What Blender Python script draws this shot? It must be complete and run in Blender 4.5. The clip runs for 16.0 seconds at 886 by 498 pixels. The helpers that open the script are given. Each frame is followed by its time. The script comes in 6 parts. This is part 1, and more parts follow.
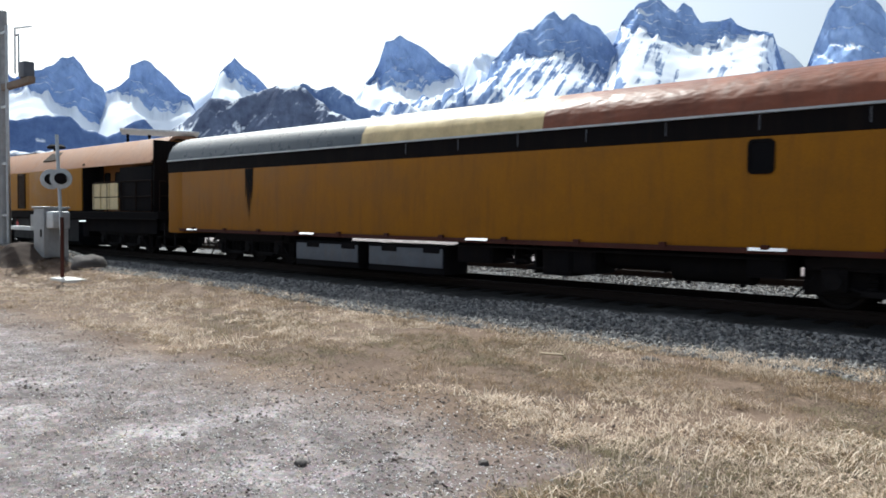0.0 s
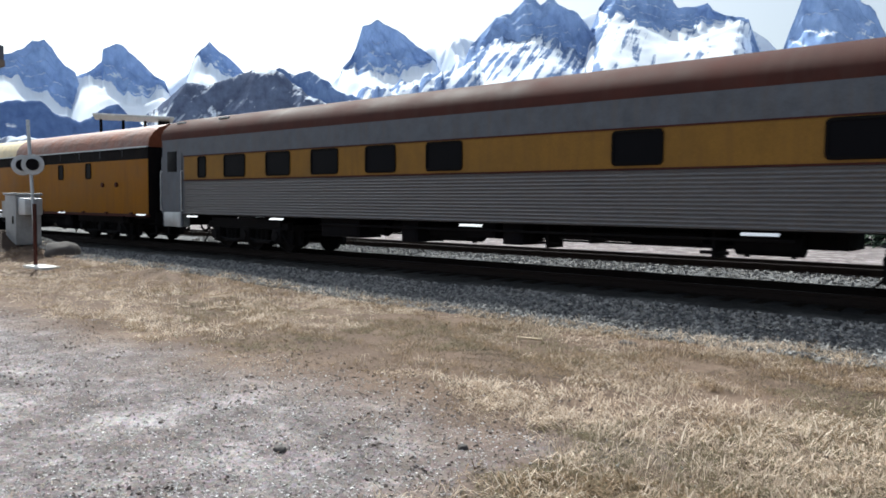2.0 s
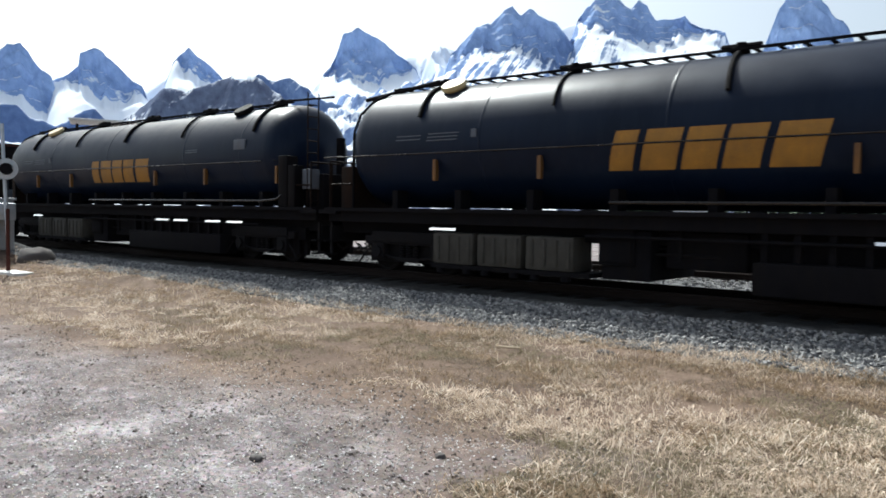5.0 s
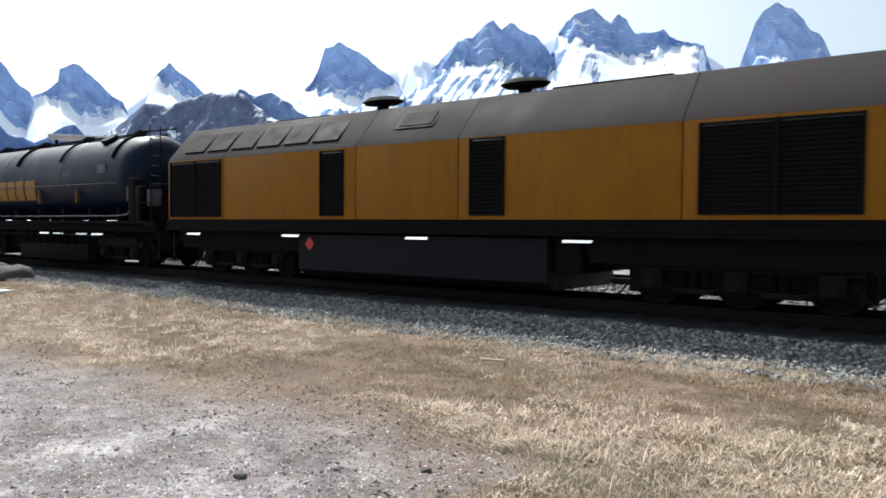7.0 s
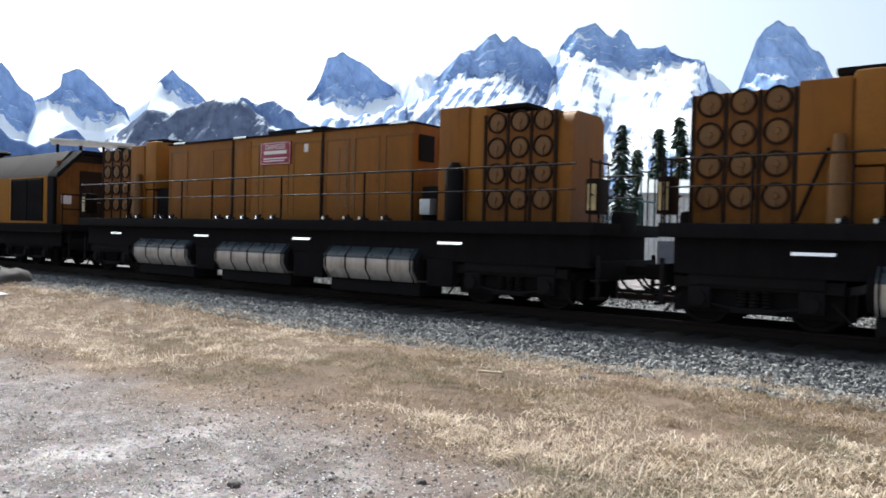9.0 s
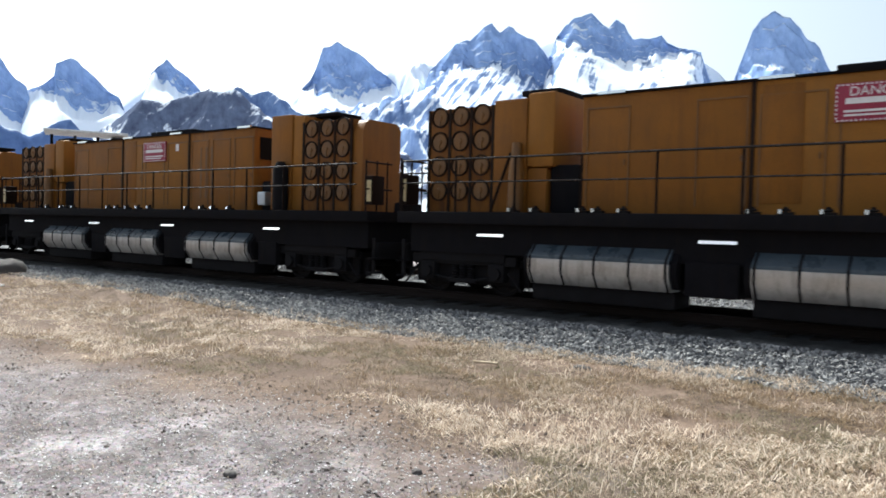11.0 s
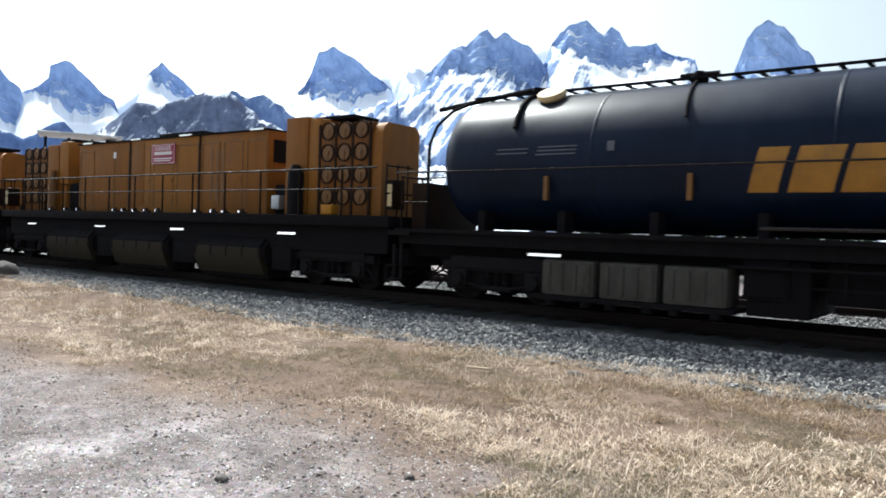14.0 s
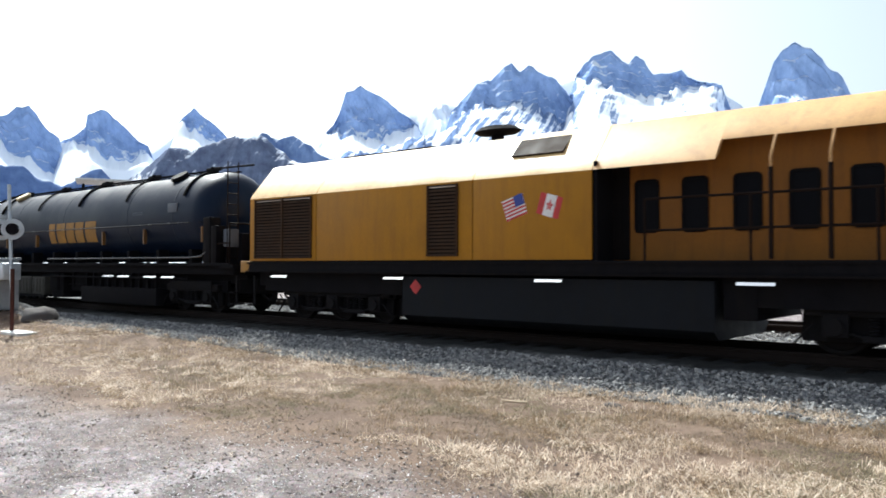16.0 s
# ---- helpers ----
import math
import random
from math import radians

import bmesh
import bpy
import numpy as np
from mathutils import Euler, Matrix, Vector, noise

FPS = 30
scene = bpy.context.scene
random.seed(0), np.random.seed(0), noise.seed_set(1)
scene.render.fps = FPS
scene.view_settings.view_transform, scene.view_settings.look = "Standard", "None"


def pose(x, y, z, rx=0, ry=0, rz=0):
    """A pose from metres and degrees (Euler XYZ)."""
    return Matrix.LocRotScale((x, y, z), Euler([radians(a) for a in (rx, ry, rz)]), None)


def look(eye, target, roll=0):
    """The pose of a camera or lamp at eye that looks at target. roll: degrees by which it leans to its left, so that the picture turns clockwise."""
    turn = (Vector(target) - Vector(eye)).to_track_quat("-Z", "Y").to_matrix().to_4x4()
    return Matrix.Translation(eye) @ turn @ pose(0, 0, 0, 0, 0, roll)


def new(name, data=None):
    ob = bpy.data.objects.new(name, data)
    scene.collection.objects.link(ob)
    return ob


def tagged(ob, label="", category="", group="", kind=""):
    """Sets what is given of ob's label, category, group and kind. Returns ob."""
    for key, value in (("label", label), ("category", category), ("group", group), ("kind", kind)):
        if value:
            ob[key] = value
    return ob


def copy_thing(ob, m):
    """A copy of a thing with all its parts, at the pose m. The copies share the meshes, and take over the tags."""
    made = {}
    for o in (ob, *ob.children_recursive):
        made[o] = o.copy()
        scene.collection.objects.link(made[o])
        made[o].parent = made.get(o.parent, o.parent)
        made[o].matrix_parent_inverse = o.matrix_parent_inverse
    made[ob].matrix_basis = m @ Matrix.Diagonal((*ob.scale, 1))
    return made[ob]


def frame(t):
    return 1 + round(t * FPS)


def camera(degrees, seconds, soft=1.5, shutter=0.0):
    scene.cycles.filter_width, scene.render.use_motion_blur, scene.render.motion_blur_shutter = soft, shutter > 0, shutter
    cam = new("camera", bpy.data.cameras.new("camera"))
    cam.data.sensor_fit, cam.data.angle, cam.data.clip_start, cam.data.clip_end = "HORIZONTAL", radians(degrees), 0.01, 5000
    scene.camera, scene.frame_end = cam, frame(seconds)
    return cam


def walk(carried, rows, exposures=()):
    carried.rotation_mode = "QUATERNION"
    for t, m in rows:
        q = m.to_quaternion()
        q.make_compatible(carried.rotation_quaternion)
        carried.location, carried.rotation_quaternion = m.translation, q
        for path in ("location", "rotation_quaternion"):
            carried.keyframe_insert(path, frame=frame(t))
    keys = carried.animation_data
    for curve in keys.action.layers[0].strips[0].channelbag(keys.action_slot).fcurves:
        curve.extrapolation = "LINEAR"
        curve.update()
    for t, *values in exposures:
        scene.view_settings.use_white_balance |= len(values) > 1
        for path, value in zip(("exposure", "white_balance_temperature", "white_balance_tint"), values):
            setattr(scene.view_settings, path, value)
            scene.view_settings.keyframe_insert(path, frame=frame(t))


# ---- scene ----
FOV = 60.0
cam = camera(FOV, 16.0, 1.7, 0.1)
EYE = 1.95          # eye above the verge
# seconds, yaw, pitch, roll in degrees
PATH = [
    (0.0, 42.40, -2.28, -0.68), (0.5, 41.07, -2.91, -0.21), (1.0, 40.60, -2.76, -0.81), (1.5, 40.82, -3.50, -0.61),
    (2.0, 40.79, -3.34, -0.53), (2.5, 41.09, -3.61, -0.65), (3.0, 40.89, -3.66, -0.57), (3.5, 40.79, -3.41, -0.98),
    (4.0, 40.22, -3.17, -1.28), (6.5, 38.17, -2.04, -0.37), (7.0, 38.01, -1.71, -0.44), (7.5, 37.99, -1.52, -0.61),
    (8.0, 38.51, -1.46, -0.70), (8.5, 38.29, -0.66, -1.13), (9.0, 37.95, -0.89, -1.43), (9.5, 37.82, -1.36, -1.91),
    (12.0, 37.59, -1.51, -1.23), (12.5, 37.71, -1.45, -1.29), (13.0, 37.40, -1.34, -1.53), (13.5, 37.23, -1.36, -1.71),
    (14.0, 37.20, -1.17, -1.88), (14.5, 37.52, -1.25, -1.83), (15.0, 37.88, -0.31, -1.70), (15.5, 38.47, 0.71, -0.84),
    (16.0, 39.51, 1.31, -0.17)]
walk(cam, [(t, pose(0, 0, EYE, 90 + p, r, y)) for t, y, p, r in PATH], [(0.0, 0.3, 6150, 2), (4.0, 0.32, 6150, 2), (6.5, 0.46, 6150, 2), (9.0, 0.58, 6150, 2), (12.0, 0.62, 6150, 2), (16.0, 0.68, 6150, 2)])

# ---- light ----
SUN = Vector((-0.62, 0.235, 0.75)).normalized()
world = bpy.data.worlds.new("sky")
scene.world = world
world.use_nodes = True
wn = world.node_tree
sky = wn.nodes.new("ShaderNodeTexSky")
sky.sky_type, sky.sun_disc = "NISHITA", False
sky.sun_elevation, sky.sun_rotation = math.asin(SUN.z), math.atan2(SUN.x, SUN.y)
sky.altitude, sky.dust_density, sky.air_density = 1000, 10.0, 1.0
pale = wn.nodes.new("ShaderNodeHueSaturation")          # thin bright haze over the whole sky
pale.inputs["Saturation"].default_value, pale.inputs["Value"].default_value = 0.6, 1.1
wn.links.new(sky.outputs[0], pale.inputs["Color"])
wn.links.new(pale.outputs[0], wn.nodes["Background"].inputs[0])
wn.nodes["Background"].inputs[1].default_value = 0.13
lamp = bpy.data.lights.new("sun", "SUN")
lamp.energy, lamp.angle, lamp.color = 5.0, radians(0.5), (1.0, 0.975, 0.94)
new("sun", lamp).matrix_world = look(SUN * 100, (0, 0, 0))


# ---- materials ----
def mat(name, col, rough=0.6, metal=0.0, var=0.25, scale=3.0, dirt=None, dirt_amt=0.0, streak=(6.0, 6.0, 0.7), grain=60.0, bump=0.15, spec=0.5, fleck=0.15, dent=0.0):
    """A worn surface: patches, fine grain, streaks of dirt running down, and relief."""
    m = bpy.data.materials.new(name)
    m.use_nodes = True
    nt = m.node_tree
    N, L = nt.nodes.new, nt.links.new
    b = nt.nodes["Principled BSDF"]
    tc = N("ShaderNodeTexCoord")
    info = N("ShaderNodeObjectInfo")
    shift = N("ShaderNodeVectorMath")
    shift.operation = "MULTIPLY_ADD"
    comb = N("ShaderNodeCombineXYZ")
    L(info.outputs["Random"], comb.inputs[0])
    L(info.outputs["Random"], comb.inputs[1])
    shift.inputs[1].default_value = (37.0, 19.0, 0.0)
    L(comb.outputs[0], shift.inputs[0])
    L(tc.outputs["Object"], shift.inputs[2])

    def noise_at(s, vec, detail=5.0):
        n = N("ShaderNodeTexNoise")
        n.inputs["Scale"].default_value, n.inputs["Detail"].default_value, n.inputs["Roughness"].default_value = s, detail, 0.65
        L(vec, n.inputs["Vector"])
        return n.outputs["Fac"]

    def remap(fac, a, b_, lo, hi):
        r = N("ShaderNodeMapRange")
        for k, v in zip((1, 2, 3, 4), (a, b_, lo, hi)):
            r.inputs[k].default_value = v
        L(fac, r.inputs[0])
        return r.outputs[0]

    def mul(fac, c):
        x = N("ShaderNodeMix")
        x.data_type, x.blend_type = "RGBA", "MULTIPLY"
        x.inputs[0].default_value = 1.0
        L(c, x.inputs[6])
        L(fac, x.inputs[7])
        return x.outputs[2]

    base = N("ShaderNodeRGB")
    base.outputs[0].default_value = (*col, 1)
    big = noise_at(scale, shift.outputs[0])
    fine = noise_at(grain, shift.outputs[0], 3.0)
    c = mul(remap(big, 0.3, 0.7, 1 - var, 1 + var * 0.6), base.outputs[0])
    c = mul(remap(fine, 0.3, 0.7, 1 - fleck, 1 + fleck), c)
    if dirt:
        mp = N("ShaderNodeMapping")
        mp.inputs["Scale"].default_value = streak
        L(shift.outputs[0], mp.inputs[0])
        st = noise_at(1.0, mp.outputs[0], 6.0)
        x = N("ShaderNodeMix")
        x.data_type = "RGBA"
        L(remap(st, 0.48, 0.72, 0.0, dirt_amt), x.inputs[0])
        L(c, x.inputs[6])
        x.inputs[7].default_value = (*dirt, 1)
        c = x.outputs[2]
    L(c, b.inputs["Base Color"])
    L(remap(big, 0.3, 0.7, max(0.05, rough - 0.1), min(1, rough + 0.12)), b.inputs["Roughness"])
    b.inputs["Metallic"].default_value = metal
    b.inputs["Specular IOR Level"].default_value = spec
    bp = N("ShaderNodeBump")
    bp.inputs["Strength"].default_value, bp.inputs["Distance"].default_value = bump, 0.01
    L(fine, bp.inputs["Height"])
    if dent:          # sheet metal that has been knocked about
        mp2 = N("ShaderNodeMapping")
        mp2.inputs["Scale"].default_value = (1.0, 2.2, 1.6)
        L(shift.outputs[0], mp2.inputs[0])
        b2 = N("ShaderNodeBump")
        b2.inputs["Strength"].default_value, b2.inputs["Distance"].default_value = 0.8, dent
        L(noise_at(1.7, mp2.outputs[0], 2.0), b2.inputs["Height"])
        L(b2.outputs[0], bp.inputs["Normal"])
    L(bp.outputs[0], b.inputs["Normal"])
    return m


def soot(m, spot, colour):
    """A smudge of exhaust soot round one spot of a painted roof."""
    nt = m.node_tree
    N, L = nt.nodes.new, nt.links.new
    b = nt.nodes["Principled BSDF"]
    src = b.inputs["Base Color"].links[0].from_socket
    tc = N("ShaderNodeTexCoord")
    wob = N("ShaderNodeTexNoise")
    wob.inputs["Scale"].default_value, wob.inputs["Detail"].default_value = 2.2, 6
    L(tc.outputs["Object"], wob.inputs["Vector"])
    d = N("ShaderNodeVectorMath")
    d.operation = "DISTANCE"
    L(tc.outputs["Object"], d.inputs[0])
    d.inputs[1].default_value = spot
    a = N("ShaderNodeMath")
    a.operation = "MULTIPLY_ADD"
    L(wob.outputs["Fac"], a.inputs[0])
    a.inputs[1].default_value = 1.4
    L(d.outputs["Value"], a.inputs[2])
    r = N("ShaderNodeMapRange")
    for i, v in zip((1, 2, 3, 4), (0.9, 1.75, 0.85, 0.0)):
        r.inputs[i].default_value = v
    L(a.outputs[0], r.inputs[0])
    x = N("ShaderNodeMix")
    x.data_type = "RGBA"
    L(r.outputs[0], x.inputs[0])
    L(src, x.inputs[6])
    x.inputs[7].default_value = (*colour, 1)
    L(x.outputs[2], b.inputs["Base Color"])


YELLOW = mat("yellow_paint", (0.275, 0.113, 0.005), 0.6, spec=0.18, dirt=(0.17, 0.07, 0.012), dirt_amt=0.55, scale=1.2, var=0.15, bump=0.05)
YELLOW_PALE = mat("faded_yellow_paint", (0.27, 0.112, 0.018), 0.6, spec=0.18, dirt=(0.2, 0.095, 0.025), dirt_amt=0.5, scale=1.0, var=0.15, bump=0.05)
GRINDYELLOW = mat("brownish_yellow_paint", (0.23, 0.09, 0.0135), 0.6, spec=0.18, dirt=(0.14, 0.055, 0.014), dirt_amt=0.6, scale=1.2, var=0.18, bump=0.05)
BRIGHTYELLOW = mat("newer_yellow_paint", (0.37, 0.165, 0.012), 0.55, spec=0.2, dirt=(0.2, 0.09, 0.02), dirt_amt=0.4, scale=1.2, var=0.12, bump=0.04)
COACHYELLOW = mat("dull_ochre_paint", (0.25, 0.135, 0.03), 0.65, spec=0.15, dirt=(0.17, 0.09, 0.035), dirt_amt=0.5, scale=1.2, var=0.15, bump=0.05)
FUELTANK = mat("slate_grey_tank_paint", (0.0085, 0.0097, 0.013), 0.6, spec=0.12, dirt=(0.012, 0.011, 0.01), dirt_amt=0.5, var=0.3)
SOOTSPOT = (7.0, -0.55, 4.0)
# gallery roof: the same yellow, tanner where the painted sun glare fades
TANROOF = mat("tan_roof_paint_less_glare", (0.6, 0.34, 0.13), 0.45, dirt=(0.3, 0.15, 0.06), dirt_amt=0.4, scale=0.8, var=0.12, bump=0.04)
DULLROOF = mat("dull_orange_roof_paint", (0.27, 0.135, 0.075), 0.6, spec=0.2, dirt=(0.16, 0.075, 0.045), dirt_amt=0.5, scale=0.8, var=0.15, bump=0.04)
# hood roof: sun glare put into a paler yellow than the sides
GLAREROOF = mat("glare_pale_roof_paint", (0.72, 0.47, 0.2), 0.36, dirt=(0.3, 0.14, 0.05), dirt_amt=0.4, scale=0.8, var=0.12, bump=0.04)
soot(GLAREROOF, SOOTSPOT, (0.07, 0.045, 0.035))
RUST = mat("rusty_roof_paint", (0.066, 0.022, 0.017), 0.75, spec=0.15, dirt=(0.07, 0.034, 0.027), dirt_amt=0.7, scale=0.9, var=0.35, streak=(3.0, 0.8, 0.8))
RUSTDENT = mat("dented_rusty_roof", (0.2, 0.06, 0.028), 0.42, spec=0.3, dirt=(0.09, 0.034, 0.02), dirt_amt=0.7, scale=0.9, var=0.35, streak=(3.0, 0.8, 0.8), dent=0.06)
CREAM = mat("cream_roof_paint", (0.58, 0.45, 0.22), 0.36, dent=0.02, dirt=(0.3, 0.2, 0.1), dirt_amt=0.5, streak=(2.0, 0.8, 0.8))
STEELROOF = mat("grey_roof_coating", (0.045, 0.06, 0.075), 0.3, spec=0.4, dirt=(0.07, 0.08, 0.09), dirt_amt=0.5)
GREYROOF = mat("faded_grey_roof", (0.04, 0.034, 0.035), 0.8, spec=0.06, dirt=(0.05, 0.037, 0.034), dirt_amt=0.7, scale=0.7, var=0.25, streak=(2.0, 0.6, 0.6))
STAINLESS = mat("dull_stainless_steel", (0.165, 0.163, 0.17), 0.5, 0.45, dirt=(0.16, 0.13, 0.11), dirt_amt=0.5, streak=(5.0, 5.0, 0.3), bump=0.05)
GREYPAINT = mat("grey_paint", (0.11, 0.122, 0.145), 0.6, spec=0.3, dirt=(0.13, 0.11, 0.1), dirt_amt=0.5)
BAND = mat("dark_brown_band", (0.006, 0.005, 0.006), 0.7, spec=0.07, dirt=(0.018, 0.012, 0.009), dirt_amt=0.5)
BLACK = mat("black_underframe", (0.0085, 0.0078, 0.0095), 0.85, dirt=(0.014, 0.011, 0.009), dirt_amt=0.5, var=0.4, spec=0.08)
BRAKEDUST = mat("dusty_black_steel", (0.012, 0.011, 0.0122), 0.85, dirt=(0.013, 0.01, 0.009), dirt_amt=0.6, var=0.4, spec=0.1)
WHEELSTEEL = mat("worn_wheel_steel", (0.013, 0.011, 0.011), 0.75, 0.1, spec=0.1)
# rails toned near black: the shade under the train is in this colour
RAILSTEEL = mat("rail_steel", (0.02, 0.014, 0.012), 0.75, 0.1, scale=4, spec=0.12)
NAVY = mat("dark_blue_tank_paint", (0.0035, 0.0095, 0.026), 0.38, spec=0.15, dirt=(0.013, 0.02, 0.036), dirt_amt=0.4, scale=0.6, var=0.3, bump=0.03)
LOGO = mat("gold_lettering_paint", (0.36, 0.17, 0.02), 0.55, dirt=(0.2, 0.1, 0.03), dirt_amt=0.4)
GLASS = mat("dark_window_glass", (0.006, 0.006, 0.008), 0.45, var=0.1, bump=0.0, spec=0.05)
RUBBER = mat("black_rubber", (0.009, 0.008, 0.008), 0.85, spec=0.08)
LOUVRE = mat("brown_louvre_steel", (0.026, 0.014, 0.009), 0.7, spec=0.1, dirt=(0.015, 0.02, 0.02), dirt_amt=0.5)
SILVER = mat("silver_tank_sheet", (0.5, 0.485, 0.47), 0.38, 0.7, dirt=(0.16, 0.13, 0.1), dirt_amt=0.65, var=0.2)
DIRTYTANK = mat("oily_brown_tank_sheet", (0.022, 0.017, 0.009), 0.65, spec=0.15, dirt=(0.02, 0.016, 0.012), dirt_amt=0.7, var=0.4)
WHITE = mat("white_paint", (0.72, 0.72, 0.7), 0.5, dirt=(0.4, 0.36, 0.3), dirt_amt=0.4)
GALV = mat("galvanised_steel", (0.5, 0.52, 0.54), 0.42, 0.6, dirt=(0.3, 0.28, 0.26), dirt_amt=0.3)
ALUM = mat("aluminium_cabinet", (0.34, 0.345, 0.35), 0.55, 0.2, dirt=(0.3, 0.28, 0.25), dirt_amt=0.35)
RAILBAR = mat("handrail_paint", (0.014, 0.008, 0.006), 0.65, 0.0, bump=0.03, spec=0.07)
POLISHED = mat("hand_polished_steel", (0.012, 0.008, 0.006), 0.22, var=0.1, bump=0.0, spec=0.4, fleck=0.05)
TEAL = mat("teal_rail_paint", (0.02, 0.09, 0.1), 0.5)
SIGNRED = mat("crimson_sign_paint", (0.28, 0.013, 0.045), 0.45, var=0.12, bump=0.02)
RED = mat("red_paint", (0.5, 0.03, 0.03), 0.5)
BLUE = mat("blue_paint", (0.03, 0.05, 0.25), 0.5)
SIGNWHITE = mat("sign_white", (0.75, 0.72, 0.7), 0.5, var=0.1)
WOODPOLE = mat("weathered_pole_wood", (0.22, 0.17, 0.13), 0.85, streak=(20.0, 20.0, 0.5), dirt=(0.1, 0.08, 0.06), dirt_amt=0.6)
# tie wood darkened too, with the shade under the train put in
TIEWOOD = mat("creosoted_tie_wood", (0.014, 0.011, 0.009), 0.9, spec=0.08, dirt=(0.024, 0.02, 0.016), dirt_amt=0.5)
RUSTDISC = mat("rusty_fan_steel", (0.13, 0.05, 0.018), 0.6, dirt=(0.08, 0.04, 0.02), dirt_amt=0.6)


# ---- mesh helpers ----
def box(bm, x0, x1, y0, y1, z0, z1, bevel=0.0):
    r = bmesh.ops.create_cube(bm, size=1)
    bmesh.ops.transform(bm, verts=r["verts"], matrix=Matrix.Translation(((x0 + x1) / 2, (y0 + y1) / 2, (z0 + z1) / 2)) @ Matrix.Diagonal((x1 - x0, y1 - y0, z1 - z0, 1)))
    if bevel:
        edges = {e for v in r["verts"] for e in v.link_edges}
        bmesh.ops.bevel(bm, geom=list(edges), offset=bevel, segments=2, affect="EDGES", profile=0.6)
    return bm


def prism(bm, profile, x0, x1):
    """A closed (y, z) profile drawn out along x."""
    a = [bm.verts.new((x0, y, z)) for y, z in profile]
    b = [bm.verts.new((x1, y, z)) for y, z in profile]
    n = len(a)
    bm.faces.new(a)
    bm.faces.new(b[::-1])
    for i in range(n):
        bm.faces.new((a[i], b[i], b[(i + 1) % n], a[(i + 1) % n]))
    return bm


def rod(bm, p, q, r, seg=8):
    p, q = Vector(p), Vector(q)
    d = q - p
    m = Matrix.Translation((p + q) / 2) @ d.to_track_quat("Z", "Y").to_matrix().to_4x4()
    bmesh.ops.create_cone(bm, cap_ends=True, segments=seg, radius1=r, radius2=r, depth=d.length, matrix=m)
    return bm


def lathe(bm, rings, axis, centre, seg=24):
    """Rings (along, radius) turned round an axis 'x', 'y' or 'z'."""
    made = []
    for a, r in rings:
        ring = []
        for i in range(seg):
            t = 2 * math.pi * i / seg
            u, v = r * math.cos(t), r * math.sin(t)
            p = {"x": (a, u, v), "y": (u, a, v), "z": (u, v, a)}[axis]
            ring.append(bm.verts.new(Vector(p) + Vector(centre)))
        made.append(ring)
    for a, b in zip(made, made[1:]):
        for i in range(seg):
            bm.faces.new((a[i], a[(i + 1) % seg], b[(i + 1) % seg], b[i]))
    bm.faces.new(made[0][::-1])
    bm.faces.new(made[-1])
    return bm


def to_object(name, bm, material, parent=None, angle=38):
    bmesh.ops.recalc_face_normals(bm, faces=bm.faces)
    me = bpy.data.meshes.new(name)
    bm.to_mesh(me)
    bm.free()
    me.materials.append(material)
    me.shade_smooth()
    me.set_sharp_from_angle(angle=radians(angle))
    ob = new(name, me)
    ob.parent = parent
    return ob


def part(name, bm, material, parent, label=""):
    return tagged(to_object(name, bm, material, parent), label)


def thing(name, label, category, group="", kind=""):
    return tagged(new(name), label, category, group, kind)


def bmb(*a, **k):
    return box(bmesh.new(), *a, **k)


def raw_mesh(name, verts, faces_n, idx, material, smooth=False):
    """A mesh from flat arrays: all faces have faces_n corners."""
    me = bpy.data.meshes.new(name)
    nf = len(idx) // faces_n
    me.vertices.add(len(verts))
    me.vertices.foreach_set("co", np.asarray(verts, np.float32).ravel())
    me.loops.add(nf * faces_n)
    me.loops.foreach_set("vertex_index", np.asarray(idx, np.int32))
    me.polygons.add(nf)
    me.polygons.foreach_set("loop_start", np.arange(nf, dtype=np.int32) * faces_n)
    me.polygons.foreach_set("use_smooth", np.full(nf, smooth))
    me.update(calc_edges=True)
    me.materials.append(material)
    return new(name, me)


# ---- the land ----
def ramp_mat(name, colors, scales, rough=0.95, bump=0.6, dist=0.03):
    """Earth: two noises choose between several colours."""
    m = bpy.data.materials.new(name)
    m.use_nodes = True
    nt = m.node_tree
    N, L = nt.nodes.new, nt.links.new
    b = nt.nodes["Principled BSDF"]
    tc = N("ShaderNodeTexCoord")
    outs = []
    for s in scales:
        n = N("ShaderNodeTexNoise")
        n.inputs["Scale"].default_value, n.inputs["Detail"].default_value, n.inputs["Roughness"].default_value = s, 8, 0.7
        L(tc.outputs["Object"], n.inputs["Vector"])
        outs.append(n.outputs["Fac"])
    mix = N("ShaderNodeMath")
    mix.operation = "MULTIPLY_ADD"
    mix.inputs[1].default_value = 0.5
    half = N("ShaderNodeMath")
    half.operation = "MULTIPLY"
    half.inputs[1].default_value = 0.5
    L(outs[1], half.inputs[0])
    L(outs[0], mix.inputs[0])
    L(half.outputs[0], mix.inputs[2])
    r = N("ShaderNodeValToRGB")
    el = r.color_ramp.elements
    while len(el) < len(colors):
        el.new(0.5)
    for i, c in enumerate(colors):
        el[i].position = 0.34 + 0.32 * i / (len(colors) - 1)
        el[i].color = (*c, 1)
    L(mix.outputs[0], r.inputs[0])
    L(r.outputs[0], b.inputs["Base Color"])
    b.inputs["Roughness"].default_value = rough
    b.inputs["Specular IOR Level"].default_value = 0.2
    bp = N("ShaderNodeBump")
    bp.inputs["Strength"].default_value, bp.inputs["Distance"].default_value = bump, dist
    L(outs[1], bp.inputs["Height"])
    L(bp.outputs[0], b.inputs["Normal"])
    return m, r.outputs[0], nt


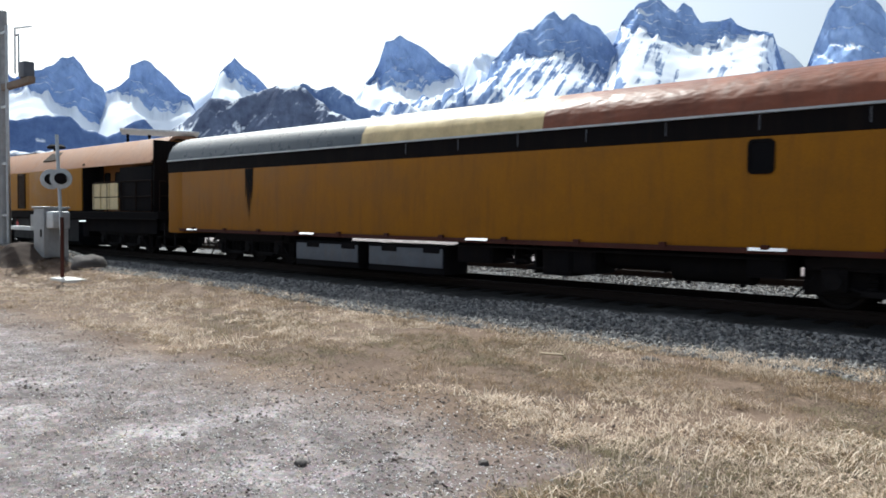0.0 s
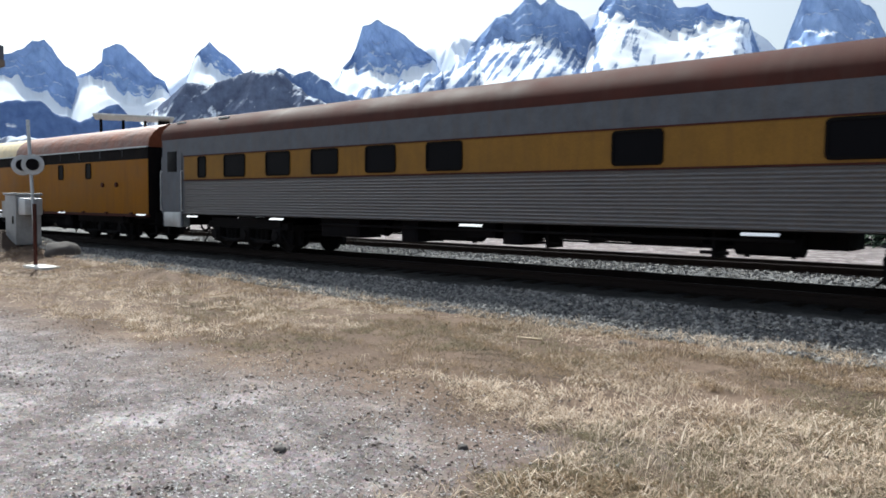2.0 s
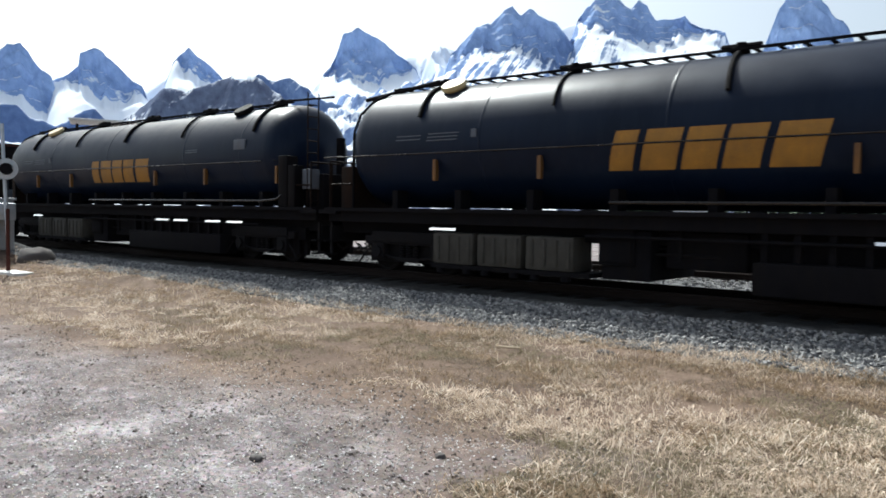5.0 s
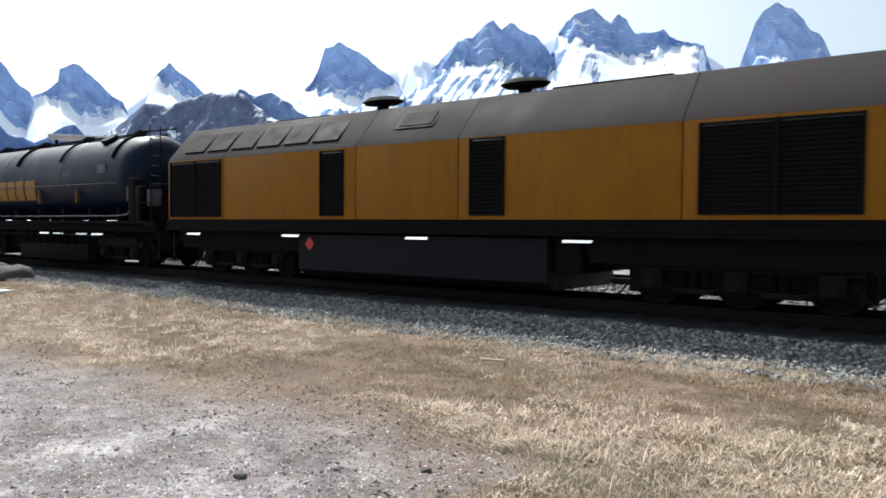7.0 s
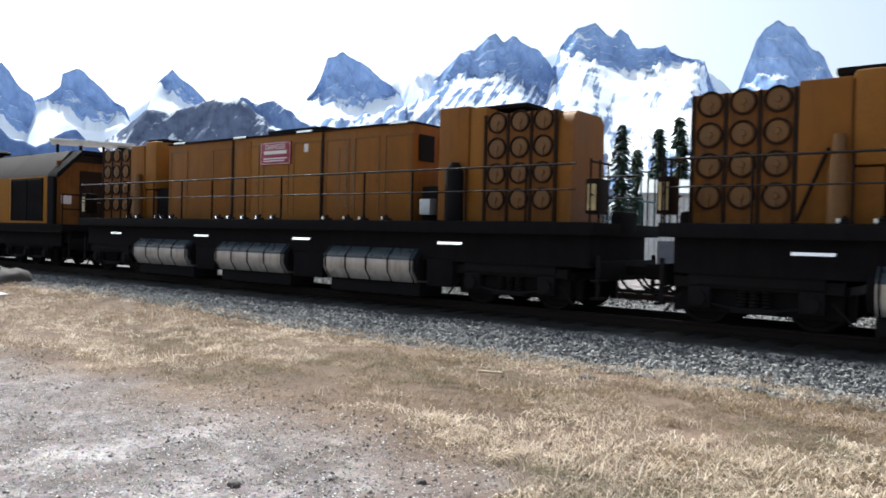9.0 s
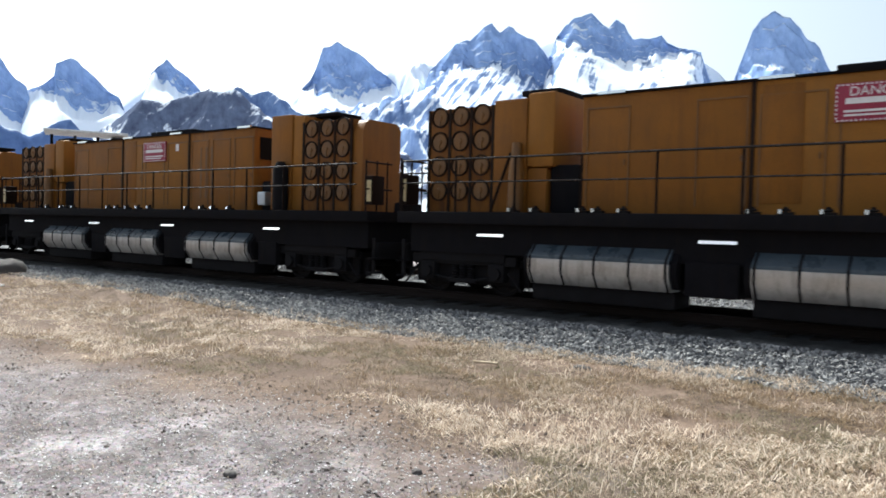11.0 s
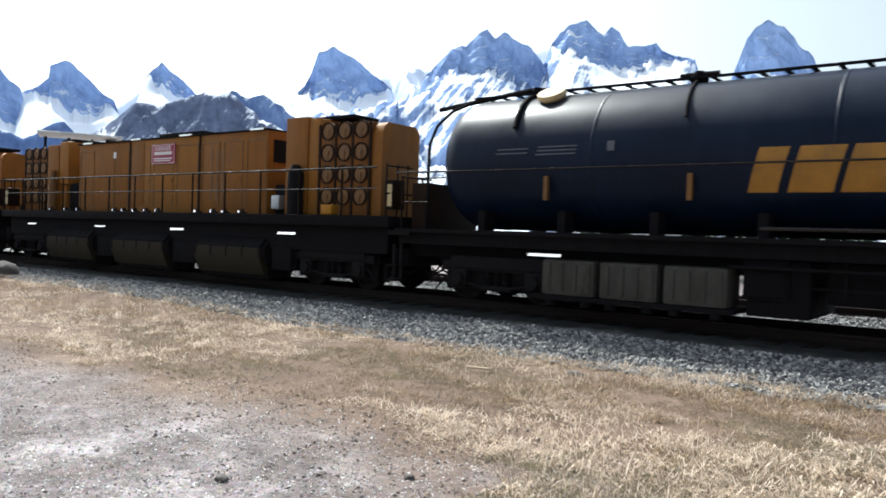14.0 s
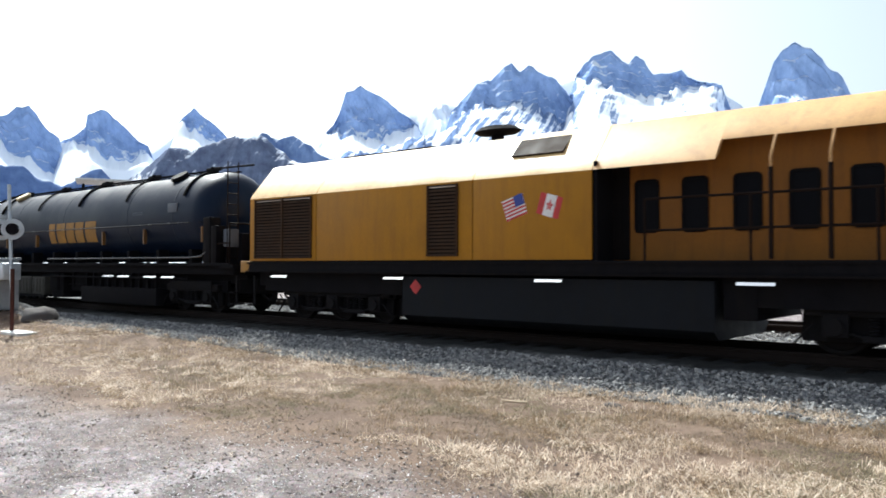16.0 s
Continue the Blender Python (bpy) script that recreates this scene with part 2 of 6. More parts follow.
SOIL, SOIL_OUT, soil_nt = ramp_mat("verge_soil", [(0.056, 0.037, 0.029), (0.105, 0.071, 0.053), (0.165, 0.115, 0.085), (0.25, 0.185, 0.14)], (0.8, 14.0))


def soil_gravel():
    """Grey packed gravel near the road side, dry soil under the grass, one sheet."""
    nt = soil_nt
    N, L = nt.nodes.new, nt.links.new
    b = nt.nodes["Principled BSDF"]
    tc = N("ShaderNodeTexCoord")
    sep = N("ShaderNodeSeparateXYZ")
    L(tc.outputs["Object"], sep.inputs[0])
    wob = N("ShaderNodeTexNoise")
    wob.inputs["Scale"].default_value, wob.inputs["Detail"].default_value = 0.45, 7
    L(tc.outputs["Object"], wob.inputs["Vector"])

    def op(kind, a, c, d=None):
        n = N("ShaderNodeMath")
        n.operation = kind
        for i, v in enumerate((a, c, d)):
            if v is None:
                continue
            if isinstance(v, (int, float)):
                n.inputs[i].default_value = v
            else:
                L(v, n.inputs[i])
        return n.outputs[0]

    # gravel lies where y < 5.7 and x + 0.25 y < -3.1
    w = op("MULTIPLY_ADD", wob.outputs["Fac"], 3.4, -1.7)
    a = op("SUBTRACT", 5.0, sep.outputs[1])
    c = op("MULTIPLY_ADD", sep.outputs[0], -0.9, -3.0)
    d = op("ADD", op("MINIMUM", a, c), w)
    mask = N("ShaderNodeMapRange")
    mask.inputs[1].default_value, mask.inputs[2].default_value = -0.7, 0.9
    far = N("ShaderNodeMapRange")          # railway gravel beyond the near track
    far.inputs[1].default_value, far.inputs[2].default_value = 12.4, 13.4
    L(sep.outputs[1], far.inputs[0])
    L(op("MAXIMUM", d, op("MULTIPLY_ADD", far.outputs[0], 4.0, -3.0)), mask.inputs[0])
    vor = N("ShaderNodeTexVoronoi")
    vor.inputs["Scale"].default_value = 38
    L(tc.outputs["Object"], vor.inputs["Vector"])
    n2 = N("ShaderNodeTexNoise")
    n2.inputs["Scale"].default_value, n2.inputs["Detail"].default_value, n2.inputs["Roughness"].default_value = 1.3, 9, 0.72
    L(tc.outputs["Object"], n2.inputs["Vector"])
    r = N("ShaderNodeValToRGB")
    el = r.color_ramp.elements
    el.new(0.5)
    for i, (p, col) in enumerate(((0.36, (0.098, 0.069, 0.064)), (0.5, (0.182, 0.14, 0.139)), (0.64, (0.35, 0.292, 0.298)))):
        el[i].position, el[i].color = p, (*col, 1)
    L(n2.outputs["Fac"], r.inputs[0])
    pebble = N("ShaderNodeMix")
    pebble.data_type, pebble.blend_type = "RGBA", "OVERLAY"
    pebble.inputs[0].default_value = 0.2
    L(r.outputs[0], pebble.inputs[6])
    L(vor.outputs["Color"], pebble.inputs[7])
    hs = N("ShaderNodeHueSaturation")
    hs.inputs["Saturation"].default_value = 0.62
    L(pebble.outputs[2], hs.inputs["Color"])
    n3 = N("ShaderNodeTexNoise")
    n3.inputs["Scale"].default_value, n3.inputs["Detail"].default_value, n3.inputs["Roughness"].default_value = 9.0, 6, 0.75
    L(tc.outputs["Object"], n3.inputs["Vector"])
    mid = N("ShaderNodeMapRange")
    mid.inputs[1].default_value, mid.inputs[2].default_value, mid.inputs[3].default_value, mid.inputs[4].default_value = 0.35, 0.65, 0.55, 1.35
    L(n3.outputs["Fac"], mid.inputs[0])
    clod = N("ShaderNodeMix")
    clod.data_type, clod.blend_type = "RGBA", "MULTIPLY"
    clod.inputs[0].default_value = 1.0
    L(hs.outputs[0], clod.inputs[6])
    L(mid.outputs[0], clod.inputs[7])
    fin = N("ShaderNodeMix")
    fin.data_type = "RGBA"
    L(mask.outputs[0], fin.inputs[0])
    L(SOIL_OUT, fin.inputs[6])
    L(clod.outputs[2], fin.inputs[7])
    L(fin.outputs[2], b.inputs["Base Color"])


soil_gravel()


def smooth(a, b, v):
    t = np.clip((v - a) / (b - a), 0, 1)
    return t * t * (3 - 2 * t)


def fbm(x, y, seed=0, octaves=4):
    """Cheap value noise on arrays, about -1 to 1."""
    total, amp, tot = 0, 1.0, 0.0
    for o in range(octaves):
        xi, yi = np.floor(x).astype(int), np.floor(y).astype(int)
        xf, yf = x - xi, y - yi
        u, v = xf * xf * (3 - 2 * xf), yf * yf * (3 - 2 * yf)

        def h(i, j):
            n = (i * 374761393 + j * 668265263 + (seed + o) * 974711) & 0x7FFFFFFF
            n = ((n ^ (n >> 13)) * 1274126177) & 0x7FFFFFFF
            return ((n ^ (n >> 16)) & 0xFFFF) / 32767.5 - 1
        total = total + amp * ((h(xi, yi) * (1 - u) + h(xi + 1, yi) * u) * (1 - v) + (h(xi, yi + 1) * (1 - u) + h(xi + 1, yi + 1) * u) * v)
        tot += amp
        amp *= 0.5
        x, y = x * 2.03 + 7.1, y * 2.03 + 3.7
    return total / tot


RT = 0.585          # top of the rails
TY = 14.0           # middle of the track


def ground_z(x, y):
    bank = 0.5 * smooth(-24.5, -29.5, x) * smooth(7.5, 10.0, y) * smooth(60, 40, -x)
    bank += 0.18 * smooth(-10, -20, x) * smooth(9.0, 10.5, y)
    rough = 0.035 * fbm(x * 0.9, y * 0.9, 3) + 0.02 * fbm(x * 2.6, y * 2.6, 9, 3)
    return bank * smooth(12.6, 11.2, y) + rough * smooth(60, 30, np.hypot(x, y)) - 0.05 * smooth(12.0, 13.0, y)


def grid_axis(stops):
    out = []
    for a, b, step in stops:
        out += list(np.arange(a, b, step))
    return np.array(out + [stops[-1][1]])


gx = grid_axis([(-4600, -600, 400), (-600, -100, 50), (-100, -45, 5), (-45, -20, 0.4), (-20, 6, 0.16), (6, 30, 3), (30, 100, 10), (100, 600, 50), (600, 4600, 400)])
gy = grid_axis([(-4600, -600, 400), (-600, -60, 60), (-60, 0, 6), (0, 13, 0.16), (13, 40, 1.5), (40, 100, 10), (100, 600, 50), (600, 4600, 400)])
GX, GY = np.meshgrid(gx, gy)
gv = np.stack([GX, GY, ground_z(GX, GY)], -1).reshape(-1, 3)


def grid_faces(nu, nv):
    i = np.arange(nu * nv).reshape(nv, nu)
    return np.stack([i[:-1, :-1], i[:-1, 1:], i[1:, 1:], i[1:, :-1]], -1).reshape(-1)


ground = raw_mesh("ground", gv, 4, grid_faces(len(gx), len(gy)), SOIL, True)
tagged(ground, "dry trampled verge of pale gravel and brown soil", "ground", kind="structure")


def pebbles(name, pts, size, squash, material, seed):
    """Broken stones, each a jittered eight-faced lump."""
    rng = np.random.default_rng(seed)
    n = len(pts)
    base = np.array([(1, 0, 0), (-1, 0, 0), (0, 1, 0), (0, -1, 0), (0, 0, 1), (0, 0, -1)], float)
    v = base[None] * rng.uniform(0.55, 1.25, (n, 6, 1)) + rng.normal(0, 0.18, (n, 6, 3))
    a = rng.uniform(0, 6.3, n)
    ca, sa = np.cos(a)[:, None], np.sin(a)[:, None]
    v = np.stack([v[..., 0] * ca - v[..., 1] * sa, v[..., 0] * sa + v[..., 1] * ca, v[..., 2] * squash], -1)
    tilt = rng.normal(0, 0.5, n)
    ct, st = np.cos(tilt)[:, None], np.sin(tilt)[:, None]
    v = np.stack([v[..., 0], v[..., 1] * ct - v[..., 2] * st, v[..., 1] * st + v[..., 2] * ct], -1)
    v = v * np.asarray(size).reshape(-1, 1, 1) + pts[:, None, :]
    f = np.array([(0, 2, 4), (2, 1, 4), (1, 3, 4), (3, 0, 4), (2, 0, 5), (1, 2, 5), (3, 1, 5), (0, 3, 5)])
    idx = (f[None] + 6 * np.arange(n)[:, None, None]).reshape(-1)
    return raw_mesh(name, v.reshape(-1, 3), 3, idx, material)


def island_mat(name, cols, rough=0.9, through_light=0.0):
    """Each loose piece of one mesh takes its own shade."""
    m = bpy.data.materials.new(name)
    m.use_nodes = True
    nt = m.node_tree
    b = nt.nodes["Principled BSDF"]
    g = nt.nodes.new("ShaderNodeNewGeometry")
    r = nt.nodes.new("ShaderNodeValToRGB")
    el = r.color_ramp.elements
    while len(el) < len(cols):
        el.new(0.5)
    for i, c in enumerate(cols):
        el[i].position, el[i].color = i / (len(cols) - 1), (*c, 1)
    nt.links.new(g.outputs["Random Per Island"], r.inputs[0])
    nt.links.new(r.outputs[0], b.inputs["Base Color"])
    b.inputs["Roughness"].default_value = rough
    b.inputs["Specular IOR Level"].default_value = 0.3
    if through_light:
        tl = nt.nodes.new("ShaderNodeBsdfTranslucent")
        ms = nt.nodes.new("ShaderNodeMixShader")
        ms.inputs[0].default_value = through_light
        nt.links.new(r.outputs[0], tl.inputs[0])
        nt.links.new(b.outputs[0], ms.inputs[1])
        nt.links.new(tl.outputs[0], ms.inputs[2])
        nt.links.new(ms.outputs[0], nt.nodes["Material Output"].inputs[0])
    return m


BALLAST, _o, _n = ramp_mat("ballast_bed", [(0.06, 0.06, 0.063), (0.12, 0.12, 0.123), (0.19, 0.19, 0.193), (0.27, 0.265, 0.262)], (3.0, 30.0), bump=1.0, dist=0.05)
STONE = island_mat("crushed_stone", [(0.075, 0.073, 0.078), (0.165, 0.162, 0.163), (0.245, 0.238, 0.232), (0.36, 0.35, 0.335)])
PEBBLE = island_mat("road_pebbles", [(0.12, 0.1, 0.095), (0.26, 0.235, 0.23), (0.42, 0.39, 0.385), (0.72, 0.7, 0.69)])
BED_TOP = 0.39


def shaded_middle(nt, cy):
    """Paints the train's shade onto the stones between and beside the rails."""
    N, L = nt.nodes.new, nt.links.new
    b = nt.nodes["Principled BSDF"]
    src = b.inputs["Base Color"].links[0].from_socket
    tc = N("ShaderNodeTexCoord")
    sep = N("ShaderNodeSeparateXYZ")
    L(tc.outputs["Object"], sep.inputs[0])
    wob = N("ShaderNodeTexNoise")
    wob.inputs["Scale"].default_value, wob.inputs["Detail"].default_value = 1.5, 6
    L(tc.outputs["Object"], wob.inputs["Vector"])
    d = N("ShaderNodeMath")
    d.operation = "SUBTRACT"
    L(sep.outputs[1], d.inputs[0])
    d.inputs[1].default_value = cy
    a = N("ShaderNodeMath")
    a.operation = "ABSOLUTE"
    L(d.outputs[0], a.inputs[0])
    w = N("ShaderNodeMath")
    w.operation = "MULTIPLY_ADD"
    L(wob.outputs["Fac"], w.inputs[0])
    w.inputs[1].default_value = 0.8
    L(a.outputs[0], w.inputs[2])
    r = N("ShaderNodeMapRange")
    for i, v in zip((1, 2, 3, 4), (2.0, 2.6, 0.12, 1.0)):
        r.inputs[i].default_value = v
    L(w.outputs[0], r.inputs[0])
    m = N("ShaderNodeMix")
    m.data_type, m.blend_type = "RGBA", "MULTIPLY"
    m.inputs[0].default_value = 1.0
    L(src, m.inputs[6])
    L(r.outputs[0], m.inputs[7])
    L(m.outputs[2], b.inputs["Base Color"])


shaded_middle(_n, 14.0)


def ballast_line(y, cy):
    """Height of the bed across a track whose middle is cy."""
    d = np.abs(y - cy)
    return np.interp(d, [0, 1.3, 1.85, 3.4], [BED_TOP, BED_TOP, BED_TOP - 0.075, -0.18])


def ballast(name, cy, x0, x1, label):
    ys = np.linspace(cy - 3.4, cy + 3.4, 40)
    xs = np.arange(x0, x1, 0.3)
    X, Y = np.meshgrid(xs, ys)
    Z = ballast_line(Y + 0.18 * fbm(X * 0.7, Y * 0.7, 5), cy) + 0.02 * fbm(X * 4, Y * 4, 2, 2)
    ob = raw_mesh(name, np.stack([X, Y, Z], -1).reshape(-1, 3), 4, grid_faces(len(xs), len(ys)), BALLAST, True)
    return tagged(ob, label, "ballast", kind="structure")


ballast("ballast_near", TY, -160, 60, "grey crushed stone ballast bed under the track")
TY2 = 20.0
ballast("ballast_far", TY2, -160, 80, "grey crushed stone ballast bed of the siding")

rng = np.random.default_rng(4)
n = 34000
bx_, by_ = -46 + 50 * rng.random(n) ** 0.75, rng.uniform(10.45, 12.1, n)
bz_ = ballast_line(by_ + 0.18 * fbm(bx_ * 0.7, by_ * 0.7, 5), TY) + 0.01
bz_ = np.maximum(bz_, ground_z(bx_, by_) + 0.01)
tagged(pebbles("ballast_stones", np.stack([bx_, by_, bz_], -1), rng.uniform(0.022, 0.055, n), 0.75, STONE, 5), "loose crushed grey ballast stones", "stones", kind="stuff")
n = 9000
bx_, by_ = -30 + 32 * rng.random(n), rng.uniform(16.6, 19.0, n)
bz_ = np.maximum(ballast_line(by_, TY), ballast_line(by_, TY2)) + 0.015
tagged(pebbles("ballast_stones", np.stack([bx_, by_, bz_], -1), rng.uniform(0.03, 0.06, n), 0.75, STONE, 6), "crushed grey stones between the two tracks", "stones", kind="stuff")


def gravel_mask(x, y):
    return np.minimum(5.45 - y, -0.9 * x - 3.0) + 1.5 * fbm(x * 0.45, y * 0.45, 11)


def polar_points(n, r0, r1, a0, a1, power, g):
    r = r0 + (r1 - r0) * g.random(n) ** power
    a = np.radians(g.uniform(a0, a1, n))
    return -np.sin(a) * r, np.cos(a) * r


x, y = polar_points(110000, 4.6, 19, 5, 74, 1.3, rng)
keep = gravel_mask(x, y) > rng.uniform(-0.6, 0.5, len(x))
x, y = x[keep], y[keep]
sz = 0.005 + 0.013 * rng.random(len(x)) ** 3
tagged(pebbles("gravel", np.stack([x, y, ground_z(x, y) + sz * 0.15], -1), sz, 0.45, PEBBLE, 7), "scattered pale gravel on the packed verge", "gravel", kind="stuff")


def tufts(name, x, y, height, blades, material, seed, lean=2.2):
    """Dry grass: each tuft a fan of thin bent blades."""
    g = np.random.default_rng(seed)
    n = len(x) * blades
    X, Y, Hh = np.repeat(x, blades), np.repeat(y, blades), np.repeat(height, blades) * g.uniform(0.5, 1.2, n)
    X, Y = X + g.normal(0, 0.05, n), Y + g.normal(0, 0.05, n)
    Z = ground_z(X, Y) - 0.01
    Z = np.where(np.abs(Y - TY) < 3.4, np.maximum(Z, ballast_line(Y, TY)), Z)
    a = g.uniform(0, 6.28, n)
    ln = Hh * g.uniform(0.2, 1.3, n) * lean
    w = g.uniform(0.002, 0.0055, n)
    dx, dy, sx, sy = np.cos(a) * ln, np.sin(a) * ln, -np.sin(a) * w, np.cos(a) * w
    v = np.stack([
        np.stack([X - sx, Y - sy, Z], -1), np.stack([X + sx, Y + sy, Z], -1),
        np.stack([X + 0.45 * dx + sx * 0.7, Y + 0.45 * dy + sy * 0.7, Z + 0.65 * Hh], -1), np.stack([X + 0.45 * dx - sx * 0.7, Y + 0.45 * dy - sy * 0.7, Z + 0.65 * Hh], -1),
        np.stack([X + dx, Y + dy, Z + Hh * g.uniform(0.1, 0.75, n)], -1)], 1)
    f = np.array([(0, 1, 2), (0, 2, 3), (3, 2, 4)])
    idx = (f[None] + 5 * np.arange(n)[:, None, None]).reshape(-1)
    return raw_mesh(name, v.reshape(-1, 3), 3, idx, material)


STRAW = island_mat("pale_straw_grass", [(0.29, 0.222, 0.165), (0.43, 0.338, 0.26), (0.57, 0.465, 0.37), (0.74, 0.635, 0.52)], 0.7, 0.4)
TAWNY = island_mat("tawny_grass", [(0.135, 0.092, 0.055), (0.225, 0.157, 0.095), (0.335, 0.242, 0.155), (0.46, 0.345, 0.235)], 0.8, 0.35)
MATTED = island_mat("matted_dead_grass", [(0.07, 0.055, 0.04), (0.14, 0.11, 0.08), (0.22, 0.18, 0.13), (0.32, 0.27, 0.2)], 0.85, 0.3)
GREENISH = island_mat("greening_grass", [(0.14, 0.118, 0.07), (0.21, 0.178, 0.11), (0.31, 0.262, 0.17)], 0.8, 0.35)


def grass_field(name, n, tone, low, high, material, hmin, hvar, seed, label):
    """One tone of grass, where the slow patch noise lies between low and high."""
    g_ = np.random.default_rng(seed)
    x, y = polar_points(n, 4.6, 34, 3, 76, 1.25, g_)
    patch = fbm(x * 0.34 + 0.3 * y, y * 0.75, 21, 3) + 0.34 * smooth(-6.0, -2.5, x) * smooth(8.5, 6.0, y) - 0.08
    bare = fbm(x * 1.1, y * 2.0, 25, 3)
    edge = gravel_mask(x, y)
    keep = (edge < g_.uniform(-2.2, 0.3, n)) & (y < 11.0 + 0.5 * fbm(x, y, 8)) & (patch + g_.normal(0, 0.08, n) > low) & (patch + g_.normal(0, 0.08, n) < high) & (bare + g_.uniform(-0.25, 0.25, n) > tone)
    x, y = x[keep], y[keep]
    hgt = (hmin + hvar * g_.random(len(x)) ** 2) * (1 + 0.8 * smooth(9.0, 10.5, y))
    return tagged(tufts(name, x, y, hgt, 9, material, seed), label, "grass", kind="stuff")


grass_field("dry_grass", 50000, -0.1, 0.1, 9.0, STRAW, 0.035, 0.075, 31, "pale bleached straw lying on the verge")
grass_field("tawny_grass", 42000, -0.22, -0.24, 0.18, TAWNY, 0.03, 0.06, 35, "tawny brown dead grass on the verge")
grass_field("matted_grass", 42000, -0.35, -9.0, 0.0, MATTED, 0.02, 0.04, 36, "grey-brown trampled grass on bare soil")
x, y = polar_points(16000, 4.6, 18, 3, 60, 1.2, rng)
keep = (gravel_mask(x, y) < -0.3) & (fbm(x * 0.6, y * 0.6, 41) + 0.3 * smooth(6.5, 4.5, y) * smooth(-6.0, -4.0, x) > 0.22) & (y < 10.8)
x, y = x[keep], y[keep]
tagged(tufts("greening_grass", x, y, 0.03 + 0.04 * rng.random(len(x)), 8, GREENISH, 32), "thin olive grass sprouting among dead straw", "grass", kind="stuff")


def clumps(name, x, y, length, blades, material, seed):
    """Bent bunches of long dead blades that lie one way."""
    g_ = np.random.default_rng(seed)
    n = len(x) * blades
    A = np.repeat(g_.uniform(0, 6.28, len(x)), blades) + g_.normal(0, 0.55, n)
    Ls = np.repeat(length, blades) * g_.uniform(0.4, 1.2, n)
    X, Y = np.repeat(x, blades) + g_.normal(0, 0.06, n), np.repeat(y, blades) + g_.normal(0, 0.06, n)
    Z = ground_z(X, Y) - 0.01
    Z = np.where(np.abs(Y - TY) < 3.4, np.maximum(Z, ballast_line(Y, TY)), Z)
    up = Ls * g_.uniform(0.12, 0.5, n)
    w = g_.uniform(0.002, 0.005, n)
    cx, cy, sx, sy = np.cos(A) * Ls, np.sin(A) * Ls, -np.sin(A) * w, np.cos(A) * w
    v = np.stack([
        np.stack([X - sx, Y - sy, Z], -1), np.stack([X + sx, Y + sy, Z], -1),
        np.stack([X + 0.5 * cx + sx, Y + 0.5 * cy + sy, Z + up], -1), np.stack([X + 0.5 * cx - sx, Y + 0.5 * cy - sy, Z + up], -1),
        np.stack([X + cx, Y + cy, Z + up * g_.uniform(0.1, 0.9, n)], -1)], 1)
    f = np.array([(0, 1, 2), (0, 2, 3), (3, 2, 4)])
    idx = (f[None] + 5 * np.arange(n)[:, None, None]).reshape(-1)
    return raw_mesh(name, v.reshape(-1, 3), 3, idx, material)


BLEACHED = island_mat("bleached_long_grass", [(0.42, 0.325, 0.24), (0.57, 0.455, 0.35), (0.72, 0.6, 0.48), (0.9, 0.8, 0.67)], 0.65, 0.4)
for k, (n, lo, seed, material, label) in enumerate(((10000, 0.1, 71, BLEACHED, "bleached long grass lying in bunches"), (9000, 0.1, 81, TAWNY, "rusty brown long grass in bunches"))):
    g_ = np.random.default_rng(seed)
    x, y = polar_points(n, 4.8, 30, 4, 74, 1.15, g_)
    right = 0.36 * smooth(-6.0, -2.5, x) * smooth(8.5, 5.5, y) if k == 0 else 0.1 * smooth(-8, -16, x)
    keep = (gravel_mask(x, y) < -0.5) & (y < 11.1) & (fbm(x * 0.5 + 3 * k, y * 1.1, seed, 4) + right > lo)
    x, y = x[keep], y[keep]
    tagged(clumps("long_grass", x, y, g_.uniform(0.08, 0.24, len(x)), 16, material, seed + 1), label, "grass", kind="stuff")
x, y = polar_points(9000, 4.6, 16, 8, 74, 1.2, rng)
keep = (gravel_mask(x, y) > 0) & (fbm(x * 1.3, y * 1.3, 51) > 0.0)
x, y = x[keep], y[keep]
tagged(tufts("dead_blades", x, y, 0.012 + 0.03 * rng.random(len(x)) ** 2, 4, STRAW, 33), "sparse dead grass blades on the gravel", "grass", kind="stuff")
x, y = polar_points(2600, 5.0, 26, 4, 70, 1.0, rng)
keep = (gravel_mask(x, y) < -0.5) & (y < 11.2) & (fbm(x * 0.8, y * 0.8, 61) > 0.05)
x, y = x[keep], y[keep]
tagged(tufts("tall_stalks", x, y, 0.14 + 0.12 * rng.random(len(x)), 3, STRAW, 34, 0.5), "upright pale dead grass stalks", "grass", kind="stuff")


# ---- the tracks ----
def rail(parent, cy, x0, x1):
    prof = [(-0.07, 0), (0.07, 0), (0.07, 0.015), (0.012, 0.035), (0.01, 0.13), (0.035, 0.14), (0.035, 0.178), (0.028, 0.185), (-0.028, 0.185), (-0.035, 0.178), (-0.035, 0.14), (-0.01, 0.13), (-0.012, 0.035), (-0.07, 0.015)]
    bm = prism(bmesh.new(), [(cy + a, RT - 0.185 + b) for a, b in prof], x0, x1)
    part("rail", bm, RAILSTEEL, parent)


def track(name, cy, x0, x1, label, tie_from, tie_to):
    t = thing(name, label, "track", kind="structure")
    for s in (-0.7525, 0.7525):
        rail(t, cy + s, x0, x1)
    tie = None
    for i in range(int((tie_to - tie_from) / 0.56)):
        if tie is None:
            tie = part("tie", bmb(-0.115, 0.115, -1.3, 1.3, -0.17, 0, bevel=0.012), TIEWOOD, t)
            me = tie.data
        else:
            tie = new("tie", me)
            tie.parent = t
        tie.location = (tie_from + i * 0.56, cy, RT - 0.185)
    return t


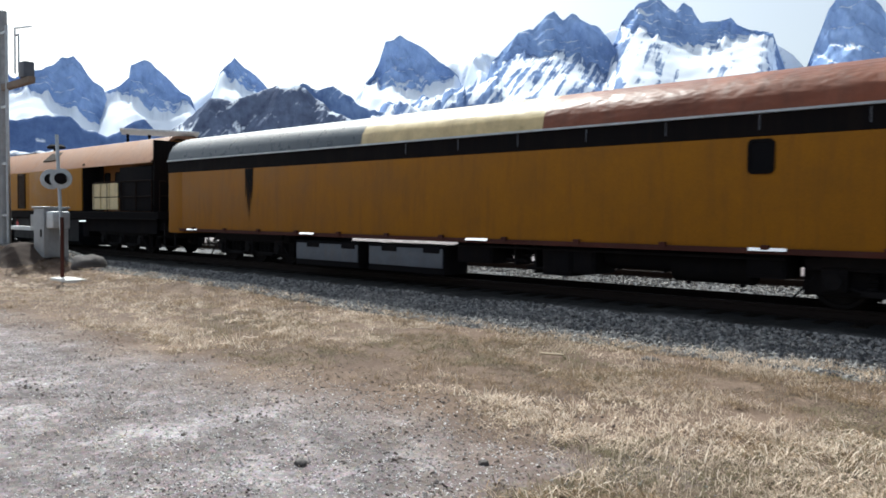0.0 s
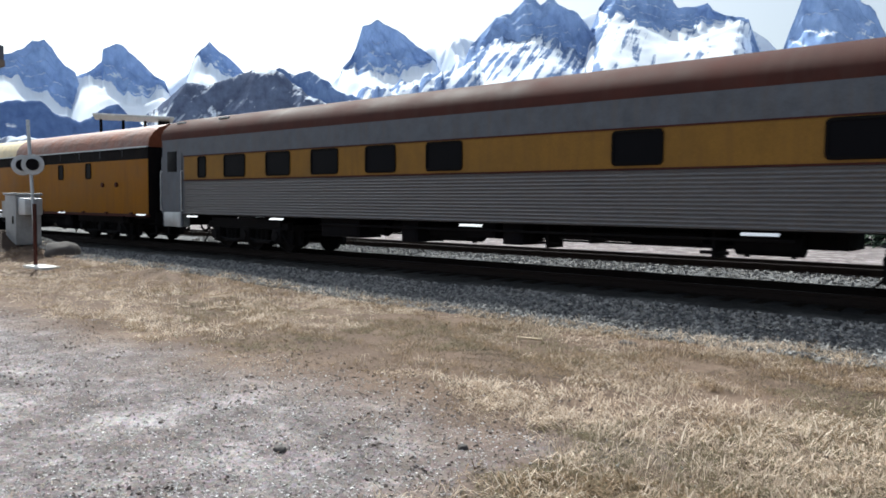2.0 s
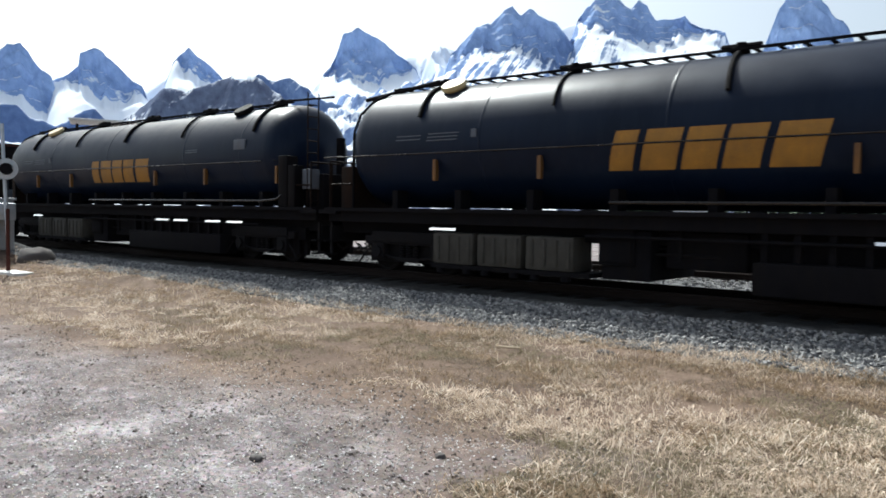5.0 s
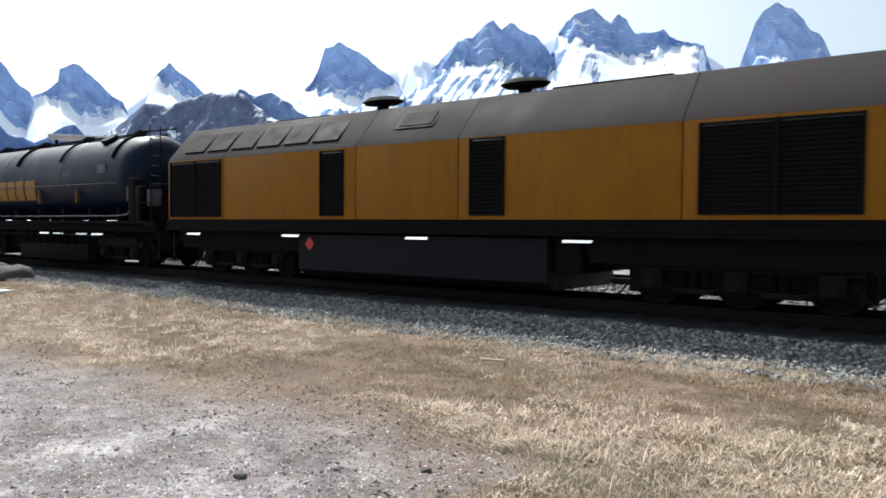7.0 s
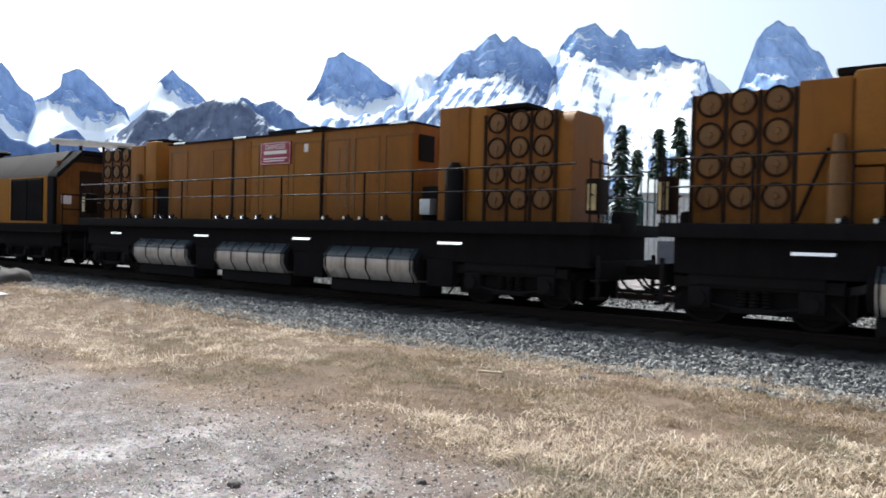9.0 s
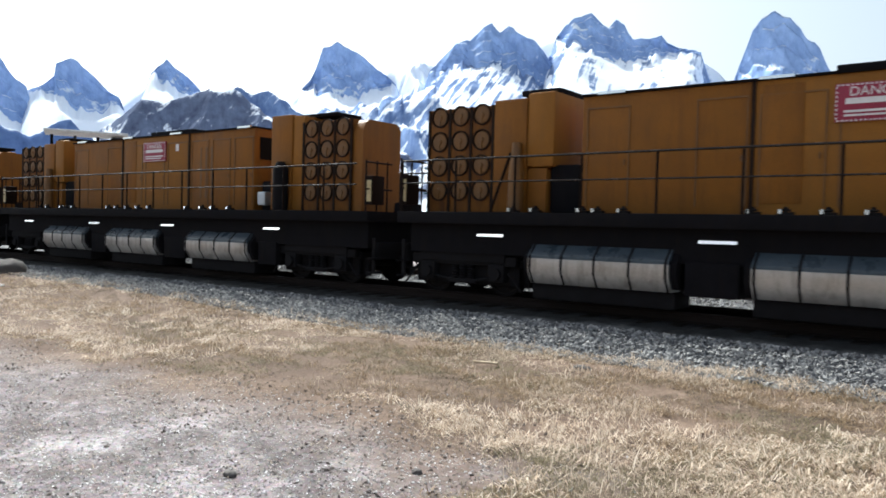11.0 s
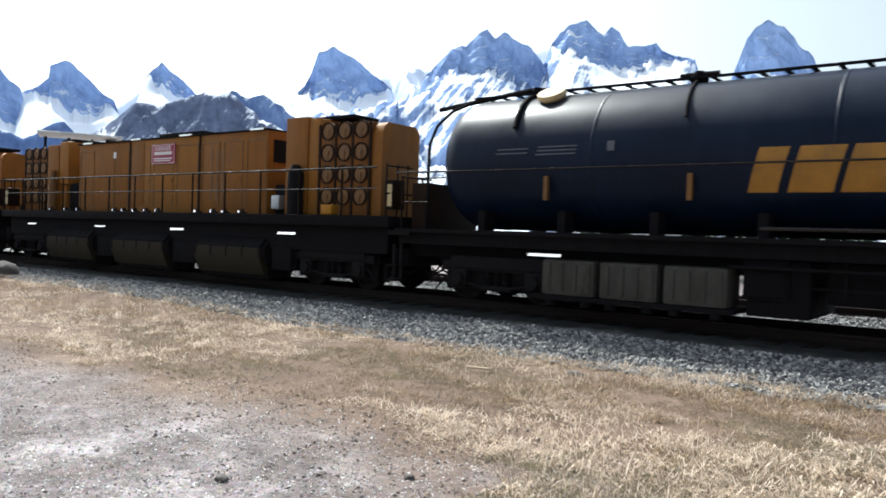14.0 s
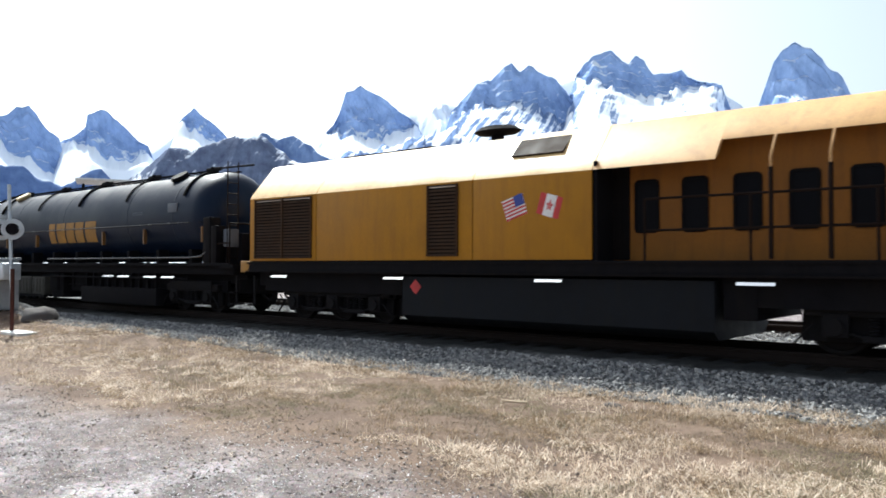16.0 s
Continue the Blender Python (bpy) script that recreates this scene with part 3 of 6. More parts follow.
track("track_near", TY, -400, 200, "steel rails on dark wooden ties", -58, 12)
track("track_far", TY2, -400, 200, "rusty siding rails on wooden ties", -40, 24)


# ---- clods and rubble on the worn ground ----
CLOD = island_mat("dark_soil_clods", [(0.085, 0.068, 0.06), (0.125, 0.1, 0.09), (0.18, 0.15, 0.135)])
RUBBLE = island_mat("pale_rubble", [(0.26, 0.25, 0.25), (0.4, 0.39, 0.39), (0.55, 0.54, 0.53)])
for name, n, seed, material, lo, hi, label in (("soil_clods", 20000, 91, CLOD, 0.008, 0.028, "dark crumbled soil clods on worn ground"), ("rubble", 11000, 92, RUBBLE, 0.006, 0.022, "pale broken stones on packed gravel")):
    g_ = np.random.default_rng(seed)
    x, y = polar_points(n, 3.0, 26, 3, 76, 1.25, g_)
    edge = gravel_mask(x, y)
    patch = fbm(x * 0.9 + 0.2 * y, y * 1.9, seed, 4)
    near_edge = smooth(-1.5, -0.2, edge) * smooth(2.6, 0.4, edge)
    keep = (patch + 0.22 * near_edge * (name == "soil_clods") + g_.normal(0, 0.06, n) > 0.14) & (edge > -1.8) & (y < 10.3)
    x, y = x[keep], y[keep]
    size = lo + (hi - lo) * g_.random(len(x)) ** 2.5
    z = ground_z(x, y) + size * 0.15
    tagged(pebbles(name, np.stack([x, y, z], -1), size, 0.6, material, seed), label, "stones", kind="stuff")


# ---- mountains ----
def mountain_mat(name, rock, dark, snow_bias, streaks=0.8, broad=1.5):
    m = bpy.data.materials.new(name)
    m.use_nodes = True
    nt = m.node_tree
    N, L = nt.nodes.new, nt.links.new
    b = nt.nodes["Principled BSDF"]
    b.inputs["Roughness"].default_value = 0.95
    b.inputs["Specular IOR Level"].default_value = 0.0
    tc = N("ShaderNodeTexCoord")
    geo = N("ShaderNodeNewGeometry")
    sep = N("ShaderNodeSeparateXYZ")
    L(geo.outputs["Normal"], sep.inputs[0])

    def noise_at(s, detail=9, stretch=None):
        n = N("ShaderNodeTexNoise")
        n.inputs["Scale"].default_value, n.inputs["Detail"].default_value, n.inputs["Roughness"].default_value = s, detail, 0.68
        if stretch:
            mp = N("ShaderNodeMapping")
            mp.inputs["Scale"].default_value = stretch
            L(tc.outputs["Object"], mp.inputs[0])
            L(mp.outputs[0], n.inputs["Vector"])
        else:
            L(tc.outputs["Object"], n.inputs["Vector"])
        return n.outputs["Fac"]

    def math_(op, a, c):
        n = N("ShaderNodeMath")
        n.operation = op
        for i, v in enumerate((a, c)):
            if isinstance(v, (int, float)):
                n.inputs[i].default_value = v
            else:
                L(v, n.inputs[i])
        return n.outputs[0]

    n1 = noise_at(0.0035)
    n2 = noise_at(0.016)
    ledge = noise_at(1.0, 6, (0.004, 0.004, 0.03))
    s = math_("ADD", sep.outputs[2], math_("MULTIPLY", math_("SUBTRACT", n1, 0.5), broad))
    s = math_("ADD", s, math_("MULTIPLY", math_("SUBTRACT", n2, 0.5), 0.7))
    s = math_("ADD", s, math_("MULTIPLY", math_("SUBTRACT", ledge, 0.5), 0.5))
    # gullies and ribs run down aslant: along and across their fall line
    ribs = N("ShaderNodeCombineXYZ")
    for i, d in enumerate(((0.0128, 0.0101, -0.0095), (0.0009, 0.0007, 0.0021))):
        dot = N("ShaderNodeVectorMath")
        dot.operation = "DOT_PRODUCT"
        dot.inputs[1].default_value = d
        L(tc.outputs["Object"], dot.inputs[0])
        L(dot.outputs["Value"], ribs.inputs[i])
    rib = N("ShaderNodeTexNoise")
    rib.inputs["Scale"].default_value, rib.inputs["Detail"].default_value, rib.inputs["Roughness"].default_value = 1.6, 6, 0.6
    L(ribs.outputs[0], rib.inputs["Vector"])
    s = math_("ADD", s, math_("MULTIPLY", math_("SUBTRACT", rib.outputs["Fac"], 0.5), streaks))
    mr = N("ShaderNodeMapRange")
    mr.inputs[1].default_value, mr.inputs[2].default_value = snow_bias - 0.04, snow_bias + 0.16
    L(s, mr.inputs[0])
    rk = N("ShaderNodeMix")
    rk.data_type = "RGBA"
    crag = N("ShaderNodeMapRange")
    crag.inputs[1].default_value, crag.inputs[2].default_value = 0.36, 0.66
    L(math_("ADD", math_("MULTIPLY", n2, 0.55), math_("MULTIPLY", noise_at(1.0, 7, (0.03, 0.03, 0.008)), 0.45)), crag.inputs[0])
    L(crag.outputs[0], rk.inputs[0])
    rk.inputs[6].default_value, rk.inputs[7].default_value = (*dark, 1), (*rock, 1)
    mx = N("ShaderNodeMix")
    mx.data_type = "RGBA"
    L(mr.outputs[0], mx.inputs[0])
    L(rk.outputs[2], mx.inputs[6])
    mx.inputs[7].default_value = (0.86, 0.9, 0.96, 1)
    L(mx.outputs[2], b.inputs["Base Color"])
    return m


# rock and woods carry the blue of distance haze in their base colours
ROCK = mountain_mat("hazy_snowy_rock", (0.42, 0.56, 0.84), (0.21, 0.31, 0.55), 0.67)
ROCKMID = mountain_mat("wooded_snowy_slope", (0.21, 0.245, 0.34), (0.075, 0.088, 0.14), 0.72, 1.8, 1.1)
HAZEWOOD = mountain_mat("hazy_blue_woods", (0.17, 0.25, 0.45), (0.08, 0.125, 0.26), 0.86, 0.8, 1.0)
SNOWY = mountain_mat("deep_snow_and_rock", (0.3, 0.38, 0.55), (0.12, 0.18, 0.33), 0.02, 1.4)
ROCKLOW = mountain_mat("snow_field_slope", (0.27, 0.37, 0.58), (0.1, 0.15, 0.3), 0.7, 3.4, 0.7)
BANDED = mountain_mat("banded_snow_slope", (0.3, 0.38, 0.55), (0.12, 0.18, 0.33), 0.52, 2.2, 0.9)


def ridged(x, y, seed, octaves=5):
    """Sharp-crested noise, 0 to 1."""
    total, amp, tot = 0, 1.0, 0.0
    for o in range(octaves):
        total = total + amp * (1 - np.abs(fbm(x, y, seed + 17 * o, 1)) * 1.6)
        tot += amp
        amp *= 0.52
        x, y = x * 2.1 + 3.3, y * 2.1 + 1.7
    return np.clip(total / tot, 0, 1)


def mountain(name, label, material, profile, dist, depth, cliff, seed, jag=0.25, steps=(900, 130), relief=1.0):
    """A range seen from the valley: the crest follows (bearing, rise) degrees, with buttresses, gullies and an apron below it."""
    profile = sorted(profile)
    az = np.linspace(profile[0][0], profile[-1][0], steps[0])
    pa, pe = [p[0] for p in profile], [p[1] for p in profile]
    el = np.interp(az, pa, pe)
    el = el + jag * fbm(az * 1.5, az * 0 + seed, seed, 5) * smooth(0, 3, el)
    u = np.concatenate([np.linspace(-0.3, 0, 14)[:-1], np.linspace(0, 1, steps[1]) ** 1.4])
    A, U = np.meshgrid(az, u)
    E = np.interp(A, az, el)
    crest = dist * np.tan(np.radians(E))
    arc = A * dist * math.pi / 180
    r = dist - U * depth
    slant = 0.55 * (dist - r)          # buttresses run aslant
    wide = ridged((arc + slant) / 620, r / 900, seed + 2, 4)
    fine = ridged((arc - slant) / 210, r / 300, seed + 7, 5)
    uu = np.clip(U, 0, 1) * (0.45 + 1.25 * (1 - wide))
    drop = cliff * smooth(0, 0.22, uu) + (1 - cliff) * np.clip(uu, 0, 1) ** 0.9
    drop = np.where(U < 0, -U * 1.6, drop)
    bump = relief * ((wide - 0.6) * 0.17 * crest + (fine - 0.6) * 70)
    h = crest * (1 - drop) + bump * smooth(0.0, 0.06, np.abs(U)) * smooth(1.0, 0.7, U)
    cap = np.tan(np.radians(E)) * r * 0.998          # nothing in front overtops the crest
    h = np.where(U > 0.004, np.minimum(h, cap), h)
    h = np.where(U > 0.97, -5, np.maximum(h, -5))
    a = np.radians(A)
    ob = raw_mesh(name, np.stack([-np.sin(a) * r, np.cos(a) * r, h], -1).reshape(-1, 3), 4, grid_faces(len(az), len(u)), material, True)
    return tagged(ob, label, "mountain", kind="structure")


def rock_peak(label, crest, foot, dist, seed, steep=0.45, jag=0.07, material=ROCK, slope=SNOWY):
    """A bare rock wall from its crest down to the foot line, then a gentle snow slope below it; (bearing, rise) degrees."""
    crest, foot = sorted(crest), sorted(foot)
    a0, a1 = crest[0][0], crest[-1][0]
    az = np.linspace(a0 - 1.6, a1 + 1.6, 300)
    ce = [crest[0][1] - 4.5] + [p[1] for p in crest] + [crest[-1][1] - 4.5]
    ca = [a0 - 1.6] + [p[0] for p in crest] + [a1 + 1.6]
    inside = smooth(a0 - 0.3, a0 + 0.2, az) * smooth(a1 + 0.3, a1 - 0.2, az)
    el = np.interp(az, ca, ce) + jag * fbm(az * 3.2, az * 0 + seed, seed, 4) * inside
    fe = np.minimum(np.interp(az, [p[0] for p in foot], [p[1] for p in foot]) + 0.5 * fbm(az * 2.4, az * 0 + seed + 5, seed + 5, 4), el - 0.03)
    fe = np.where(inside > 0.02, fe, el - 0.05)
    d = np.concatenate([np.linspace(-120, 0, 7)[:-1], np.linspace(0, 1, 60)])
    down = np.linspace(0, 1, 42)[1:] ** 1.3 * 950
    ch, fh = dist * np.tan(np.radians(el)), (dist - 30) * np.tan(np.radians(fe))
    wide = steep * np.maximum(ch - fh, 1) + 6
    win = np.hanning(61) / np.hanning(61).sum()
    soft_f, soft_w = (np.convolve(np.pad(v, 30, "edge"), win, "valid") for v in (fh, wide))
    rows_r, rows_h = [], []
    for q in d:
        k = np.clip(q, 0, 1)
        # terraces: steep bands between narrow ledges
        t = k + 0.035 * np.sin(k * 25 + 3 * fbm(az, az * 0 + 3.1, seed + 9, 2))
        rows_r.append(dist - (wide * k if q >= 0 else q + az * 0))
        rows_h.append(ch - (ch - fh) * t if q >= 0 else ch + q * 0.8)
    for q in down:
        m = smooth(0, 110, q)
        rows_r.append(dist - wide * (1 - m) - soft_w * m - q)
        rows_h.append(fh * (1 - m) + soft_f * m - 0.52 * q)
    r, h = np.array(rows_r), np.array(rows_h)
    A = np.repeat(az[None, :], r.shape[0], 0)
    K = np.concatenate([np.clip(d, 0, 1), np.ones(len(down))])[:, None]
    below = np.concatenate([np.zeros(len(d)), np.minimum(down / 60, 1)])[:, None]
    arc = A * dist * math.pi / 180
    lean = 0.6 * h
    gully = ridged((arc + lean) / 300, h / 900, seed + 2, 4)
    fine = ridged((arc - lean) / 95, h / 260, seed + 7, 4)
    push = ((gully - 0.6) * 75 + (fine - 0.6) * 34) * np.sin(np.pi * np.minimum(K, 1) * 0.92) * (1 - 0.75 * below)
    r = r - push * inside[None, :]
    h = h + below * ((ridged((arc + 1.1 * r) / 330, (r - 0.4 * arc) / 420, seed + 4, 3) - 0.6) * 34 + fbm(arc / 150, r / 170, seed + 6, 3) * 12)
    cap = np.tan(np.radians(el))[None, :] * r * 0.999
    h = np.where(K > 0.01, np.minimum(h, cap), h)
    a = np.radians(A)
    ob = raw_mesh("rock_peak", np.stack([-np.sin(a) * r, np.cos(a) * r, np.maximum(h, -5)], -1).reshape(-1, 3), 4, grid_faces(len(az), r.shape[0]), material, True)
    ob.data.materials.append(slope)          # streaked snow slope below the wall
    row = np.repeat(np.arange(r.shape[0] - 1), len(az) - 1)
    ob.data.polygons.foreach_set("material_index", (row >= len(d) - 1).astype(np.int32))
    return tagged(ob, label, "mountain", kind="structure")


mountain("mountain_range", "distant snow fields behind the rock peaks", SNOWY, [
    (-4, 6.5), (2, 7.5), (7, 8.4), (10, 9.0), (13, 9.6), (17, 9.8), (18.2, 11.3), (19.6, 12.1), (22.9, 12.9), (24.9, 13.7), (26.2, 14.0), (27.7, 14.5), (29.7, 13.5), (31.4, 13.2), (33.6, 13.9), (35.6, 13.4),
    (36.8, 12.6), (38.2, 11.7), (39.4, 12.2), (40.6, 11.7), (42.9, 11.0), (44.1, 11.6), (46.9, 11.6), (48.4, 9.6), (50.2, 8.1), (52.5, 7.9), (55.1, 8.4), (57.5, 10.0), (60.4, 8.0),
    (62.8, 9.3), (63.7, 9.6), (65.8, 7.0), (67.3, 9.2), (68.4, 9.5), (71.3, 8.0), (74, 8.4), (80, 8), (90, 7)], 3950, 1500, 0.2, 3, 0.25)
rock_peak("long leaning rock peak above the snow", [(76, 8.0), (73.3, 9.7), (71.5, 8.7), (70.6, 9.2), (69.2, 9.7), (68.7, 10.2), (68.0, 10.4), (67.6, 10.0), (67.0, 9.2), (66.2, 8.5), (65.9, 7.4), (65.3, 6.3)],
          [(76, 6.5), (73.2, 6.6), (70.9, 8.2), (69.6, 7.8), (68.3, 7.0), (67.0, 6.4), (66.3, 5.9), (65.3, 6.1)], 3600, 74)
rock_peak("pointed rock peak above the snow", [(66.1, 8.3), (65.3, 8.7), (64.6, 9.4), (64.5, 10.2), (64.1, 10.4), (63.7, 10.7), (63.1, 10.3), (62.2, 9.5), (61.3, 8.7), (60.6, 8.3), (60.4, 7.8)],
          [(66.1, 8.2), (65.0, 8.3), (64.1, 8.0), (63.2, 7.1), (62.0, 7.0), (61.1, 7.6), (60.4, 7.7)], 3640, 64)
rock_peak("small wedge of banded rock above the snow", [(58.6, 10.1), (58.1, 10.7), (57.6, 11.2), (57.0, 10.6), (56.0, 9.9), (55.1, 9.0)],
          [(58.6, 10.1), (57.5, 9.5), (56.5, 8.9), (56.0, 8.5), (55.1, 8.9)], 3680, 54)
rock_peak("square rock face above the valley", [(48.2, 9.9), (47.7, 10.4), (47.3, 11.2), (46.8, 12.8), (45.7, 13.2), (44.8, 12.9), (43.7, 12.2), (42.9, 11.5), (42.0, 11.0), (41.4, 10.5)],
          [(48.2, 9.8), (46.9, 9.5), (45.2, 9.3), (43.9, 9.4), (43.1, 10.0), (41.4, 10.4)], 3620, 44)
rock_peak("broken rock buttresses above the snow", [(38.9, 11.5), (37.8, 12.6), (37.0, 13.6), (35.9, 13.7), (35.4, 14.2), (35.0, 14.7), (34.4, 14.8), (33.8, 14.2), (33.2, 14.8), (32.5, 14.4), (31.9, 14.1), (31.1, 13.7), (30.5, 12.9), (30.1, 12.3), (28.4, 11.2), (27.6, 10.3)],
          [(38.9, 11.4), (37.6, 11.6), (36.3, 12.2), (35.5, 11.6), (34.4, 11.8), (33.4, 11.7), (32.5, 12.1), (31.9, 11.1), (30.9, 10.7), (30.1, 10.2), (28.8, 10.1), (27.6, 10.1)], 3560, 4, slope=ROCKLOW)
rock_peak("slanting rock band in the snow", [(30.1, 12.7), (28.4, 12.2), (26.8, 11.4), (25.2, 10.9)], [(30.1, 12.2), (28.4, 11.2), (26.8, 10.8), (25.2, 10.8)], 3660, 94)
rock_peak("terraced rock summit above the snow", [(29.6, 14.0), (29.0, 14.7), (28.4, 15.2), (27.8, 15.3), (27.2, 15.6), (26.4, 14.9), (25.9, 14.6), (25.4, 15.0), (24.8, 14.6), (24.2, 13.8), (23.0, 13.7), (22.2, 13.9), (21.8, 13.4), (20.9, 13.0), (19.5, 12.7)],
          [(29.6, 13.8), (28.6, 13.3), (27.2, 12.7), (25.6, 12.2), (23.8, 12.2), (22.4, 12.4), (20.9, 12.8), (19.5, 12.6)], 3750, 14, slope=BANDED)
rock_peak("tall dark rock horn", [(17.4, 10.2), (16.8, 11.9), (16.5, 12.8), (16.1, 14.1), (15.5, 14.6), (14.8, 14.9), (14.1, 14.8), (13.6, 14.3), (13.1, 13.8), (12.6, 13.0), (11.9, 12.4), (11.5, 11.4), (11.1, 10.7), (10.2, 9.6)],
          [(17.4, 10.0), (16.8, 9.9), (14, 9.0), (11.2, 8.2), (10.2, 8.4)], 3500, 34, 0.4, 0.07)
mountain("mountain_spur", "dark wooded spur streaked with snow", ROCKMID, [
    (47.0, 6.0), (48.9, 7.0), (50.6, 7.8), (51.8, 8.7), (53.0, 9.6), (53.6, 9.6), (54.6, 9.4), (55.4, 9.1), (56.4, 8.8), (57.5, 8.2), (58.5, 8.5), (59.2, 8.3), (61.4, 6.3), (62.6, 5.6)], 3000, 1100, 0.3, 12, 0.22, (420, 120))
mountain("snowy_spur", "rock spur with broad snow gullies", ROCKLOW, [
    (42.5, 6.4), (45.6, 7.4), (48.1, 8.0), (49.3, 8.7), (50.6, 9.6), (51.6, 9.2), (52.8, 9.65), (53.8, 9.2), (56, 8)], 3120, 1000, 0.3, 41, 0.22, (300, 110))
mountain("low_spur", "low wooded hill below the snow", HAZEWOOD, [
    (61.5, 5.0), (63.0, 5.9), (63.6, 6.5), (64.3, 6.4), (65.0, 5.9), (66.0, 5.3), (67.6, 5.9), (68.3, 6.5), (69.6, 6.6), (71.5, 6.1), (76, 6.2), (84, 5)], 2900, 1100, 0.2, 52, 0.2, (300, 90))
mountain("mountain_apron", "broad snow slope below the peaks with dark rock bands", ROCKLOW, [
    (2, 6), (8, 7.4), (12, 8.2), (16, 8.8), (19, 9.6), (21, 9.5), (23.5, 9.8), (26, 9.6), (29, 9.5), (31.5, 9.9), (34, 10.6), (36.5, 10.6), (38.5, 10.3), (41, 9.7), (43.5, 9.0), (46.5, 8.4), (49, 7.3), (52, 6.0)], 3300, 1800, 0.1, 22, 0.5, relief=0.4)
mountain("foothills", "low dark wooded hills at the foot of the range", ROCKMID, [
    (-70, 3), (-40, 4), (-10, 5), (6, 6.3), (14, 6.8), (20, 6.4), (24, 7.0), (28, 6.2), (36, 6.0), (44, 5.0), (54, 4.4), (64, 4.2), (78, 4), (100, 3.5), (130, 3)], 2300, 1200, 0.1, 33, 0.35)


# ---- spruces and far buildings ----
BARK = mat("spruce_bark", (0.09, 0.06, 0.045), 0.9)
NEEDLE = island_mat("spruce_needles", [(0.012, 0.025, 0.016), (0.025, 0.045, 0.025), (0.04, 0.065, 0.035)], 0.8)


def spruce(x, y, height, spread, seed):
    g = np.random.default_rng(seed)
    t = thing("spruce_tree", "dark green spruce behind the tracks", "tree", "spruces")
    t.location = (x, y, -0.05)
    bm = bmesh.new()
    lathe(bm, [(0, 0.16), (height * 0.4, 0.11), (height * 0.98, 0.015)], "z", (0, 0, 0), 8)
    part("trunk", bm, BARK, t)
    vs, fs = [], []
    levels = int(height * 4.5)
    for i in range(levels):
        f = i / levels
        z0 = height * (0.08 + 0.92 * f)
        reach = spread * (1 - f) ** 0.85 * g.uniform(0.7, 1.12) + 0.08
        for _ in range(9):
            a = g.uniform(0, 6.28)
            rr = reach * g.uniform(0.6, 1.1)
            for s in range(5):
                q = (s + 0.6) / 5
                c = np.array([math.cos(a) * rr * q, math.sin(a) * rr * q, z0 - 0.35 * rr * q + g.normal(0, 0.04)])
                side = np.array([-math.sin(a), math.cos(a), 0]) * g.uniform(0.12, 0.26) * (1.2 - 0.6 * q)
                tip = np.array([math.cos(a), math.sin(a), -0.5]) * g.uniform(0.2, 0.4)
                k = len(vs)
                vs += [c - side, c + side, c + tip + side * 0.3, c + tip - side * 0.3 + np.array([0, 0, -0.06])]
                fs += [k, k + 1, k + 2, k + 3]
    crown = raw_mesh("crown", np.array(vs), 4, fs, NEEDLE)
    crown.parent = t
    return t


g = np.random.default_rng(77)
for k, (b, dist, el) in enumerate([(25.0, 62, 8.6), (23.9, 70, 6.8), (22.4, 60, 8.3), (21.0, 58, 9.1), (19.6, 66, 7.0), (17.9, 60, 7.4), (16.2, 52, 10.4), (14.9, 56, 8.2), (13.2, 48, 9.6), (11.9, 50, 9.9), (10.2, 46, 9.6), (8.4, 55, 9.0), (26.6, 80, 6.2), (28.2, 84, 5.4)]):
    a = radians(b)
    spruce(-math.sin(a) * dist, math.cos(a) * dist, EYE + dist * math.tan(radians(el)), 1.9 + 0.5 * g.random(), 100 + k)


# ---- running gear ----
SHARED = {}


def shared_part(key, name, build, material, parent, loc, label=""):
    """Alike parts use one mesh."""
    if key not in SHARED:
        ob = to_object(name, build(), material, parent)
        SHARED[key] = ob.data
    else:
        ob = new(name, SHARED[key])
        ob.parent = parent
    ob.location = loc
    return tagged(ob, label)


WHEELSETS = []


def wheelset_mesh(r):
    bm = bmesh.new()
    for s in (-1, 1):
        lathe(bm, [(s * 0.69, r + 0.025), (s * 0.72, r + 0.02), (s * 0.735, r), (s * 0.83, r - 0.008), (s * 0.83, r - 0.07), (s * 0.79, r - 0.09), (s * 0.79, 0.17), (s * 0.84, 0.15), (s * 0.84, 0.01)], "y", (0, 0, 0), 28)
    rod(bm, (0, -0.95, 0), (0, 0.95, 0), 0.08, 12)
    for s in (-1, 1):          # holes and bolts on the wheel plate
        for i in range(6):
            a = i * math.pi / 3
            rod(bm, (0.28 * math.cos(a), s * 0.78, 0.28 * math.sin(a)), (0.28 * math.cos(a), s * 0.81, 0.28 * math.sin(a)), 0.035, 6)
    return bm


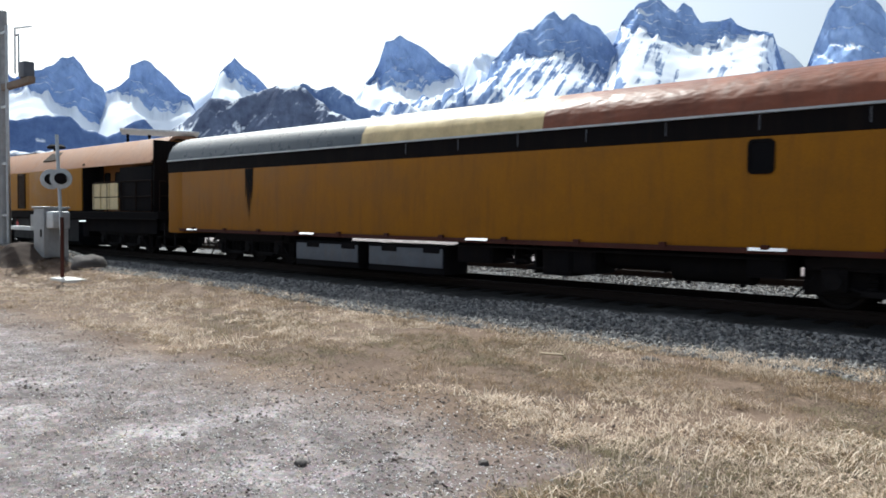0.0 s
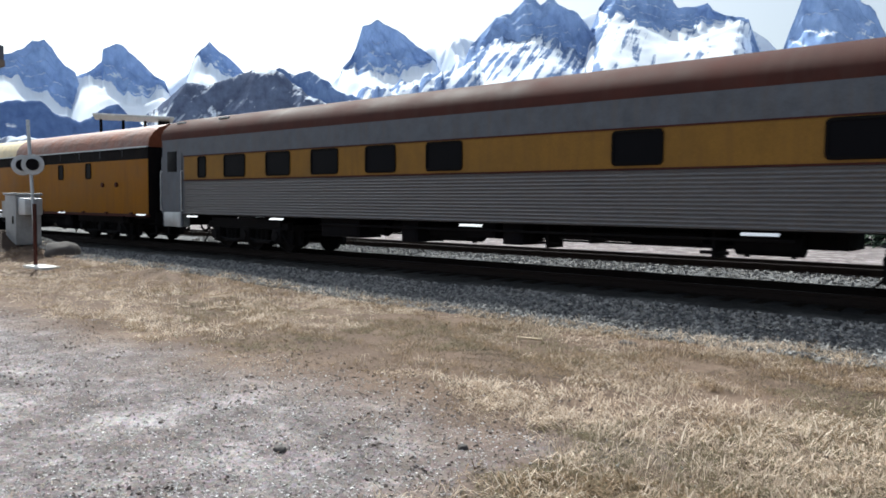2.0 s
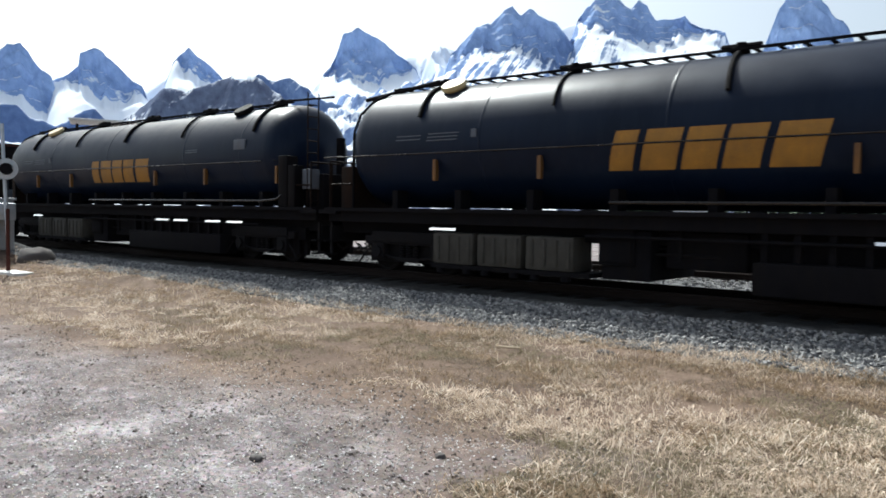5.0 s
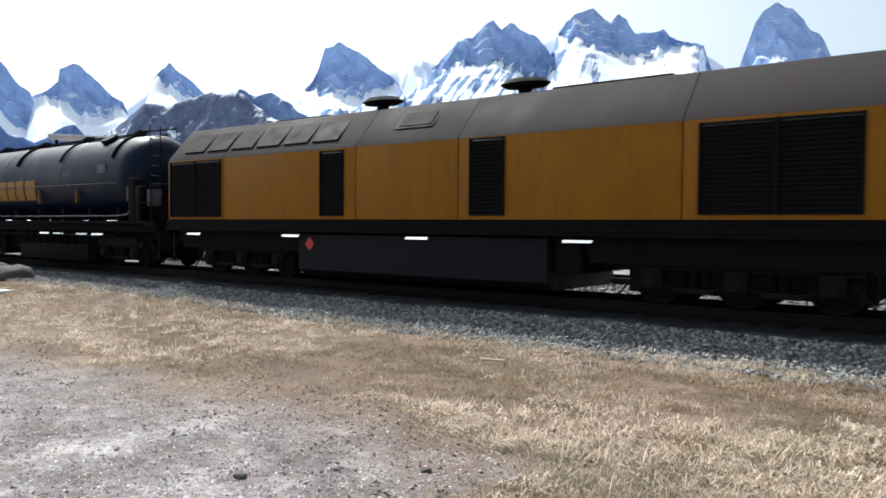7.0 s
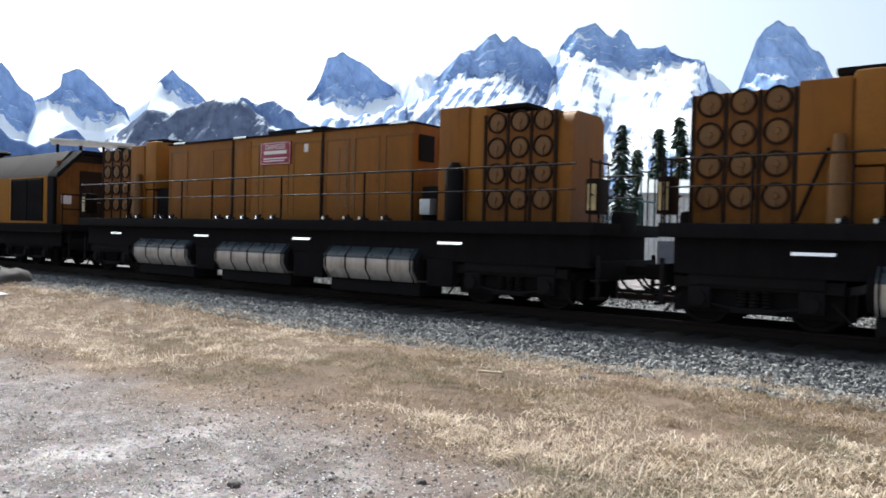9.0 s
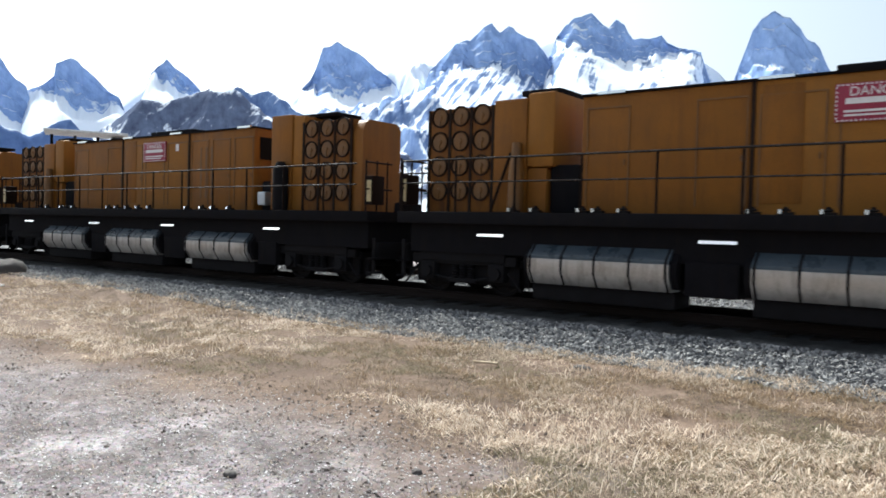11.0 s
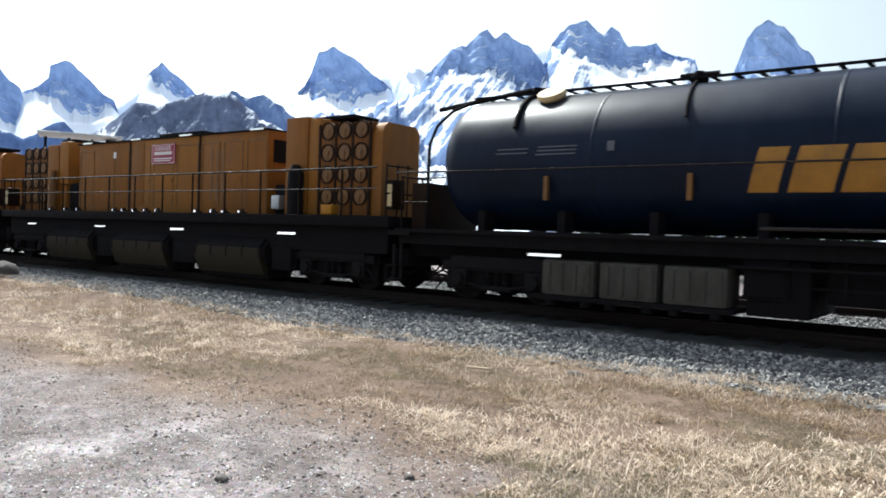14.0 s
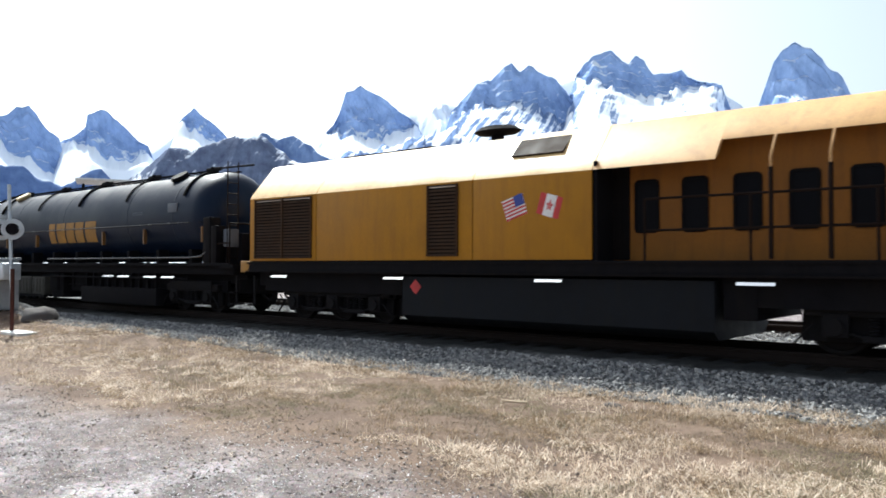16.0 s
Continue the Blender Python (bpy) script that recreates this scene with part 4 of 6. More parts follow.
def bogie_mesh(axles, pitch):
    """Cast side frames with axle boxes, springs, brake beams and a cross bolster."""
    bm = bmesh.new()
    half = pitch * (axles - 1) / 2
    for s in (-1, 1):
        y0, y1 = s * 1.0, s * 1.16
        a, b = min(y0, y1), max(y0, y1)
        box(bm, -half - 0.45, half + 0.45, a, b, 0.62, 0.82, 0.03)
        for i in range(axles):
            x = -half + i * pitch
            box(bm, x - 0.19, x + 0.19, a - 0.04, b + 0.04, 0.3, 0.66, 0.03)
            rod(bm, (x, s * 1.1, 0.46), (x, s * 1.26, 0.46), 0.13, 14)
            if i < axles - 1:
                m = x + pitch / 2
                for d in (-0.2, 0.0, 0.2):
                    for k in range(5):
                        lathe(bm, [(0.34 + 0.056 * k, 0.055), (0.365 + 0.056 * k, 0.085), (0.39 + 0.056 * k, 0.055)], "z", (m + d, s * 1.09, 0), 10)
                box(bm, m - 0.36, m + 0.36, a, b, 0.24, 0.34, 0.02)
                rod(bm, (x + 0.2, s * 1.13, 0.36), (m - 0.3, s * 1.13, 0.3), 0.03)
                rod(bm, (x + pitch - 0.2, s * 1.13, 0.36), (m + 0.3, s * 1.13, 0.3), 0.03)
        for e in (-1, 1):
            box(bm, e * (half + 0.5) - 0.06, e * (half + 0.5) + 0.06, min(s * 0.7, s * 0.82), max(s * 0.7, s * 0.82), 0.2, 0.62)
            rod(bm, (e * (half + 0.3), s * 1.2, 0.5), (e * (half + 0.62), s * 1.2, 0.14), 0.02)
    for s in (-1, 1):          # added plates fill the space behind the frames as one dark mass
        box(bm, -half - 0.42, half + 0.42, min(s * 0.9, s * 0.98), max(s * 0.9, s * 0.98), 0.22, 0.86, 0.02)
        box(bm, -half - 0.2, half + 0.2, min(s * 1.14, s * 1.2), max(s * 1.14, s * 1.2), 0.68, 0.92, 0.02)
    box(bm, -0.25, 0.25, -1.1, 1.1, 0.6, 0.92, 0.03)
    box(bm, -half - 0.5, -half - 0.36, -1.0, 1.0, 0.6, 0.75)
    box(bm, half + 0.36, half + 0.5, -1.0, 1.0, 0.6, 0.75)
    return bm


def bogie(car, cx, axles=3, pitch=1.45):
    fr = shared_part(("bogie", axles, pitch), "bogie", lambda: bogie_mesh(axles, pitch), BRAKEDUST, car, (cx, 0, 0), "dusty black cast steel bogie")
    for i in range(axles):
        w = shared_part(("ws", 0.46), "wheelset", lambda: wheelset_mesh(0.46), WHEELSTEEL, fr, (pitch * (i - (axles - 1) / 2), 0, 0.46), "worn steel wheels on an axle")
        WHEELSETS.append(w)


def coupler(car, x, s):
    bm = bmesh.new()
    box(bm, min(x, x + s * 0.5), max(x, x + s * 0.5), -0.08, 0.08, 0.72, 0.9, 0.02)
    box(bm, min(x + s * 0.42, x + s * 0.72), max(x + s * 0.42, x + s * 0.72), -0.16, 0.16, 0.66, 0.96, 0.05)
    for y in (-0.45, 0.3, 0.55):
        pts = [(x, y, 0.75), (x + s * 0.2, y, 0.5), (x + s * 0.45, y, 0.4), (x + s * 0.66, y, 0.52)]
        for p, q in zip(pts, pts[1:]):
            rod(bm, p, q, 0.025, 6)
    box(bm, x - 0.05, x + 0.05, -1.2, 1.2, 0.62, 1.0, 0.02)
    for y in (-1.25, 1.25):
        box(bm, x - 0.04, x + 0.04, y - 0.02, y + 0.02, 0.3, 1.1)
        box(bm, x - 0.05, x + s * 0.05 + 0.05, y - 0.2, y + 0.2, 0.3, 0.34)
        box(bm, x - 0.05, x + s * 0.05 + 0.05, y - 0.2, y + 0.2, 0.62, 0.66)
    part("coupler", bm, BRAKEDUST, car, "black knuckle coupler with air hoses")


MIRROR = mat("bright_reflector_sheet", (0.95, 0.95, 0.95), 0.08, 0.9, var=0.03, bump=0.0, fleck=0.02)


def reflectors(car, xs, z, y=-1.56, w=0.6):
    """Reflective sill strips as mirrors, tilted back so the sky makes their glint."""
    for x in xs:
        def build():
            bm = bmesh.new()
            box(bm, -w / 2, w / 2, -0.006, 0.006, -0.032, 0.032)
            bmesh.ops.transform(bm, verts=bm.verts, matrix=Matrix.Rotation(radians(-38), 4, "X"))
            return bm
        shared_part(("reflector", w), "reflector_plate", build, MIRROR, car, (x, y, z), "reflector strip built as a tilted mirror")


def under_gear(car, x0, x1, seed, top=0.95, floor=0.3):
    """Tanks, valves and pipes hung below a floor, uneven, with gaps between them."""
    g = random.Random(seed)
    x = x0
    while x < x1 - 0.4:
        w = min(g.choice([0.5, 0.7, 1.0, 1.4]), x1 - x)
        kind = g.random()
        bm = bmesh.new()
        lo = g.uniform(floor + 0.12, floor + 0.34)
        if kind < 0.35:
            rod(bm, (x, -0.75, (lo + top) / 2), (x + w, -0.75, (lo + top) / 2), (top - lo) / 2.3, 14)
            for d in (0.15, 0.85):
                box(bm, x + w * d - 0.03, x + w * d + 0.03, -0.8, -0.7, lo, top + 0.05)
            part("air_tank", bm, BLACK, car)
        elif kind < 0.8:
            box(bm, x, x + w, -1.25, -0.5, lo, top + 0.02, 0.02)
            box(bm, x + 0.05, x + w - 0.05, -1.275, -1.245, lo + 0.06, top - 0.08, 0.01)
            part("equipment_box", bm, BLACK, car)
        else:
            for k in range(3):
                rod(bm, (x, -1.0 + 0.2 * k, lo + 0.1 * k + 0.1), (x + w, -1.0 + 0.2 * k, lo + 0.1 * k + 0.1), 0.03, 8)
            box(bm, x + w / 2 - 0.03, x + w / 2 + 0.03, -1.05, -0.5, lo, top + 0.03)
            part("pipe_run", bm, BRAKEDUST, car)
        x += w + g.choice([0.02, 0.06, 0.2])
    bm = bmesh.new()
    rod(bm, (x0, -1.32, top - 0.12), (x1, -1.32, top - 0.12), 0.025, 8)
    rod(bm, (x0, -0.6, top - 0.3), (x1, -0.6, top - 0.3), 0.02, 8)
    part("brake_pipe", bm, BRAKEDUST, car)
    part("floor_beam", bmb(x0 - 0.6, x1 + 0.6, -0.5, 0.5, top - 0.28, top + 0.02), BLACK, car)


def roof_profile(w, z0, z1, n=12, power=2.3):
    """Rounded roof from side to side."""
    out = []
    for i in range(n + 1):
        t = math.pi * i / n
        c, s = math.cos(t), math.sin(t)
        out.append((-w * math.copysign(abs(c) ** (2 / power), c), z0 + (z1 - z0) * abs(s) ** (2 / power)))
    return out


def shell(bm, w, z0, z1, zt, x0, x1):
    prism(bm, [(w, z0), (-w, z0)] + roof_profile(w, z1, zt), x0, x1)
    return bm


def rounded(x0, x1, z0, z1, r, n=4):
    """Corner points of a rounded rectangle in x and z."""
    out = []
    for cx, cz, a0 in ((x1 - r, z1 - r, 0), (x0 + r, z1 - r, 90), (x0 + r, z0 + r, 180), (x1 - r, z0 + r, 270)):
        for i in range(n + 1):
            a = radians(a0 + 90 * i / n)
            out.append((cx + r * math.cos(a), cz + r * math.sin(a)))
    return out


def framed_window(car, x0, x1, z0, z1, y=-1.5, r=0.09):
    """A pane in a rounded rubber frame that stands proud of the side."""
    s = -1 if y < 0 else 1
    outer, inner = rounded(x0 - 0.015, x1 + 0.015, z0 - 0.015, z1 + 0.015, r), rounded(x0 + 0.03, x1 - 0.03, z0 + 0.03, z1 - 0.03, r * 0.75)
    bm = bmesh.new()
    rings = [[bm.verts.new((x, y + s * d, z)) for x, z in pts] for pts, d in ((outer, 0.0), (outer, 0.022), (inner, 0.026), (inner, 0.002))]
    for p, q in zip(rings, rings[1:]):
        for i in range(len(p)):
            j = (i + 1) % len(p)
            bm.faces.new((p[i], p[j], q[j], q[i]))
    w = part("window", bm, RUBBER, car, "dark tinted window in a rounded rubber frame")
    bm = bmesh.new()
    bm.faces.new([bm.verts.new((x, y + s * 0.006, z)) for x, z in inner])
    bmesh.ops.solidify(bm, geom=bm.faces[:], thickness=0.004)
    part("pane", bm, GLASS, w)
    return w


# ---- tool car ----
FANPAINT = mat("scorched_yellow_paint", (0.17, 0.074, 0.013), 0.6, dirt=(0.08, 0.04, 0.02), dirt_amt=0.6)


def tool_car():
    c = thing("tool_car", "yellow windowless rail car with a patched, rusty round roof", "rail car", "train")
    Ln = 25.5
    part("body", shell(bmesh.new(), 1.47, 0.92, 2.8, 3.4, 0.05, Ln - 0.05), BLACK, c)
    bounds = [0.9, Ln - 0.03]
    for s in (-1, 1):
        for a, b in zip(bounds, bounds[1:]):
            part("side_panel", bmb(a + 0.006, b - 0.006, min(s * 1.47, s * 1.5), max(s * 1.47, s * 1.5), 0.95, 2.735, bevel=0.005), YELLOW, c)
        part("band", bmb(0.02, Ln - 0.02, min(s * 1.47, s * 1.505), max(s * 1.47, s * 1.505), 2.74, 3.1), BAND, c, "dark brown letter band")
        bm = bmesh.new()
        box(bm, 0.02, Ln, min(s * 1.49, s * 1.56), max(s * 1.49, s * 1.56), 3.1, 3.14)
        part("gutter", bm, GALV if s < 0 else BAND, c, "pale rain gutter")
        bm = bmesh.new()
        box(bm, 0.8, Ln, min(s * 1.45, s * 1.54), max(s * 1.45, s * 1.54), 0.86, 0.95)
        for i in range(14):
            x = 1.6 + i * 1.75
            box(bm, x, x + 0.12, min(s * 1.5, s * 1.57), max(s * 1.5, s * 1.57), 0.9, 1.0)
        part("sill", bm, RUST, c, "rusty side sill with hooks")
    for a, b, m, lab in ((0.0, 9.45, STEELROOF, "dull blue-grey roof section"), (9.45, 14.8, CREAM, "cream painted roof patch"), (14.8, Ln, RUSTDENT, "rusty dented roof section")):
        part("roof", prism(bmesh.new(), roof_profile(1.5, 3.12, 3.98), a, b), m, c, lab)
    for i in range(9):
        shared_part("stile", "band_stile", lambda: bmb(0, 0.018, -1.515, -1.5, 2.84, 3.08), GREYPAINT, c, (11.0 + i * 1.6, 0, 0))
    # end posts; the right one has its shade put into a dark colour
    for x in (0.0, Ln - 0.9):
        part("end_post", bmb(x, x + 0.9, -1.49, 1.49, 0.8, 3.08, bevel=0.04), BAND if x else YELLOW, c, "car end darkened for its shade" if x else "")
    bm = bmesh.new()
    g = random.Random(8)
    for k in range(9):          # ragged runs of soot, longest in the middle
        x = 4.46 + k * 0.045
        low = 1.2 + 0.13 * abs(k - 4) + g.uniform(0, 0.3)
        run = [(x, 2.73), (x + 0.05, 2.73), (x + 0.04, low + 0.3), (x + 0.025, low), (x + 0.008, low + 0.25)]
        bm.faces.new([bm.verts.new((u, -1.5045 - 0.0002 * k, w)) for u, w in run])
    part("stain", bm, BAND, c, "black soot streak down the side")
    for x in (19.05, 21.3):
        framed_window(c, x - 0.2, x + 0.2, 2.15, 2.68)
    for x in (22.0, 23.0):
        bm = bmesh.new()
        rod(bm, (x + 0.4, -1.5, 1.92), (x + 0.4, -1.56, 1.92), 0.08, 12)
        part("filler_cap", bm, RUST, c)
    for a, b in ((6.75, 9.3), (9.65, 12.15)):
        bx = part("battery_box", bmb(a, b, -1.4, -0.6, 0.1, 0.75, bevel=0.02), BLACK, c)
        part("box_front", bmb(a + 0.04, b - 0.04, -1.425, -1.395, 0.25, 0.68, bevel=0.01), GREYPAINT, bx, "grimy grey box front")
        for d in (0.2, 0.75):
            part("latch", bmb(a + d * (b - a), a + d * (b - a) + 0.5, -1.44, -1.42, 0.58, 0.72), BLACK, bx)
    under_gear(c, 12.4, 19.4, 5, 0.9, 0.12)
    bogie(c, 4.2)
    bogie(c, 21.55)
    reflectors(c, [1.6, 7.4, 13.2, 19.2, 25.1], 0.93)
    coupler(c, 0, -1)
    coupler(c, Ln, 1)
    return c


# ---- coach ----
def coach():
    c = thing("passenger_coach", "old stainless coach with fluted sides, yellow band and rusty roof", "rail car", "train")
    Ln = 25.2
    part("body", shell(bmesh.new(), 1.44, 0.98, 3.2, 3.85, 0.1, Ln - 0.1), BLACK, c)
    for s in (-1, 1):
        def sb(a, b, z0, z1, out=1.5, inn=1.44):
            return bmb(a, b, min(s * inn, s * out), max(s * inn, s * out), z0, z1)
        bm = sb(1.35, Ln - 0.2, 1.0, 2.0, 1.475)
        fl = part("lower_side", bm, STAINLESS, c, "fluted stainless steel lower side")
        n = 14
        for i in range(n):
            z = 1.03 + i * 0.94 / (n - 1)
            shared_part(("flute", s), "flute", lambda: prism(bmesh.new(), [(s * 1.47, -0.026), (s * 1.495, -0.02), (s * 1.507, 0), (s * 1.495, 0.02), (s * 1.47, 0.026)], 1.35, Ln - 0.2), STAINLESS, fl, (0, 0, z))
        part("window_band", sb(1.35, Ln - 0.2, 2.03, 2.72), COACHYELLOW, c, "dull yellow window band")
        bm = sb(1.3, Ln - 0.2, 1.995, 2.03, 1.515)
        box(bm, 1.3, Ln - 0.2, min(s * 1.46, s * 1.512), max(s * 1.46, s * 1.512), 2.72, 2.75)
        part("moulding", bm, RUST, c, "brown moulding strips")
        part("letter_board", sb(0.1, Ln - 0.2, 2.75, 3.26), GREYPAINT, c, "grey letter board")
        part("corner_post", bmb(Ln - 0.2, Ln, min(s * 1.3, s * 1.49), max(s * 1.3, s * 1.49), 0.85, 3.24, bevel=0.03), BAND, c)
        part("vestibule_side", sb(0.0, 1.35, 1.0, 2.75, 1.485), GREYPAINT, c)
        d = part("vestibule_door", sb(0.12, 1.22, 0.62, 2.85, 1.51, 1.46), GREYPAINT, c, "grey vestibule door")
        part("door_window", bmb(0.42, 0.95, min(s * 1.505, s * 1.525), max(s * 1.505, s * 1.525), 2.28, 2.9, bevel=0.005), GLASS, d)
        part("trap_step", bmb(0.2, 1.15, min(s * 1.2, s * 1.53), max(s * 1.2, s * 1.53), 0.6, 1.05, bevel=0.02), GALV, d, "pale folding step cover")
        for x in (0.08, 1.27):
            bm = bmesh.new()
            rod(bm, (x, s * 1.56, 1.1), (x, s * 1.56, 2.3), 0.018)
            for z in (1.1, 2.3):
                rod(bm, (x, s * 1.5, z), (x, s * 1.56, z), 0.018)
            part("grab_rail", bm, GALV, c)
    part("roof", prism(bmesh.new(), roof_profile(1.5, 3.26, 4.02, 16), 0.02, Ln - 0.02), RUST, c, "dull rust-brown roof")
    for x in (0.45, 2.75, 22.9):
        for s in (-1, 1):
            fr = bmesh.new()
            for a in ((x, x + 0.45, 3.5, 3.53), (x, x + 0.45, 3.8, 3.83), (x, x + 0.03, 3.5, 3.83), (x + 0.42, x + 0.45, 3.5, 3.83)):
                yo = 1.42 if a[3] < 3.6 else 1.2
                box(fr, a[0], a[1], min(s * (yo - 0.1), s * yo), max(s * (yo - 0.1), s * yo), a[2], a[3])
            part("roof_hatch", fr, GALV, c, "pale hatch frame on the roof edge")
    for a, b in ((2.12, 2.53), (3.47, 4.47), (5.43, 6.44), (7.3, 8.3), (9.28, 10.25), (11.2, 12.2), (15.7, 16.66), (19.25, 20.22), (22.83, 23.83)):
        framed_window(c, a, b, 2.09, 2.69)
        framed_window(c, a, b, 2.09, 2.69, 1.515)
    # end with gangway
    for x, s in ((Ln, 1), (0.0, -1)):
        x0, x1 = (x - 0.02, x + 0.04) if s > 0 else (x - 0.04, x + 0.02)
        part("end_wall", shell(bmesh.new(), 1.4, 0.85, 3.0, 3.9, x0, x1), BAND, c, "dark end wall")
        bm = bmesh.new()
        for y in (-0.5, 0.5):
            box(bm, min(x, x + s * 0.5), max(x, x + s * 0.5), y - 0.07, y + 0.07, 0.9, 3.1, 0.02)
        box(bm, min(x, x + s * 0.5), max(x, x + s * 0.5), -0.57, 0.57, 3.1, 3.25, 0.02)
        part("gangway", bm, RUBBER, c)
        dr = part("end_door", bmb(min(x, x + s * 0.08), max(x, x + s * 0.08), -0.42, 0.42, 0.95, 3.05), GREYPAINT, c)
        part("door_window", bmb(min(x, x + s * 0.1), max(x, x + s * 0.1), -0.22, 0.22, 2.05, 2.75), GLASS, dr)
        part("end_box", bmb(min(x, x + s * 0.1), max(x, x + s * 0.1), -1.3, -0.72, 1.2, 1.85, bevel=0.02), GALV, c)
    under_gear(c, 7.4, 18.8, 9, 0.95, 0.35)
    bogie(c, 4.0)
    bogie(c, 21.95)
    reflectors(c, [1.87, 5.95, 12.5, 18.35, 23.9], 0.93)
    coupler(c, 0, -1)
    coupler(c, Ln, 1)
    return c


# ---- water tank car ----
TOTE = mat("grimy_pale_plastic", (0.065, 0.06, 0.052), 0.65, spec=0.12, dirt=(0.03, 0.026, 0.02), dirt_amt=0.7, streak=(5.0, 5.0, 1.2))


def tank_car(o=0.0, letters=0.0, head=0.0):
    """o shifts the small side fittings, letters the lettering, head the near dished end."""
    c = thing("water_tank_car", "dark blue round tank car with gold lettering on black frame", "rail car", "train")
    Ln, r, cz = 16.1, 1.38, 2.86
    bm = bmesh.new()
    rings = [(-0.98 + head, 0.05), (-0.97 + head, 0.5)]          # dished left head, rounder right head
    for i in range(9):
        t = i / 8 * math.pi / 2
        rings.append((-0.38 + head - 0.55 * math.cos(t), r - 0.55 + 0.55 * math.sin(t)))
    rings += [(4, r), (8, r), (12, r)]
    for i in range(9):
        t = i / 8 * math.pi / 2
        rings.append((15.2 + 0.8 * math.sin(t), r - 0.8 + 0.8 * math.cos(t)))
    rings += [(16.08, 0.3), (16.1, 0.03)]
    lathe(bm, rings, "x", (0, 0, cz), 48)
    part("tank", bm, NAVY, c, "glossy dark blue tank shell")
    for x in (3.0, 7.0, 11.5, 14.2):
        shared_part("weld", "weld_band", lambda: lathe(bmesh.new(), [(-0.03, r), (-0.02, r + 0.006), (0.02, r + 0.006), (0.03, r)], "x", (0, 0, cz), 48), NAVY, c, (x, 0, 0))
    # frame
    part("frame", bmb(-1.5, Ln + 1.2, -1.35, 1.35, 1.12, 1.4, bevel=0.02), BLACK, c, "black underframe")
    for s in (-1, 1):
        part("deck_edge", bmb(-1.5, Ln + 1.2, min(s * 1.3, s * 1.5), max(s * 1.3, s * 1.5), 1.37, 1.45), BLACK, c)
        for i in range(9):
            shared_part(("saddle", s), "saddle", lambda: bmb(0, 0.16, min(s * 0.9, s * 1.25), max(s * 0.9, s * 1.25), 1.4, 1.85), BLACK, c, (0.5 + i * 1.8, 0, 0))
    part("centre_sill", bmb(-1.5, Ln + 1.2, -0.9, 0.9, 0.85, 1.14), BLACK, c)
    # straps and hoses hanging over the shell
    for x in (1.13, 4.5, 7.8, 11.06, 14.5):
        bm = bmesh.new()
        k = 0.05 if x in (1.13, 7.8, 14.5) else 0.028
        rings = []
        for i in range(10):
            a0 = radians(92 + i * 7)
            rings.append([bm.verts.new((x + 0.02 * i + k * math.cos(v * 1.0472), (r + 0.03 + k * math.sin(v * 1.0472)) * math.cos(a0), cz + (r + 0.03 + k * math.sin(v * 1.0472)) * math.sin(a0))) for v in range(6)])
        for q, w in zip(rings, rings[1:]):
            for v in range(6):
                bm.faces.new((q[v], q[(v + 1) % 6], w[(v + 1) % 6], w[v]))
        bm.faces.new(rings[0])
        bm.faces.new(rings[-1][::-1])
        bmesh.ops.recalc_face_normals(bm, faces=bm.faces)
        part("hose", bm, RUBBER, c, "black hose hanging over the tank")
        bm = bmesh.new()
        rod(bm, (x, -0.15, cz + r - 0.05), (x, -0.15, cz + r + 0.12), 0.16, 12)
        rod(bm, (x - 0.35, -0.15, cz + r + 0.14), (x + 0.35, -0.15, cz + r + 0.14), 0.05, 8)
        rod(bm, (x, -0.15, cz + r + 0.12), (x, -0.15, cz + r + 0.2), 0.09, 10)
        part("valve", bm, BLACK, c, "black valve on the tank top")
    bm = bmesh.new()
    for y in (-0.35, 0.35):
        box(bm, -0.3, Ln - 0.9, y - 0.04, y + 0.04, cz + r + 0.03, cz + r + 0.07)
    for i in range(36):
        x = -0.2 + i * 0.41
        box(bm, x, x + 0.08, -0.35, 0.35, cz + r + 0.05, cz + r + 0.075)
    part("walkway", bm, BLACK, c, "thin steel roof walkway")
    rod_bm = rod(bmesh.new(), (-1.25, -0.35, cz + r - 0.12), (1.1, -0.35, cz + r + 0.12), 0.05, 8)
    part("filler_pipe", rod_bm, BLACK, c)
    rod_bm = rod(bmesh.new(), (Ln - 1.0, -0.35, cz + r + 0.1), (Ln + 0.7, -0.35, cz + r + 0.06), 0.03, 8)
    part("filler_pipe", rod_bm, BLACK, c)
    bm = bmesh.new()
    pts = [(-0.2, -0.6, cz + 1.3), (-0.55, -0.8, cz + 1.12), (-0.85, -0.95, cz + 0.8), (-1.0, -1.0, cz + 0.4), (-1.02, -1.0, cz - 0.4), (-1.02, -1.0, 1.45)]
    for p, q in zip(pts, pts[1:]):
        rod(bm, p, q, 0.035, 8)
    part("down_pipe", bm, BLACK, c, "black pipe bent round the tank head")
    for x in (1.75, 13.4):
        bm = bmesh.new()
        lathe(bm, [(-0.04, 0.01), (-0.04, 0.26), (0.02, 0.3), (0.1, 0.28)], "z", (x, -0.62, cz + r - 0.1), 20)
        bmesh.ops.rotate(bm, verts=bm.verts, cent=(x, -0.62, cz + r - 0.1), matrix=Matrix.Rotation(radians(32), 3, "X"))
        part("hatch", bm, CREAM if x < 5 else BAND, c, "round tank hatch")
